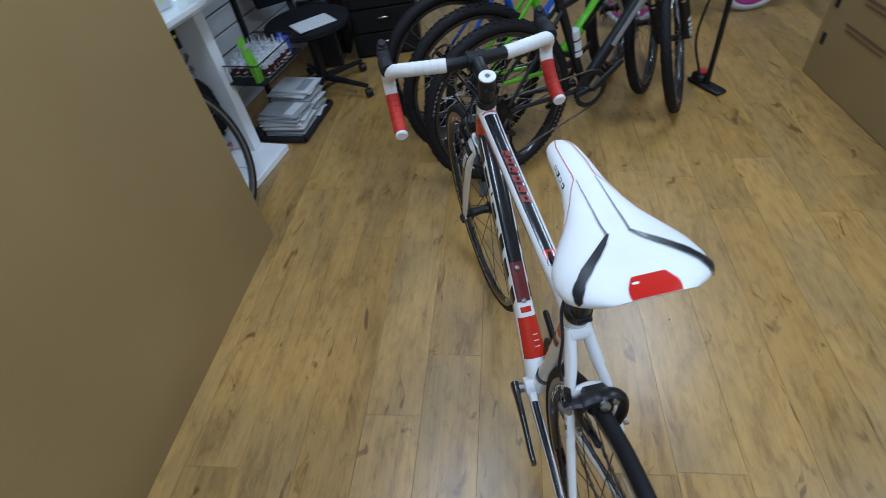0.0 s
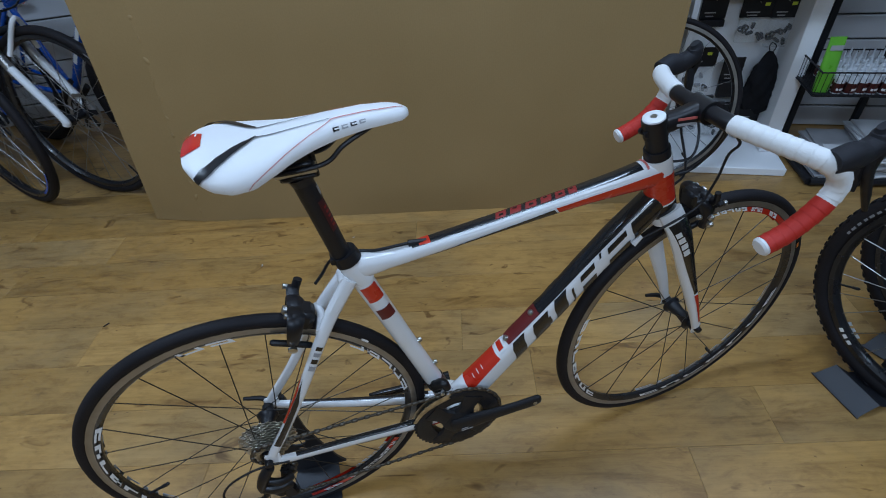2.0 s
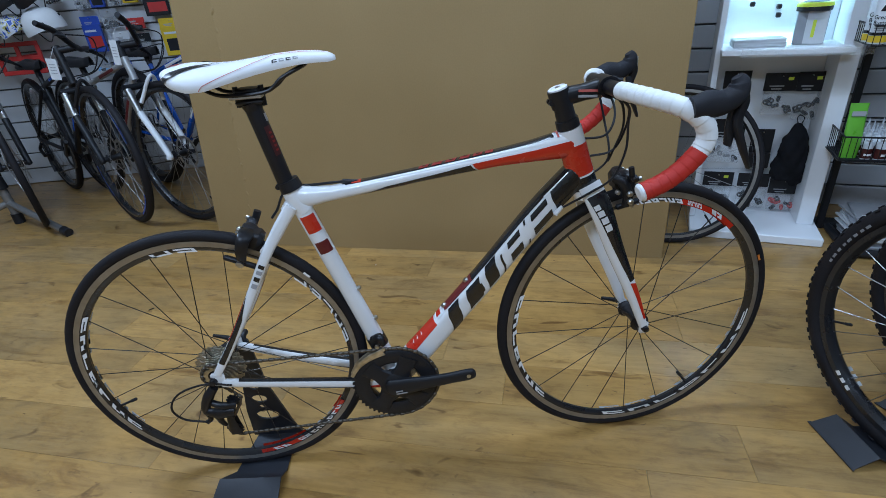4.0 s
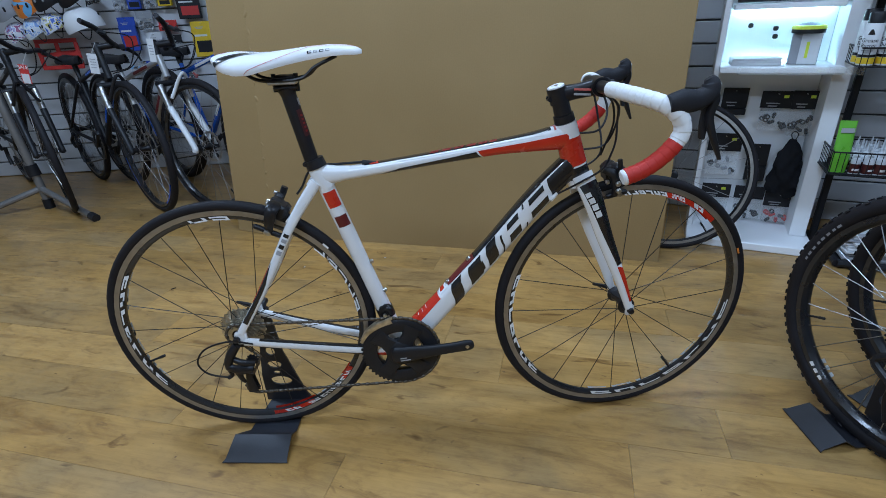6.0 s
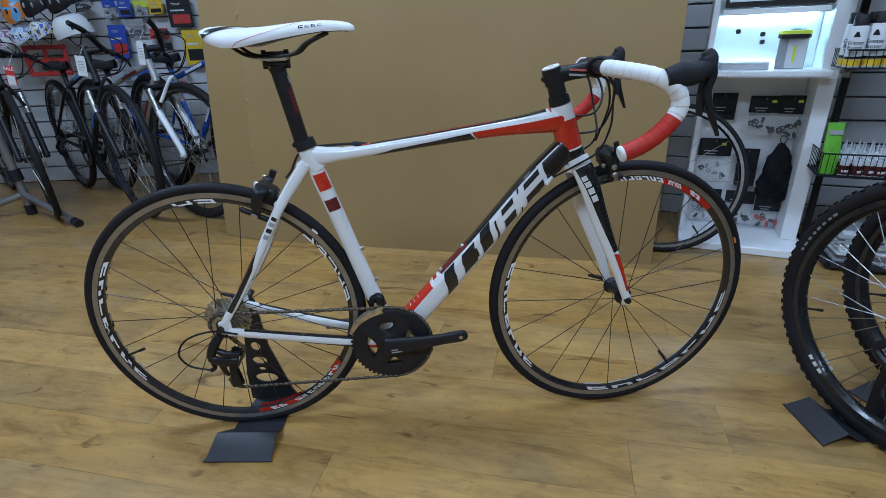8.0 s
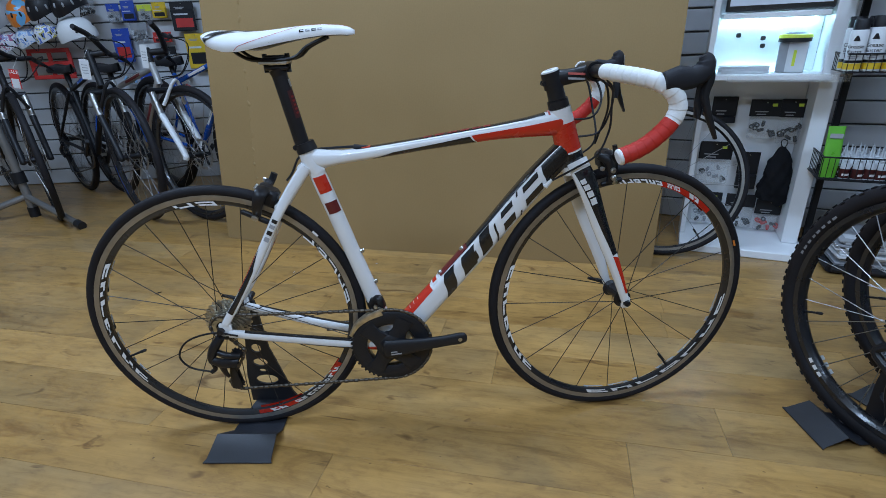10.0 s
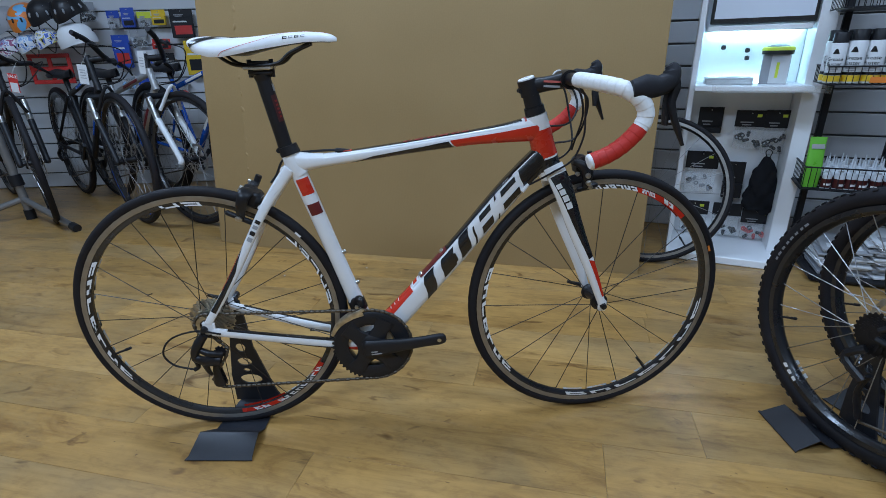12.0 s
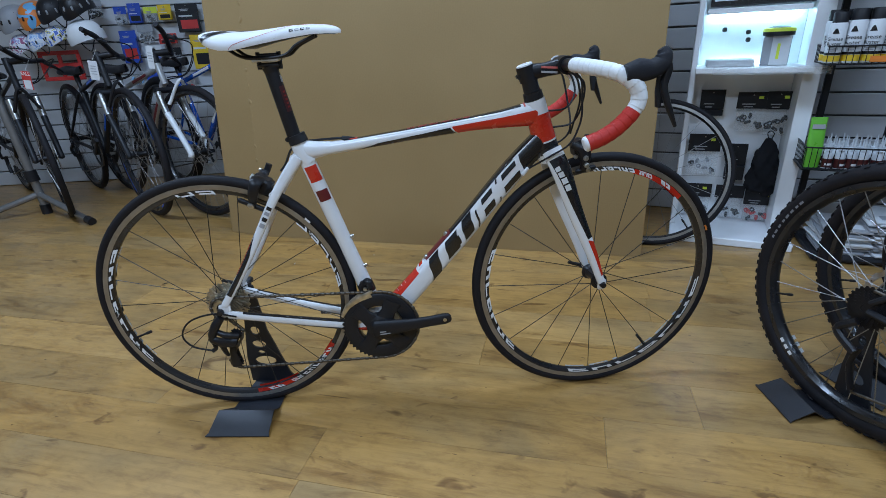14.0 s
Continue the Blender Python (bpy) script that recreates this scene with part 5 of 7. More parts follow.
# ---- other bicycles ----
def parked_bicycle(name, m, label, frame, fork, accent, steer=0.0, wr=0.345, tyre=0.025, wb=1.06, knobs=0, bright=True, rotor=0.08, susp=True, drop=0.0, stripe=None, tyre_mat=None, rim_mat=None, fk=1.0, half=0.31, post=0.16, slim=1.0, twist=0.0, rim_line=None, reflector=False, group="bicycles parked in the shop"):
    """A flat-bar bicycle: x ahead from the rear wheel's foot, drive side to -y."""
    b = thing(name, m, label, "bicycle", group)
    k = wr / 0.345
    hub, hf, bb = Vector((0, 0, wr)), Vector((wb, 0, wr)), Vector((0.43 * k, 0, 0.30 * k))
    ht0, ht1 = Vector((wb - 0.19 * k, 0, 0.70 * k * (0.35 + 0.65 * fk))), Vector((wb - 0.225 * k, 0, 0.81 * k * fk))
    st1 = Vector((bb.x - 0.145 * k, 0, 0.72 * k * fk))
    axis = (ht1 - ht0).normalized()
    turn = Matrix.Translation(ht0) @ Matrix.Rotation(radians(steer), 4, axis) @ Matrix.Translation(-ht0)
    for nm, a, c, rx, ry, mt in (("down_tube", bb, ht0 + axis * 0.02, 0.021, 0.026, frame), ("top_tube", st1 - Vector((0, 0, 0.05)), ht1 - axis * 0.02, 0.016, 0.020, frame), ("seat_tube", bb, st1, 0.017, 0.017, frame), ("head_tube", ht0, ht1, 0.023, 0.023, frame)):
        t = Tube([a, c], rx * slim, ry * slim, DRIVE, 2.4, 4)
        o = part(nm, t.mesh(12), mt, b)
        if nm in ("down_tube", "top_tube"):
            for q in (0, 180):
                part("print", t.patch([(0.35, q - 30), (0.72, q - 30), (0.72, q + 20), (0.35, q + 20)], nt=4, na=3), stripe or accent, o)
    for sy in (-1, 1):
        part("seat_stay", Tube([st1 - Vector((-0.01, -sy * 0.02, 0.06)), (hub.x + 0.01, sy * 0.066, hub.z + 0.02)], [0.009, 0.007], smooth=3).mesh(8), frame, b)
        part("chain_stay", Tube([(bb.x - 0.02, sy * 0.03, bb.z), (hub.x + 0.01, sy * 0.066, hub.z)], [0.012, 0.008], smooth=3).mesh(8), frame, b)
        y = sy * 0.058
        top = ht0 + Vector((0.014, 0, -0.035))
        if susp:
            o = part("fork_leg", Tube([(top.x, y, top.z), (top.x + 0.05, y, top.z - 0.13 * k)], 0.0155, smooth=2).mesh(12), STEEL, b, m=turn)
            lower = Tube([(top.x + 0.045, y, top.z - 0.105 * k), (hf.x - 0.005, y, hf.z + 0.02), (hf.x, y, hf.z - 0.01)], [0.0225 * slim, 0.0205 * slim, 0.015], side=DRIVE, smooth=5)
            o = part("fork_lower", lower.mesh(12), fork, b, m=turn)
            for q in range(5):
                part("print", lower.patch([(0.25 + 0.07 * q, -60), (0.29 + 0.07 * q, -60), (0.29 + 0.07 * q, -10), (0.25 + 0.07 * q, -10)], nt=2, na=3), DECAL_GREY if fork is not MATT_BLACK else DECAL_WHITE, o)
        else:
            part("fork_leg", Tube([(top.x, y * 0.8, top.z), (hf.x - 0.04, y, hf.z + 0.12), (hf.x, y, hf.z)], [0.013, 0.011, 0.008], smooth=5).mesh(10), fork, b, m=turn)
    part("fork_crown", Tube([(ht0.x + 0.012, -0.07, ht0.z - 0.028), (ht0.x + 0.012, 0.07, ht0.z - 0.028)], 0.021 * slim, smooth=2).mesh(12), fork if not susp else MATT_BLACK, b, m=turn)
    if susp:
        part("fork_brace", Tube([(hf.x - 0.10 * k, -0.056, hf.z + 0.25 * k), (hf.x - 0.055 * k, 0, hf.z + wr * 1.07), (hf.x - 0.10 * k, 0.056, hf.z + 0.25 * k)], 0.012 * slim, smooth=6).mesh(8), fork, b, m=turn)
    s0 = ht1 + axis * 0.05
    bars = Matrix.Translation(ht0) @ Matrix.Rotation(radians(steer + twist), 4, axis) @ Matrix.Translation(-ht0)
    bm = Tube([ht1, s0 + axis * 0.02], 0.018, smooth=2).mesh(12)
    Tube([s0, s0 + Vector((0.075, 0, 0.02))], 0.016, smooth=2).mesh(10, bm)
    part("stem", bm, MATT_BLACK, b, m=bars)
    bc = s0 + Vector((0.08, 0, 0.022))
    bar = Tube([bc + Vector((-0.045, -half, 0.035 - drop)), bc + Vector((-0.02, -0.17, 0.03)), bc + Vector((0, -0.05, 0.0)), bc, bc + Vector((0, 0.05, 0.0)), bc + Vector((-0.02, 0.17, 0.03)), bc + Vector((-0.045, half, 0.035 - drop))], 0.0125, smooth=4)
    part("handlebar", bar.mesh(10), MATT_BLACK, b, m=bars)
    for sy in (-1, 1):
        e, f = bc + Vector((-0.047, sy * (half + 0.015), 0.036 - drop)), bc + Vector((-0.026, sy * 0.20, 0.031 - drop * 0.5))
        part("grip", Tube([e, f], 0.017 * slim, smooth=3).mesh(10), HOOD, b, m=bars)
        part("brake_lever", Tube([bc + Vector((0.0, sy * 0.17, 0.02)), bc + Vector((0.035, sy * 0.21, 0.0)), bc + Vector((0.03, sy * 0.29, -0.012))], [0.012, 0.007, 0.005], smooth=4).mesh(8), MATT_BLACK, b, m=bars)
        part("cable", Tube([bc + Vector((0.01, sy * 0.16, 0.02)), bc + Vector((0.10, sy * 0.08, 0.02)), bc + Vector((0.07, sy * 0.01, -0.10)), ht0 + Vector((0.01, sy * 0.02, 0.03))], 0.0028, smooth=6).mesh(6), MATT_BLACK, b, m=bars)
    sp1 = st1 + (st1 - bb).normalized() * post * k
    part("seat_post", Tube([st1, sp1], 0.0145, smooth=2).mesh(10), MATT_BLACK, b)
    bm = bmesh.new()
    rows = []
    for i in range(13):
        s = i / 12
        w = float(np.interp(s, [0, 0.08, 0.22, 0.45, 0.7, 0.94, 1], [0.035, 0.065, 0.074, 0.045, 0.026, 0.02, 0.008]))
        rows.append([bm.verts.new((sp1.x - 0.13 + 0.27 * s, w * math.sin(a), sp1.z + 0.045 - 0.03 * (1 - math.cos(a)) - 0.01 * math.sin(math.pi * s))) for a in (radians(q) for q in range(-110, 111, 22))])
    for p, q in zip(rows, rows[1:]):
        for j in range(10):
            bm.faces.new((p[j], p[j + 1], q[j + 1], q[j]))
    for r_ in rows:
        bm.faces.new((r_[0], r_[-1], r_[5]))
    part("saddle", bm, MATT_BLACK, b, sharp=70)
    part("saddle_clamp", box(0.09, 0.04, 0.03, (sp1.x, 0, sp1.z + 0.005), 0.006), MATT_BLACK, b)
    wheel(b, "rear_wheel", Matrix.Translation(hub), wr, tyre, 0.02, 28, bright=bright, knobs=knobs, track=False, hub_w=0.055, crossing=30, rotor=rotor, tyre_mat=tyre_mat, rim_mat=rim_mat)
    fr = wheel(b, "front_wheel", turn @ Matrix.Translation(hf), wr, tyre, 0.02, 28, bright=bright, knobs=knobs, track=False, hub_w=0.048, crossing=30, rotor=rotor, tyre_mat=tyre_mat, rim_mat=rim_mat)
    inner = wr - 2 * tyre + 0.004
    for y in (-1, 1):
        if rim_line:
            for a0 in (-62, 20, 128, 196):
                part("rim_line", arc_band(inner - 0.012, inner - 0.003, y * (tyre * 0.82 + 0.0008), a0, a0 + 34, 8), rim_line, fr)
        for a0 in (35, 215):
            part("tyre_print", arc_band(wr - tyre * 0.95, wr - tyre * 0.62, y * (tyre + 0.0006), a0, a0 + 16, 6), GREY_LINE, fr)
    if reflector:
        for a0 in (75, 255):
            part("reflector", box(0.020, 0.012, 0.055, (inner * 0.72, 0, 0), 0.004, m=Matrix.Rotation(radians(-a0), 4, "Y")), ORANGE, fr, "orange spoke reflector")
    c = Matrix.Translation(bb)
    o = part("chainring", disc_teeth(0.082, 38, 0.005, -0.052, -0.048, 0.06), MATT_BLACK, b, m=c)
    part("spider", Tube([(-0.075, -0.05, -0.01), (0.075, -0.05, 0.01)], 0.014, 0.006, smooth=1).mesh(8), MATT_BLACK, o)
    part("crank_arm", Tube([(0, -0.06, 0), (0.14, -0.07, 0.09)], [0.016, 0.012], [0.009], smooth=2).mesh(8), MATT_BLACK, b, m=c)
    part("crank_arm", Tube([(0, 0.06, 0), (-0.14, 0.07, -0.09)], [0.016, 0.012], [0.009], smooth=2).mesh(8), MATT_BLACK, b, m=c)
    bm = disc_teeth(0.052, 26, 0.004, -0.046, -0.044, 0.02)
    for i in range(5):
        disc_teeth(0.025 + 0.0055 * i, 12 + 3 * i, 0.004, -0.056 + 0.0025 * i, -0.0545 + 0.0025 * i, 0.012, bm)
    part("cassette", bm, CARBON, b, m=Matrix.Translation(hub))
    bm = Tube([(0.0, -0.07, wr - 0.03), (-0.03, -0.08, wr - 0.065), (0.02, -0.08, wr - 0.10)], 0.0095, smooth=4).mesh(8)
    Tube([(0.02, -0.062, wr - 0.09), (0.01, -0.062, wr - 0.14), (0.03, -0.062, wr - 0.20)], [0.005], [0.011], smooth=3).mesh(8, bm)
    part("rear_derailleur", bm, CARBON, b)
    bend = [(bb.x + 0.083 * math.sin(radians(q)), -0.05, bb.z + 0.083 * math.cos(radians(q))) for q in range(0, 181, 30)]
    part("chain", Tube([(0.0, -0.05, wr + 0.045)] + bend + [(0.03, -0.055, wr - 0.21), (0.012, -0.055, wr - 0.14)], 0.004, smooth=1).mesh(6), DULL_STEEL, b)
    return b


def parked_at(front_x, front_y, heading, wb):
    h = radians(heading)
    return pose(front_x - wb * math.cos(h), front_y - wb * math.sin(h), 0, 0, 0, heading)


# row along the aisle, rear wheels in stands
M1_FLOOR = parked_at(1.786, -1.157, -76, 0.955)
M1 = M1_FLOOR @ pose(0, -0.006, -0.001, -3, 0, 0)
mtb = parked_bicycle("mountain_bicycle", M1, "black mountain bicycle with knobbly tyres in a rear stand", MATT_BLACK, MATT_BLACK, GREY_PACK, steer=44, wr=0.33, tyre=0.0225, wb=0.955, knobs=84)
for w in [o for o in mtb.children if o.name.startswith("rear_wheel")]:
    for y in (-1, 1):
        for base in (142, 322):
            for q in range(8):
                a = base + q * 3.4
                part("tyre_print", arc_band(0.33 - 0.0325, 0.33 - 0.0265, y * 0.0229, a, a + (2.3, 1.7, 2.0)[q % 3], 2), GREY_LINE, w)
        for q in range(3):
            part("rim_print", arc_band(0.33 - 0.060, 0.33 - 0.050, y * 0.0215, 226 + 4 * q, 228.5 + 4 * q, 2), DECAL_WHITE, w)
sleeve = part("sleeve", Tube([(0.3725, 0, 0.43), (0.352, 0, 0.535)], 0.0235, smooth=1).mesh(16), PAPER, mtb, "white paper sleeve with black rings")
for q in (0.2, 0.62):
    part("ring", Tube([(0.3725 - 0.0205 * q, 0, 0.43 + 0.105 * q), (0.3725 - 0.0205 * (q + 0.05), 0, 0.43 + 0.105 * (q + 0.05))], 0.0240, smooth=1).mesh(16), BLACK, sleeve)
wheel_stand("wheel_stand", M1_FLOOR @ pose(-0.060, 0.004, 0, 0, 0, -16) @ Matrix.Diagonal((0.88, 0.86, 1, 1)), "black plastic display stand under the black mountain bicycle")
M2 = parked_at(2.005, -1.11, -76.5, 0.96)
parked_bicycle("mountain_bicycle", M2, "lime green mountain bicycle with knobbly black tyres in a stand", GREEN, MATT_BLACK, MATT_BLACK, steer=40, wr=0.33, tyre=0.0225, wb=0.96, knobs=84, stripe=BLACK)
wheel_stand("wheel_stand", M2 @ pose(-0.065, 0.03, 0), "black plastic display stand under the green mountain bicycle")
M3 = parked_at(2.25, -1.05, -77, 0.96)
parked_bicycle("hybrid_bicycle", M3, "blue and white bicycle parked behind the green one", BLUE, DECAL_WHITE, CYAN, steer=36, wr=0.325, wb=0.96, stripe=DECAL_WHITE)
wheel_stand("wheel_stand", M3 @ pose(-0.065, 0.03, 0), "black plastic display stand under the blue bicycle")

# children's bicycle and a dark bicycle at the far end of the aisle
parked_bicycle("child_bicycle", parked_at(2.62, -2.10, -100, 0.72), "small pink child bicycle with white tyres", DECAL_WHITE, DECAL_WHITE, PINK, wr=0.20, tyre=0.022, wb=0.72, rotor=0.0, susp=False, tyre_mat=PAPER, rim_mat=PINK)
parked_bicycle("city_bicycle", parked_at(2.95, -2.60, -170, 1.04), "dark bicycle standing at the far end of the aisle", MATT_BLACK, MATT_BLACK, GREY_PACK, rotor=0.0, susp=False)

# row in front of the slatwall, front wheels to the room
ROW = dict(fk=0.98, half=0.25, post=0.05, wb=1.0, slim=0.68, twist=58)
parked_bicycle("mountain_bicycle", LEFT @ parked_at(-0.92, 1.70, -44, 1.0), "black mountain bicycle with blue accents and a paper tag", MATT_BLACK, MATT_BLACK, BLUE, steer=0, wr=0.336, tyre=0.0165, rim_mat=RIM_BLACK, stripe=BLUE, rim_line=BLUE, **ROW)
parked_bicycle("mountain_bicycle", LEFT @ parked_at(-0.59, 1.64, -40, 1.0), "silver bicycle with white suspension fork and red prints", SILVER, HELMET_WHITE, DARK_RED, steer=8, wr=0.336, tyre=0.0165, stripe=DARK_RED, **ROW)
parked_bicycle("hybrid_bicycle", LEFT @ parked_at(-1.43, 1.76, -44, 1.0), "black trekking bicycle with a suspension fork", MATT_BLACK, MATT_BLACK, DECAL_WHITE, steer=-8, wr=0.333, tyre=0.0155, stripe=GREY_PACK, reflector=True, **ROW)
parked_bicycle("city_bicycle", LEFT @ parked_at(-2.05, 1.86, -43, 1.0), "dark city bicycle at the end of the row", MATT_BLACK, MATT_BLACK, RED, steer=10, wr=0.333, tyre=0.0155, susp=False, stripe=RED_PACK, **ROW)
parked_bicycle("hybrid_bicycle", LEFT @ parked_at(-0.28, 1.70, -40, 1.0), "blue bicycle half hidden behind the cardboard", BLUE, MATT_BLACK, DECAL_WHITE, steer=10, wr=0.345, stripe=DECAL_WHITE, **ROW)

# tags hanging on the bars
for x, y, z, w, h, mt, txt in ((-0.972, 1.60, 0.760, 0.045, 0.088, PAPER, ""), (-0.685, 1.58, 0.805, 0.03, 0.10, PAPER, ""), (-1.294, 1.60, 0.731, 0.045, 0.085, RED_PACK, "SALE")):
    tag = thing("price_tag", LEFT @ pose(x, y, z, 4, 8, -6), "red card tag that reads SALE" if txt else "white paper price tag hanging from a handlebar", "price tag")
    part("card", box(w, 0.001, h, (0, 0, 0), 0.0003), mt, tag)
    part("string", rod((0, 0, h * 0.48), (0.01, 0.03, h * 0.48 + 0.05), 0.0008, 5), PAPER, tag)
    if txt:
        part("lettering", text_mesh(txt, 0.022), DECAL_WHITE, tag, m=pose(0, -0.0012, 0.03, 90))
        part("note", box(w * 0.8, 0.0006, h * 0.5, (0, -0.001, -0.02)), PAPER, tag)
    else:
        for q in range(4):
            part("text_bar", box(w * 0.6, 0.0006, 0.003, (0, -0.001, 0.02 - 0.012 * q)), GREY_PACK, tag)

# repair stand: grey tube tripod
rs = thing("repair_stand", LEFT @ pose(-1.62, 1.85, 0), "grey metal repair stand with folding legs and rubber feet", "repair stand")
part("mast", Tube([(0, 0, 0.05), (-0.11, 0.02, 1.5)], 0.021, smooth=3).mesh(14), GREY_METAL, rs)
part("collar", Tube([(-0.012, 0.002, 0.19), (-0.02, 0.003, 0.25)], 0.032, smooth=1).mesh(14), MATT_BLACK, rs)
part("foot", Tube([(0.0, 0.0, 0.0), (0, 0, 0.055)], 0.026, smooth=1).mesh(12), MATT_BLACK, rs)
for ex, ey in ((0.40, -0.26), (-0.30, -0.14)):
    leg = part("leg", Tube([(-0.01, 0, 0.115), (ex, ey, 0.022)], 0.017, smooth=2).mesh(12), GREY_METAL, rs)
    e = Vector((ex, ey, 0.022))
    d = (e - Vector((-0.01, 0, 0.115))).normalized()
    part("rubber_foot", Tube([e - d * 0.02, e + d * 0.025], 0.0215, smooth=1).mesh(12), MATT_BLACK, leg)

# spare wheel leaning on the display cabinet
sw = thing("spare_wheel", CAB @ pose(-0.125, -0.23, 0.0, -15, 0, 3) @ Matrix.Scale(0.952, 4), "black road bicycle wheel leaning against the white display cabinet", "bicycle wheel")
wheel(sw, "rim", pose(0, 0, 0.338), 0.336, 0.0125, 0.02, 20, bright=True, hub_w=0.05, crossing=10)


# ---- display cabinet ----
cab = thing("display_cabinet", CAB, "white laminate shop display cabinet with a lit niche", "display cabinet")
CW, CD, CH = 0.43, 0.17, 1.95
part("base", box(CW + 0.05, CD + 0.16, 0.035, (CW / 2 - 0.01, CD / 2 - 0.06, 0.0175), 0.004), LAMINATE, cab)
part("side_panel", box(0.022, CD, CH - 0.04, (-0.024, CD / 2, 0.036 + (CH - 0.04) / 2), 0.002), LAMINATE, cab)
part("side_panel", box(0.060, CD, CH - 0.04, (CW - 0.03, CD / 2, 0.036 + (CH - 0.04) / 2), 0.002), LAMINATE, cab)
part("back_panel", box(CW - 0.052, 0.012, CH - 0.04, (CW / 2 - 0.037, CD - 0.006, 0.036 + (CH - 0.04) / 2)), LAMINATE, cab)
part("shelf", box(CW - 0.02, CD + 0.06, 0.022, (CW / 2 - 0.028, CD / 2 - 0.045, 0.728), 0.003), LAMINATE, cab)
part("shelf_edge", box(CW - 0.03, 0.004, 0.028, (CW / 2 + 0.03, -0.082, 0.727), 0.001), CLEAR, cab, "clear plastic label strip")
part("niche_top", box(CW - 0.075, CD - 0.02, 0.02, (CW / 2 - 0.037, CD / 2 - 0.01, 0.952), 0.002), LAMINATE, cab)
part("led_strip", box(CW - 0.10, 0.010, 0.006, (CW / 2 - 0.037, CD - 0.030, 0.937)), NICHE_GLOW, cab)
part("led_strip", box(CW - 0.14, 0.010, 0.004, (CW / 2 - 0.037, CD - 0.020, 0.742)), NICHE_GLOW, cab)
part("header", box(CW - 0.075, 0.02, 0.30, (CW / 2 - 0.037, 0.02, 1.40), 0.002), LAMINATE, cab)
for u, z in ((0.075, 0.885), (0.165, 0.872), (0.168, 0.842)):
    part("peg", rod((u, CD - 0.012, z), (u, CD - 0.05, z), 0.003, 8), CARBON, cab)
    part("clip", box(0.018, 0.015, 0.018, (u, CD - 0.055, z - 0.004), 0.004), MATT_BLACK, cab)
mon = thing("monitor", CAB @ pose(CW / 2 - 0.03, 0.0, 1.078), "flat black monitor in the display cabinet showing a pale picture", "monitor")
part("bezel", box(0.36, 0.03, 0.22, (0, 0.02, 0.0), 0.004), BLACK, mon)
part("screen", box(0.335, 0.003, 0.19, (0, 0.0035, 0.005)), SCREEN_ON, mon)
part("bracket", box(0.08, 0.10, 0.08, (0, 0.085, 0), 0.004), MATT_BLACK, mon)

pile = thing("leaflet_pile", CAB @ pose(0.105, 0.035, 0.7395, 0, 0, 4), "pile of thin white leaflets on the cabinet shelf", "leaflets")
for i in range(9):
    part("leaflet", box(0.17, 0.105, 0.0028, (0.002 * math.sin(i * 3.3), 0.002 * math.cos(i * 2.1), 0.0016 + 0.003 * i), m=Matrix.Rotation(0.02 * math.sin(i * 5.0), 4, "Z")), PAPER, pile)
pk = thing("camera_box", CAB @ pose(0.268, 0.055, 0.7395, 0, 0, -8) @ Matrix.Diagonal((0.84, 0.84, 0.97, 1)), "clear box with grey card under a yellow-black dome", "product box")
part("case", box(0.115, 0.075, 0.115, (0, 0, 0.0575), 0.003), GREY_PACK, pk)
part("sleeve", box(0.075, 0.002, 0.112, (0.018, -0.0385, 0.058)), PAPER, pk)
part("print", box(0.012, 0.001, 0.06, (0.01, -0.0402, 0.055)), LIME, pk)
part("lid", lathe([(0.066, 0.116), (0.066, 0.128), (0.060, 0.142), (0.03, 0.152), (0.0, 0.154)], 24, UP), MATT_BLACK, pk)
part("lid_rim", lathe([(0.0625, 0.130), (0.069, 0.131), (0.066, 0.142), (0.058, 0.145)], 24, UP), LIME, pk)


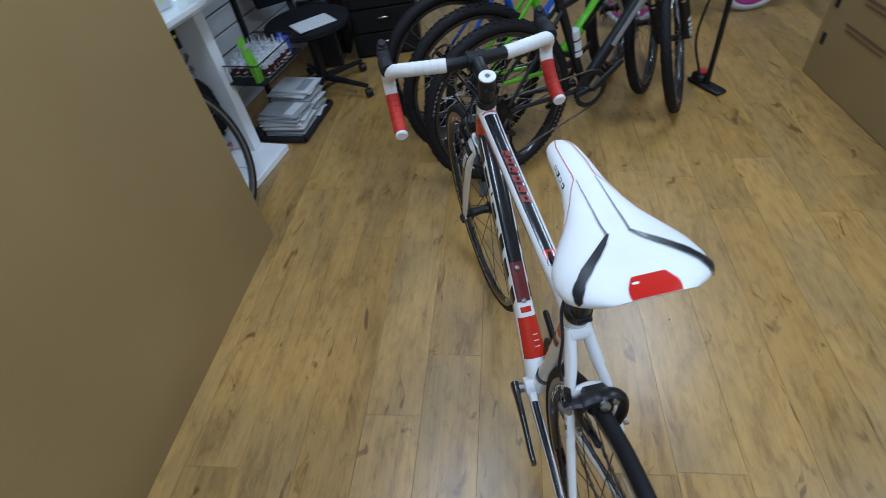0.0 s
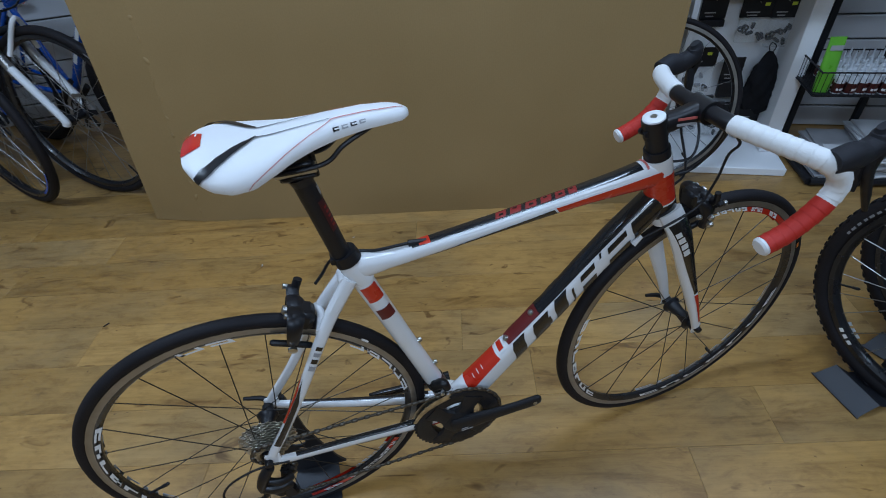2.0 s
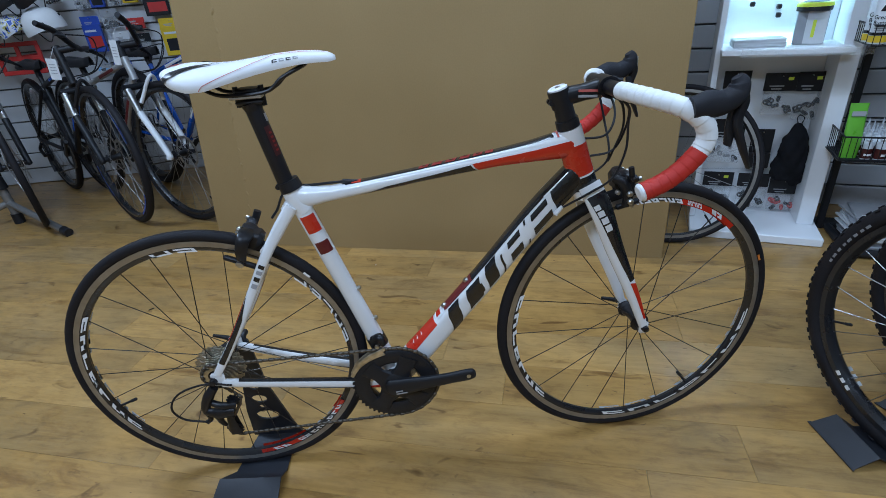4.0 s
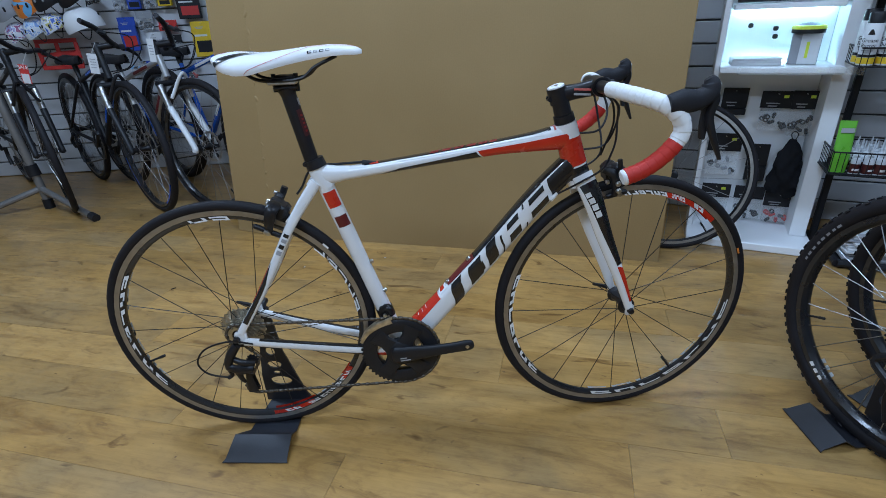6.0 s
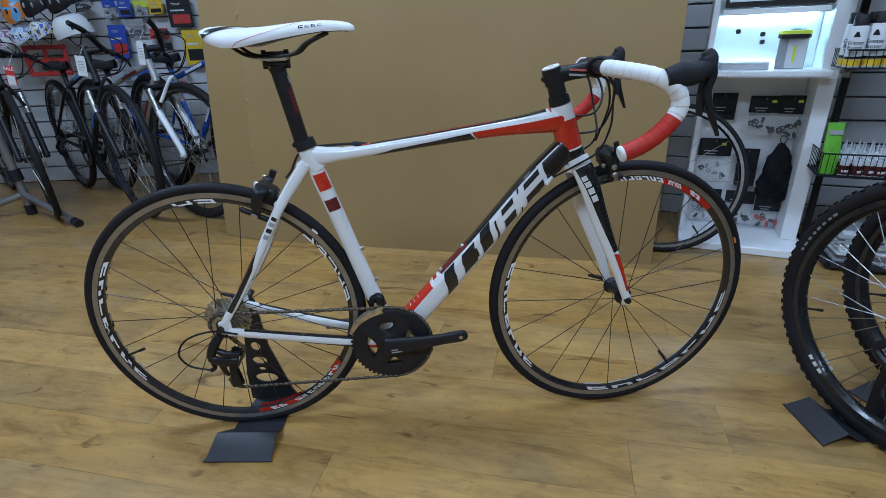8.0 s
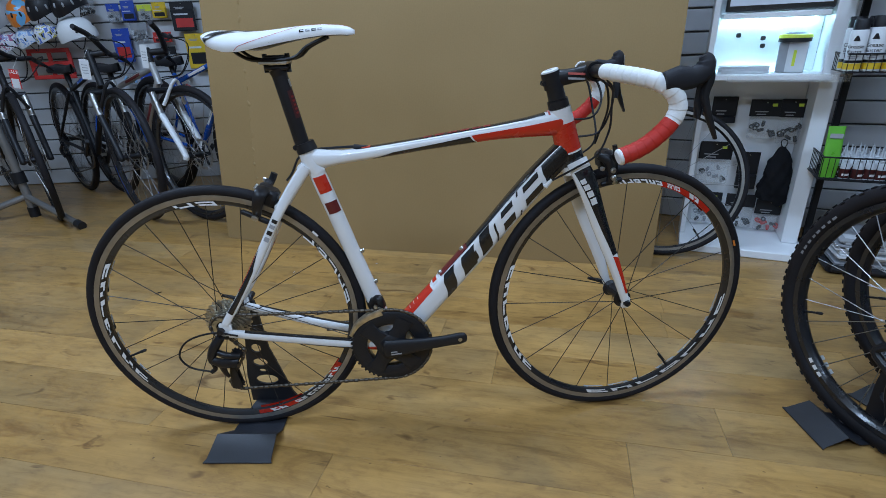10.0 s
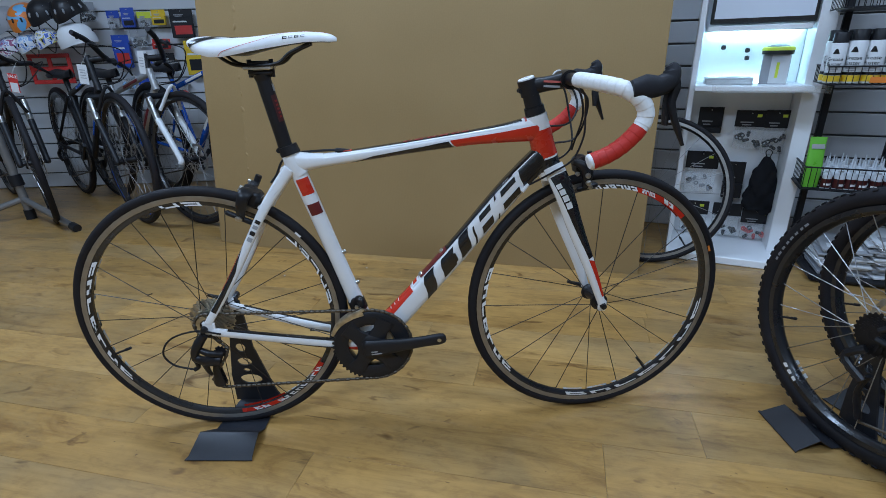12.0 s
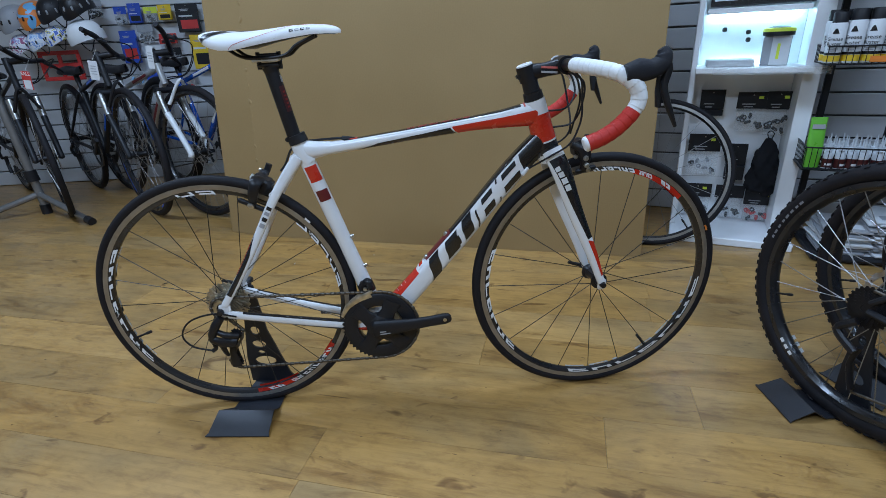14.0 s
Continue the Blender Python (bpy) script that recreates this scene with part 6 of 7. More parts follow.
def hang_pack(m, w, h, head, mat, blister, contents, label, tab=None):
    """A card with a dark header on a peg, over a clear blister with small parts."""
    p = thing("hanging_pack", m, label, "product pack", "packs on display hooks")
    part("header_card", box(w, 0.003, head, (0, 0, -head / 2), 0.0008), mat, p)
    part("peg", rod((0, 0.035, -0.012), (0, -0.012, -0.012), 0.0022, 6), STEEL, p)
    if blister:
        part("pouch", box(w * 0.94, 0.016, h - head, (0, -0.004, -head - (h - head) / 2), 0.005), CLEAR, p)
        for i in range(9):
            px_, pz_ = w * 0.36 * math.sin(i * 2.4 + 31 * w), -head - (h - head) * (0.30 + 0.58 * ((i * 0.37 + 7 * h) % 1))
            turn_ = Matrix.Translation((px_, -0.004, pz_)) @ Matrix.Rotation(i * 1.3 + 9 * h, 4, "Y")
            if i % 3 == 0:
                bm = lathe([(0.0055, -0.006), (0.010, -0.006), (0.010, 0.006), (0.0055, 0.006)], 12, turn_, closed=True)
            else:
                bm = box(0.030 - 0.004 * (i % 3), 0.012, 0.013, (0, 0, 0), 0.003, m=turn_)
                rod(turn_ @ Vector((0.010, -0.007, 0)), turn_ @ Vector((0.010, 0.007, 0)), 0.004, 8, bm)
            part("small_part", bm, contents[0] if i % 4 else CARBON, p)
    else:
        part("body", box(w * 0.97, 0.022, h - head, (0, -0.006, -head - (h - head) / 2), 0.003), mat, p)
        if contents[0] is not mat:
            part("picture", box(w * 0.74, 0.0008, (h - head) * 0.42, (w * 0.05, -0.0176, -head - (h - head) * 0.62), 0.0003), contents[0], p)
            part("text_bar", box(w * 0.60, 0.0008, (h - head) * 0.07, (-w * 0.06, -0.0176, -head - (h - head) * 0.22), 0.0003), PAPER, p)
    for q in range(2):
        part("text_bar", box(w * (0.42 - 0.12 * q), 0.0006, 0.0045, (-w * 0.12, -0.0022, -head * (0.72 + 0.16 * q))), DECAL_GREY, p)
    if tab:
        part("price_spot", box(0.018, 0.0008, 0.012, (w * 0.25, -0.0024, -head * 0.32)), tab, p)
    return p


BK = CD - 0.045
for u, z, w, h, hd, mt, bl, ct, tab, lb in (
    (0.072, 0.636, 0.098, 0.112, 0.085, MATT_BLACK, False, (MATT_BLACK, 1), None, "black boxed action camera accessory"),
    (0.230, 0.625, 0.120, 0.165, 0.070, MATT_BLACK, True, (MATT_BLACK, 1), LIME, "black header card over a clear pouch of camera mounts"),
    (0.330, 0.628, 0.095, 0.185, 0.075, MATT_BLACK, True, (MATT_BLACK, 1), LIME, "black header card over a pouch of dark clips"),
    (0.068, 0.440, 0.135, 0.190, 0.080, MATT_BLACK, True, (GREY_PACK, 1), LIME, "black header card over a clear pouch of small fittings"),
    (0.205, 0.400, 0.082, 0.165, 0.10, MATT_BLACK, False, (MATT_BLACK, 1), None, "narrow black boxed accessory"),
    (0.068, 0.205, 0.120, 0.145, 0.065, MATT_BLACK, True, (GREY_PACK, 1), LIME, "black header card over grey plastic fittings"),
    (0.205, 0.205, 0.120, 0.155, 0.060, MATT_BLACK, True, (CARBON, 1), None, "black header card over a pouch of black screws"),
    (0.325, 0.190, 0.115, 0.145, 0.070, MATT_BLACK, True, (RED_PACK, 1), LIME, "black header card over orange and red plastic discs"),
):
    hang_pack(CAB @ pose(u, BK, z, 0, 0, 2), w, h, hd, mt, bl, ct, lb, tab)
bag = thing("mesh_bag", CAB @ pose(0.318, BK - 0.035, 0.435), "black fabric drawstring bag hanging from a hook", "bag")
bm = Tube([(0, 0, 0.0), (-0.002, 0, -0.014), (0.002, 0, -0.05), (-0.003, 0, -0.10), (0.002, 0, -0.15), (0, 0, -0.20), (0.003, 0, -0.238), (0, 0, -0.246)], [0.010, 0.019, 0.037, 0.050, 0.058, 0.062, 0.050, 0.02], [0.006, 0.009, 0.016, 0.022, 0.027, 0.028, 0.022, 0.01], (1, 0, 0), 2.2).mesh(40)
for v in bm.verts:
    a, d = math.atan2(v.co.y * 2.2, v.co.x), min(1.0, -v.co.z / 0.06)
    f = 1 + d * (0.10 * math.sin(3 * a + 40 * v.co.z) + 0.07 * math.sin(7 * a - 75 * v.co.z) + 0.04 * math.sin(11 * a + 130 * v.co.z))
    v.co.x, v.co.y = v.co.x * f, v.co.y * (2 * f - 1)
part("pouch", bm, FABRIC_BLACK, bag, sharp=80)
part("cord", Tube([(-0.006, 0, -0.002), (-0.012, 0.005, 0.02), (0, 0.02, 0.028), (0.012, 0.005, 0.02), (0.006, 0, -0.002)], 0.002, smooth=5).mesh(6), MATT_BLACK, bag)

# ---- wire rack with sprays and oils ----
rack = thing("wire_rack", CAB @ pose(0.41, -0.17, 0), "black wire shop rack with hanging baskets", "display rack")
for u in (0.06, 0.30):
    part("post", box(0.024, 0.024, 1.9, (u, 0.235, 0.95), 0.003), MATT_BLACK, rack)
part("foot", box(0.36, 0.08, 0.02, (0.18, 0.265, 0.012), 0.004), MATT_BLACK, rack)


def wire_basket(u0, u1, v0, v1, z0, z1):
    """Thick top and bottom wires with thin uprights, one part."""
    bm = bmesh.new()
    for z, r in ((z0, 0.0026), (z1, 0.0032)):
        ring_ = [(u0, v0, z), (u1, v0, z), (u1, v1, z), (u0, v1, z), (u0, v0, z)]
        for a, b in zip(ring_, ring_[1:]):
            rod(a, b, r, 6, bm)
    n = int((u1 - u0) / 0.018)
    for i in range(n + 1):
        u = u0 + (u1 - u0) * i / n
        for v in (v0, v1):
            rod((u, v, z0), (u, v, z1), 0.0013, 4, bm)
        rod((u, v0, z0), (u, v1, z0), 0.0013, 4, bm)
    n = int((v1 - v0) / 0.02)
    for i in range(n + 1):
        v = v0 + (v1 - v0) * i / n
        for u in (u0, u1):
            rod((u, v, z0), (u, v, z1), 0.0013, 4, bm)
    return part("basket", bm, MATT_BLACK, rack)


wire_basket(-0.012, 0.40, -0.02, 0.23, 0.752, 0.812)
wire_basket(-0.005, 0.345, -0.005, 0.23, 0.372, 0.452)
wire_basket(-0.012, 0.40, -0.02, 0.23, 1.0, 1.06)
# The plate at 1.3 is unseen, added to shade the wall behind.
for z in (0.367, 0.998, 1.298):
    part("tray", box(0.36 if z < 0.5 else 0.40, 0.24 if z < 0.5 else 0.26, 0.004, (0.17 if z < 0.5 else 0.21, 0.11 if z < 0.5 else 0.09, z)), MATT_BLACK, rack)
part("price_rail", box(0.30, 0.004, 0.020, (0.26, -0.026, 0.768), 0.001), ORANGE, rack)


def spray_can(m):
    c = thing("spray_can", m, "white spray can with black cap, dark print and yellow foot", "spray can", "spray cans in the rack")
    part("can", lathe([(0.0, 0.0), (0.026, 0.001), (0.0265, 0.004), (0.0265, 0.128), (0.022, 0.136), (0.019, 0.138)], 20, UP), PAPER, c)
    part("cap", lathe([(0.0235, 0.130), (0.0235, 0.164), (0.021, 0.168), (0.0, 0.168)], 20, UP), MATT_BLACK, c)
    part("foot_band", lathe([(0.0268, 0.006), (0.0268, 0.026)], 20, UP), YELLOW, c)
    part("band", lathe([(0.0269, 0.027), (0.0269, 0.036)], 20, UP), BLACK, c)
    for k, (z, w, h) in enumerate(((0.046, 34, 0.004), (0.040, 26, 0.003))):
        t = Tube([(0, 0, 0), (0, 0, 0.14)], 0.0266, side=(0, -1, 0), smooth=4)
        part("text_bar", t.patch([(z / 0.14, -w), ((z + h) / 0.14, -w), ((z + h) / 0.14, w), (z / 0.14, w)], nt=2, na=6), GREY_PACK, c)
    for words, z in (("Grease", 0.080), ("Buster", 0.064)):
        bm = text_mesh(words, 0.0175)
        for v in bm.verts:
            a, r = v.co.x / 0.0268, 0.0268 + v.co.z
            v.co = Vector((r * math.sin(a), -r * math.cos(a), z + v.co.y))
        part("lettering", bm, BLACK, c)
    bm = bmesh.new()
    t = Tube([(0, 0, 0), (0, 0, 0.14)], 0.0268, side=(0, -1, 0), smooth=4)
    t.patch([(0.70, -22), (0.82, -6), (0.82, 6), (0.70, 22)], nt=3, na=4, bm=bm)
    part("emblem", bm, BLACK, c)
    return c


BASE_R = CAB @ pose(0.41, -0.17, 0)
can = spray_can(BASE_R @ pose(0.008, 0.012, 0.7555, 0, 0, -22))
for i in range(1, 15):
    copy_thing(can, BASE_R @ pose(0.008 + 0.0545 * (i // 2), 0.012 + 0.058 * (i % 2), 0.7555, 0, 0, -18 + 12 * math.sin(i * 2.7)))


def oil_bottle(m):
    c = thing("oil_bottle", m, "small milky plastic oil bottle with a nozzle and printed label", "oil bottle", "oil bottles in the rack")
    part("flask", lathe([(0.0, 0.0), (0.0155, 0.001), (0.016, 0.004), (0.016, 0.052), (0.012, 0.060), (0.007, 0.064), (0.0, 0.064)], 16, UP), BOTTLE, c)
    part("nozzle", lathe([(0.0085, 0.062), (0.0085, 0.070), (0.004, 0.074), (0.0014, 0.104), (0.0, 0.1045)], 12, UP), BOTTLE, c)
    part("label_band", lathe([(0.0163, 0.006), (0.0163, 0.040)], 16, UP), MAROON, c)
    t = Tube([(0, 0, 0), (0, 0, 0.05)], 0.0166, side=(0, -1, 0), smooth=2)
    part("text_bar", t.patch([(0.30, -58), (0.46, -58), (0.46, 30), (0.30, 30)], nt=2, na=5), DECAL_WHITE, c)
    return c


oil = oil_bottle(BASE_R @ pose(0.072, 0.018, 0.3695) @ Matrix.Diagonal((1.05, 1.05, 1.0, 1)))
for i in range(1, 30):
    copy_thing(oil, BASE_R @ pose(0.072 + 0.0375 * (i % 6) + 0.003 * math.sin(i * 1.7), 0.018 + 0.040 * (i // 6), 0.3695, 2 * math.sin(i * 2.1), 2 * math.cos(i * 3.1), 30 * math.sin(i)) @ Matrix.Diagonal((1.05, 1.05, 1.0, 1)))
pouch = thing("green_pouch", BASE_R @ pose(0.026, 0.03, 0.3705, -6, 0, 4) @ Matrix.Diagonal((0.86, 0.95, 1.22, 1)), "bright green shiny foil pouch standing in the rack", "pouch")
bm = Tube([(0, 0, 0), (0, -0.004, 0.05), (0, 0, 0.125), (0, 0, 0.155)], [0.030, 0.033, 0.031, 0.032], [0.014, 0.017, 0.008, 0.001], (1, 0, 0), 2.6).mesh(20)
part("foil", bm, GREEN_PACK, pouch)
part("print", box(0.048, 0.001, 0.014, (0, -0.0125, 0.126)), DECAL_GREY, pouch)
pouch = thing("blue_bottle_box", BASE_R @ pose(0.310, 0.06, 0.3695, 0, 0, -4), "blue plastic bottle box in the rack", "bottle box")
part("body", box(0.05, 0.06, 0.075, (0, 0, 0.0375), 0.006), BLUE_PACK, pouch)
part("cap", lathe([(0.012, 0.074), (0.012, 0.092), (0.0, 0.094)], 12, UP), BLUE_PACK, pouch)

# magazines in a low black tray
tray = thing("magazine_tray", CAB @ pose(0.51, -0.20, 0, 0, 0, 4), "low black wire tray on the floor", "tray")
bm = bmesh.new()
ring_ = [(0, 0, 0.02), (0.36, 0, 0.02), (0.36, 0.235, 0.02), (0, 0.235, 0.02), (0, 0, 0.02)]
for a, b in zip(ring_, ring_[1:]):
    rod(a, b, 0.016, 8, bm)
box(0.36, 0.235, 0.006, (0.18, 0.117, 0.012), bm=bm)
part("rim", bm, MATT_BLACK, tray)
COVERS = [PAPER, DECAL_GREY, PAPER, PAPER, DECAL_GREY, PAPER, GREY_PACK, PAPER]
cols = {}
for s, (u, v, n) in enumerate(((0.10, 0.118, 13), (0.255, 0.12, 18))):
    for i in range(n):
        mt = COVERS[(i * 3 + s * 2) % 8]
        q = CAB @ pose(0.51, -0.20, 0, 0, 0, 4) @ pose(u + 0.010 * math.sin(i * 2.3 + s), v + 0.012 * math.cos(i * 1.7), 0.0205 + 0.0088 * i, 0, 0, 14 * math.sin(i * 3.1 + s))
        if mt.name not in cols:
            mag = thing("magazine", q, "thin glossy shop magazine lying in a pile", "magazine", "magazines in the tray")
            part("cover", box(0.15, 0.21, 0.0075, (0, 0, 0.0038), 0.001), [mt], mag)
            part("print", box(0.11, 0.05, 0.0006, (0, -0.05, 0.0079)), GREY_PACK if mt is PAPER else PAPER, mag)
            cols[mt.name] = mag
        else:
            copy_thing(cols[mt.name], q)

# ---- office corner ----
ch = thing("office_chair", pose(2.68, 0.54, 0, 0, 0, 20) @ Matrix.Diagonal((0.95, 0.95, 0.86, 1)), "black swivel office chair with a five-star base", "office chair")
for i in range(5):
    a = 2 * math.pi * i / 5
    e = Vector((0.31 * math.cos(a), 0.31 * math.sin(a), 0.075))
    leg = part("base_arm", Tube([(0.03 * math.cos(a), 0.03 * math.sin(a), 0.11), e], [0.024, 0.016], [0.02, 0.012], smooth=3).mesh(8), MATT_BLACK, ch)
    part("castor", lathe([(0.0, -0.02), (0.028, -0.018), (0.028, 0.018), (0.0, 0.02)], 14, Matrix.Translation((e.x, e.y, 0.029))), MATT_BLACK, leg)
part("gas_column", Tube([(0, 0, 0.09), (0, 0, 0.44)], 0.026, smooth=1).mesh(14), CARBON, ch)
part("seat", lathe([(0.0, 0.43), (0.20, 0.44), (0.245, 0.465), (0.245, 0.49), (0.21, 0.505), (0.0, 0.50)], 28, UP), FABRIC_BLACK, ch)
part("backrest", Tube([(0.25, 0, 0.55), (0.29, 0, 0.75), (0.28, 0, 1.0)], [0.20, 0.23, 0.19], [0.03, 0.035, 0.025], (0, 1, 0), 3.0).mesh(18), FABRIC_BLACK, ch)
part("back_bar", Tube([(0.05, 0, 0.45), (0.24, 0, 0.46), (0.29, 0, 0.65)], 0.018, smooth=5).mesh(8), MATT_BLACK, ch)
sh = thing("paper_sheet", pose(2.57, 0.50, 0.4365, 0, 0, 25), "white sheets of paper lying on the office chair", "paper")
part("sheet", box(0.15, 0.21, 0.004, (0, 0, 0.002)), PAPER, sh)
desk = thing("desk", pose(3.05, -0.15, 0, 0, 0, -8), "black wood-grain office desk", "desk")
part("desk_top", box(0.45, 0.54, 0.03, (0.25, 0.29, 0.735), 0.004), DARK_WOOD, desk)
part("end_panel", box(0.42, 0.025, 0.718, (0.25, 0.54, 0.359), 0.002), DARK_WOOD, desk)
part("back_board", box(0.025, 0.50, 0.5, (0.455, 0.27, 0.468), 0.002), DARK_WOOD, desk)
dr = thing("drawer_unit", pose(2.98, -0.10, 0, 0, 0, -8), "black drawer unit with metal handles under the desk", "drawer unit")
part("carcass", box(0.40, 0.42, 0.60, (0.21, 0.22, 0.30), 0.004), DARK_WOOD, dr)
for i in range(4):
    d = part("drawer_front", box(0.016, 0.39, 0.135, (0.002, 0.22, 0.085 + 0.145 * i), 0.003), DARK_WOOD, dr)
    part("handle", box(0.012, 0.06, 0.012, (-0.012, 0.22, 0.10 + 0.145 * i), 0.004), STEEL, d)
pc = thing("computer_tower", pose(2.98, 0.42, 0, 0, 0, -8), "black computer tower with a small blue light", "computer")
part("case", box(0.24, 0.19, 0.42, (0.13, 0.10, 0.21), 0.006), BLACK, pc)
part("front_bezel", box(0.012, 0.17, 0.40, (0.005, 0.10, 0.21), 0.004), MATT_BLACK, pc)
part("led", lathe([(0.0, -0.002), (0.006, -0.002), (0.006, 0.002)], 10, Matrix.Translation((-0.003, 0.10, 0.27)) @ Matrix.Rotation(radians(90), 4, "Z")), LED_BLUE, pc)

# floor pump by the aisle
pump = thing("floor_pump", pose(1.884, -1.394, 0, 0, 0, 12), "slim black track pump with a wide foot plate and red gauge", "floor pump")
bm = box(0.21, 0.065, 0.022, (0, 0, 0.011), 0.008)
box(0.075, 0.075, 0.05, (0.05, -0.005, 0.036), 0.012, bm=bm)
part("foot_plate", bm, MATT_BLACK, pump)
part("gauge", lathe([(0.0, 0.0), (0.028, 0.0), (0.028, 0.008), (0.0, 0.010)], 20, Matrix.Translation((0.05, -0.005, 0.060)) @ UP), RED_PACK, pump)
part("barrel", Tube([(0, 0, 0.02), (0, 0, 0.50)], 0.013, smooth=2).mesh(14), CARBON, pump)
part("collar", Tube([(0, 0, 0.49), (0, 0, 0.53)], 0.021, smooth=1).mesh(14), MATT_BLACK, pump)
part("rod", Tube([(0, 0, 0.52), (0, 0, 0.60)], 0.006, smooth=1).mesh(10), STEEL, pump)
part("pump_handle", Tube([(0, -0.12, 0.61), (0, 0, 0.615), (0, 0.12, 0.61)], 0.016, smooth=4).mesh(10), MATT_BLACK, pump)
part("hose", Tube([(0.03, 0.02, 0.04), (0.09, 0.05, 0.25), (0.05, 0.03, 0.52), (0.0, 0.03, 0.56)], 0.006, smooth=6).mesh(8), MATT_BLACK, pump)


# ---- goods on the slatwall ----
def helmet(m, shell, accent, label, vents=5):
    h = thing("helmet", m, label, "bicycle helmet", "helmets on the slatwall")
    bm = bmesh.new()
    rows = []
    for i in range(11):
        a = radians(90 * i / 10)
        rows.append([bm.verts.new((0.135 * math.cos(b) * math.cos(a) ** 0.8, 0.105 * math.sin(b) * math.cos(a) ** 0.8, 0.125 * math.sin(a) - (0.02 * math.cos(2 * b) if i == 0 else 0))) for b in (2 * math.pi * j / 24 for j in range(24))])
    for p, q in zip(rows, rows[1:]):
        for j in range(24):
            bm.faces.new((p[j], p[(j + 1) % 24], q[(j + 1) % 24], q[j]))
    bm.faces.new(rows[0])
    part("shell", bm, shell, h, sharp=60)
    for i in range(vents):
        b = radians(-80 + 160 * i / max(vents - 1, 1))
        for z, s in ((0.055, 0.9), (0.090, 0.6)):
            c = Vector((0.118 * math.sin(b) * (1.03 if z < 0.06 else 0.70), -0.092 * math.cos(b) * (1.02 if z < 0.06 else 0.70), z))
            part("vent", box(0.020 * s if vents == 3 else 0.013, 0.020, 0.016 if vents == 3 else 0.034 * s, (0, 0, 0), 0.005, m=Matrix.Translation(c) @ Matrix.Rotation(b, 4, "Z") @ Matrix.Rotation(radians(-28), 4, "X")), accent, h)
    part("strap", Tube([(-0.06, -0.05, 0.0), (-0.02, -0.06, -0.07), (0.04, -0.05, 0.0)], 0.004, smooth=5).mesh(6), MATT_BLACK, h)
    part("hook", rod((0, 0.0, 0.02), (0, 0.22, 0.02), 0.004, 6), STEEL, h)
    return h


HY = WALL_N_Y - 0.25
for hx, hz, tilt, sh, ac, lb, nv in (
    (-1.400, 0.923, 8, HELMET_WHITE, MATT_BLACK, "plain white skate-style bicycle helmet", 3),
    (-1.566, 0.920, -4, SHELL_BLUE, MATT_BLACK, "white child helmet with blue and yellow pattern", 5),
    (-1.674, 0.902, 4, SHELL_CYAN, MATT_BLACK, "white child helmet with pale blue pattern", 5),
    (-1.783, 0.880, 0, SHELL_RED, MATT_BLACK, "white child helmet with red pattern", 5),
    (-1.651, 1.030, 8, SHELL_ORANGE, MATT_BLACK, "orange and blue bicycle helmet with large vents", 6),
    (-1.533, 1.055, -6, MATT_BLACK, GREY_PACK, "black bicycle helmet with grey vents", 6),
    (-1.400, 1.070, 2, CARBON, GREY_PACK, "dark grey bicycle helmet with vents", 6),
    (-1.770, 1.015, 2, GREY_PACK, MATT_BLACK, "grey bicycle helmet with vents", 6),
):
    small = nv == 5
    helmet(LEFT @ pose(hx, HY, hz, 24, 0, 0) @ pose(0, 0, 0, 0, 0, tilt + (58 if small else 66 if nv == 6 else 24)) @ Matrix.Diagonal((0.54, 0.50, 0.66, 1) if small else (0.76, 0.74, 0.84, 1)), sh, ac, lb, nv)
PX = WALL_N_Y - 0.05
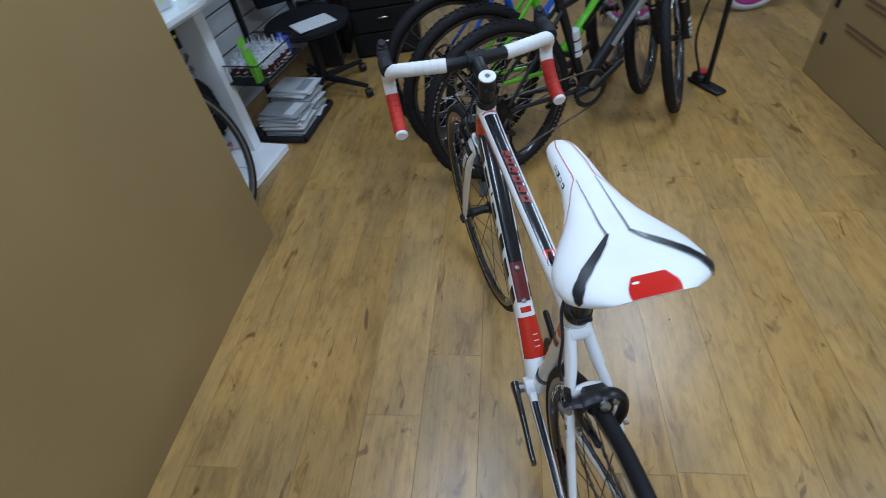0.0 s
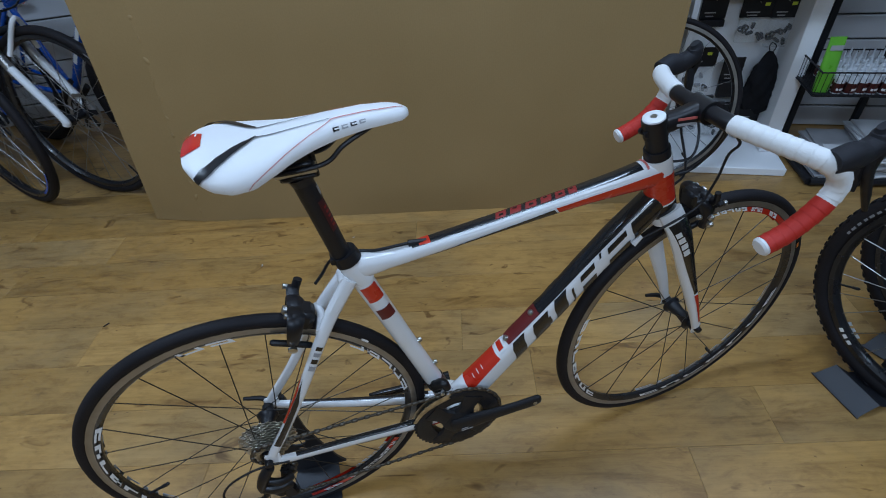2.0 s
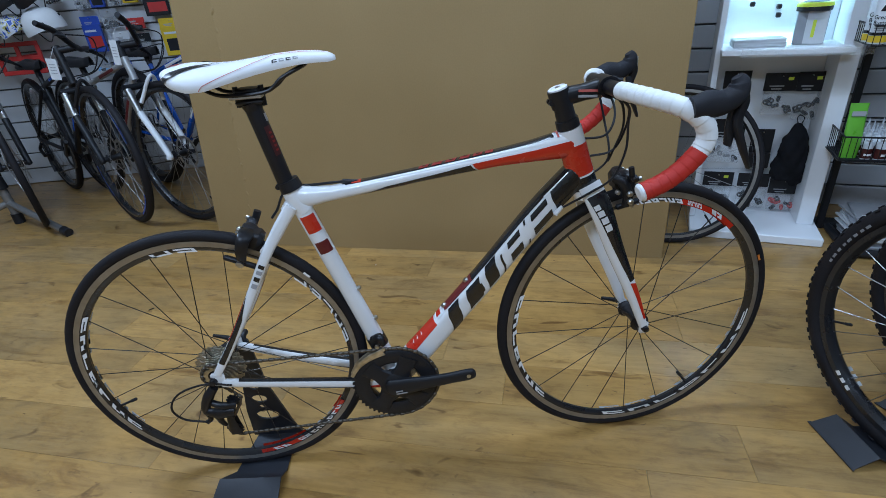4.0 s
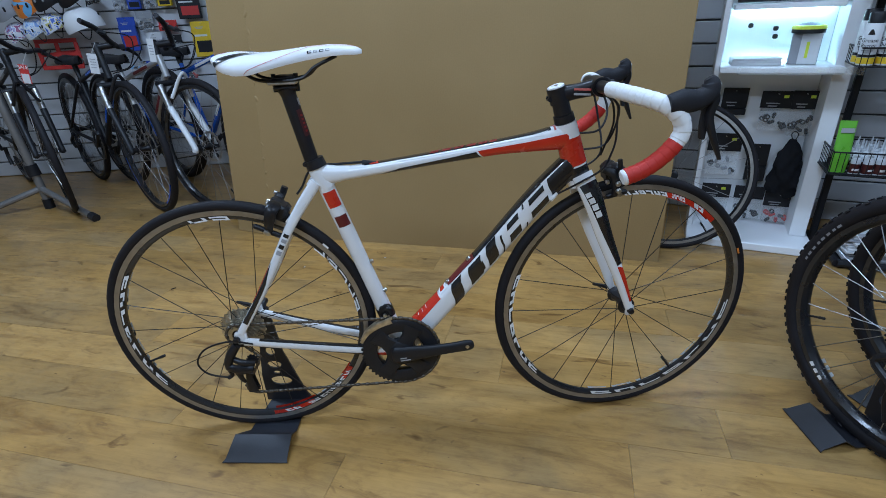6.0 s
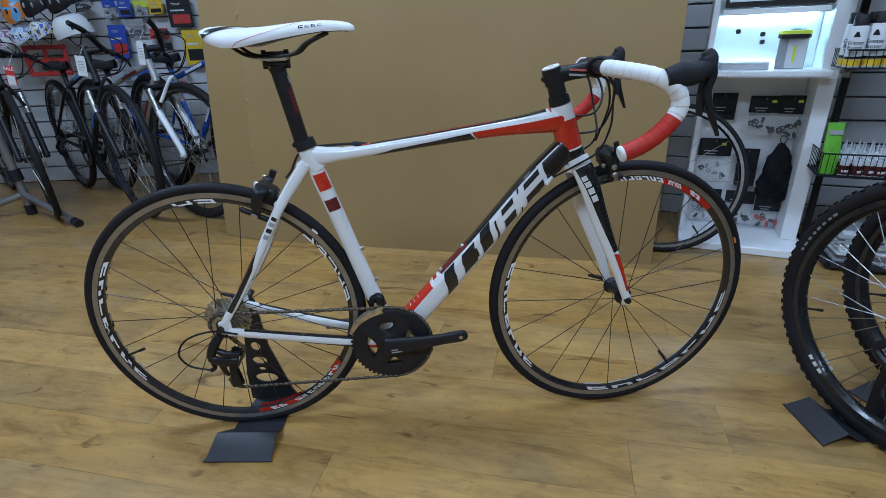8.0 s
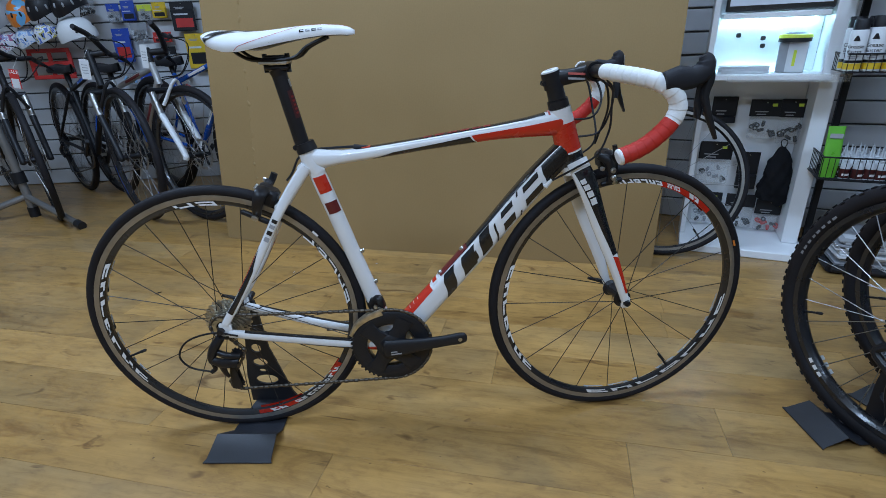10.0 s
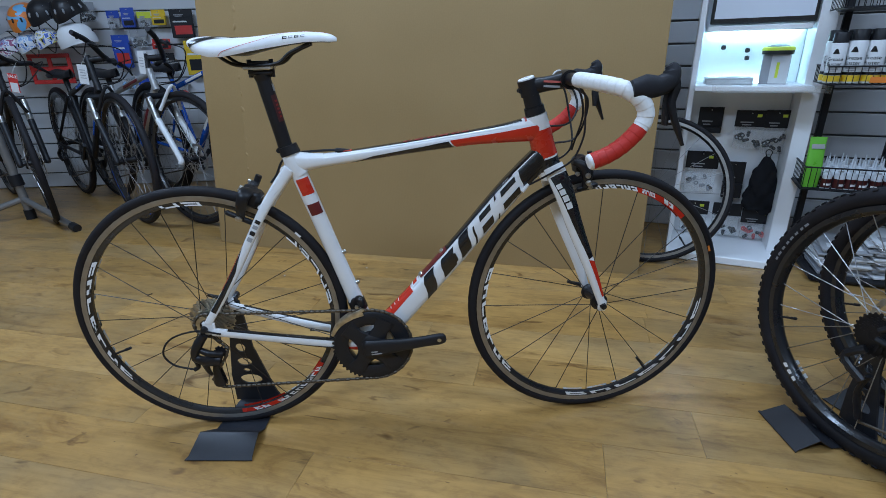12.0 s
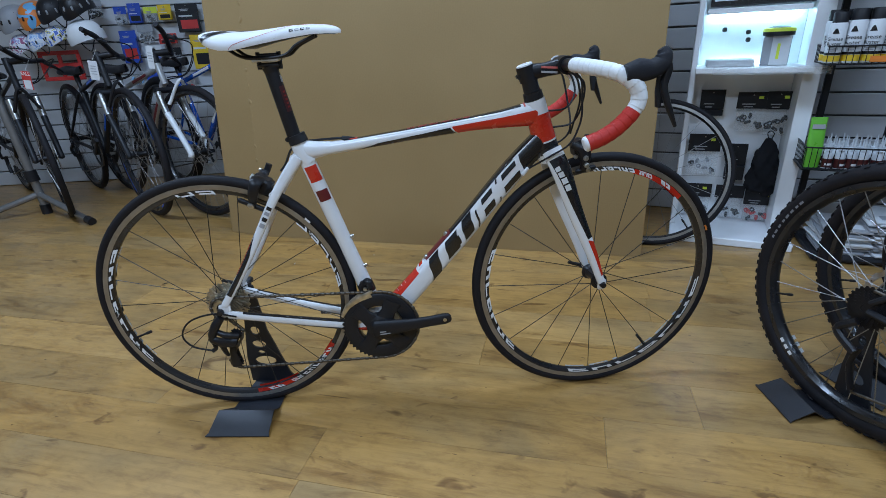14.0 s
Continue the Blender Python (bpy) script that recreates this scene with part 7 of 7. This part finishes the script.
for x, z, w, h, mt, bl, ct, lb in (
    (-1.267, 0.962, 0.105, 0.193, BLUE_PACK, False, RED_PACK, "blue and red boxed accessory on a hook"),
    (-1.275, 1.100, 0.077, 0.106, BLUE_PACK, True, GREY_PACK, "blue card blister pack on a hook"),
    (-1.185, 1.115, 0.078, 0.113, BLUE_PACK, False, MATT_BLACK, "dark blue boxed accessory on a hook"),
    (-1.150, 0.991, 0.098, 0.105, GREY_PACK, True, MATT_BLACK, "grey card blister pack on a hook"),
    (-1.000, 1.100, 0.085, 0.088, YELLOW, False, MATT_BLACK, "small bright yellow card pack on a hook"),
    (-1.018, 0.934, 0.113, 0.060, RED_PACK, False, MATT_BLACK, "small red boxed accessory on a hook"),
    (-0.820, 0.919, 0.128, 0.204, YELLOW, False, MATT_BLACK, "bright yellow card pack on a hook"),
    (-1.120, 0.870, 0.090, 0.110, PAPER, True, BLUE_PACK, "pale card pouch with blue parts on a hook"),
    (-1.165, 0.705, 0.100, 0.125, BLUE_PACK, True, GREY_PACK, "blue card pouch on a hook"),
    (-0.865, 1.100, 0.138, 0.165, MATT_BLACK, False, RED_PACK, "black boxed accessory on a hook"),
    (-1.090, 1.090, 0.085, 0.090, LIME, True, GREY_PACK, "lime yellow card blister pack on a hook"),
    (-1.275, 0.744, 0.085, 0.110, GREY_PACK, True, CYAN, "clear pouch with grey card on a hook"),
    (-0.709, 1.053, 0.073, 0.159, PAPER, True, GREY_PACK, "white card blister pack on a hook"),
    (-0.735, 0.860, 0.070, 0.150, MATT_BLACK, True, YELLOW, "black card blister pack on a hook"),
    (-1.000, 0.850, 0.090, 0.120, MATT_BLACK, True, GREY_PACK, "black card pouch with grey parts on a hook"),
    (-0.950, 0.700, 0.090, 0.120, GREY_PACK, True, RED_PACK, "grey card pouch with red parts on a hook"),
    (-1.420, 1.150, 0.090, 0.110, GREY_PACK, True, MATT_BLACK, "grey card pouch with dark parts on a hook"),
):
    hang_pack(LEFT @ pose(x, PX, z, 0, 0, 3 * math.sin(x * 20)), w, h, min(0.045, h * 0.4), mt, bl, (ct, 1), lb)
sign = thing("shelf_sign", LEFT @ pose(-1.66, WALL_N_Y - 0.16, 0.776), "red metal accessory bracket with cut-out bars", "bracket")
for z in (-0.075, 0.0, 0.075):
    part("bar", box(0.25, 0.012, 0.024, (0, 0, z), 0.003), RED_PACK, sign)
for x in (-0.115, 0.0, 0.115):
    part("upright", box(0.022, 0.012, 0.126, (x, 0.001, 0), 0.002), RED_PACK, sign)
part("mount", box(0.05, 0.16, 0.03, (0, 0.084, 0.0), 0.003), RED_PACK, sign)

# crumbs on the floor
for cx, cy, cl, ct, mt, lb in ((-0.664, 0.841, 0.022, 35, MATT_BLACK, "thin dark sliver lying on the floor"), (-0.121, 0.974, 0.012, 70, PAPER, "small white paper crumb on the floor"), (0.25, 1.02, 0.009, 10, PAPER, "small white paper crumb on the floor"), (0.62, -0.52, 0.010, 120, MATT_BLACK, "small dark crumb on the planks")):
    cr_ = thing("floor_crumb", pose(cx, cy, 0.0005, 0, 0, ct), lb, "litter", "crumbs on the floor")
    part("scrap", box(cl, cl * 0.22, 0.0025, (0, 0, 0.0013), 0.0006), mt, cr_)


# ---- floor planks, one by one ----
floor_ob = bpy.data.objects["floor"]
PW, PL = 0.1725, 1.27
plank = part("plank", box(PL - 0.0006, PW - 0.0006, 0.010, (0, 0, -0.005), 0.0003), FLOOR_WOOD, floor_ob)
fm = Matrix.Translation((1.2145, -0.1525, 0)) @ Matrix.Rotation(radians(FLOOR_TURN), 4, "Z")
rng = random.Random(4)
laid = []
for r in range(-22, 20):
    off = {0: 0.0, 1: -0.61, 2: 0.45, -1: -0.245}.get(r, rng.uniform(0, PL))
    for c in range(-5, 4):
        p = fm @ Vector((off + PL * (c + 0.5), PW * (r + 0.0), 0))
        if -3.9 < p.x < 4.6 and -3.0 < p.y < 3.1:
            laid.append(fm @ Matrix.Translation((off + PL * (c + 0.5), PW * r, 0)) @ Matrix.Rotation(math.pi if rng.random() < 0.5 else 0, 4, "Z"))
plank.matrix_basis = laid[0]
for q in laid[1:]:
    again(plank, q, floor_ob)
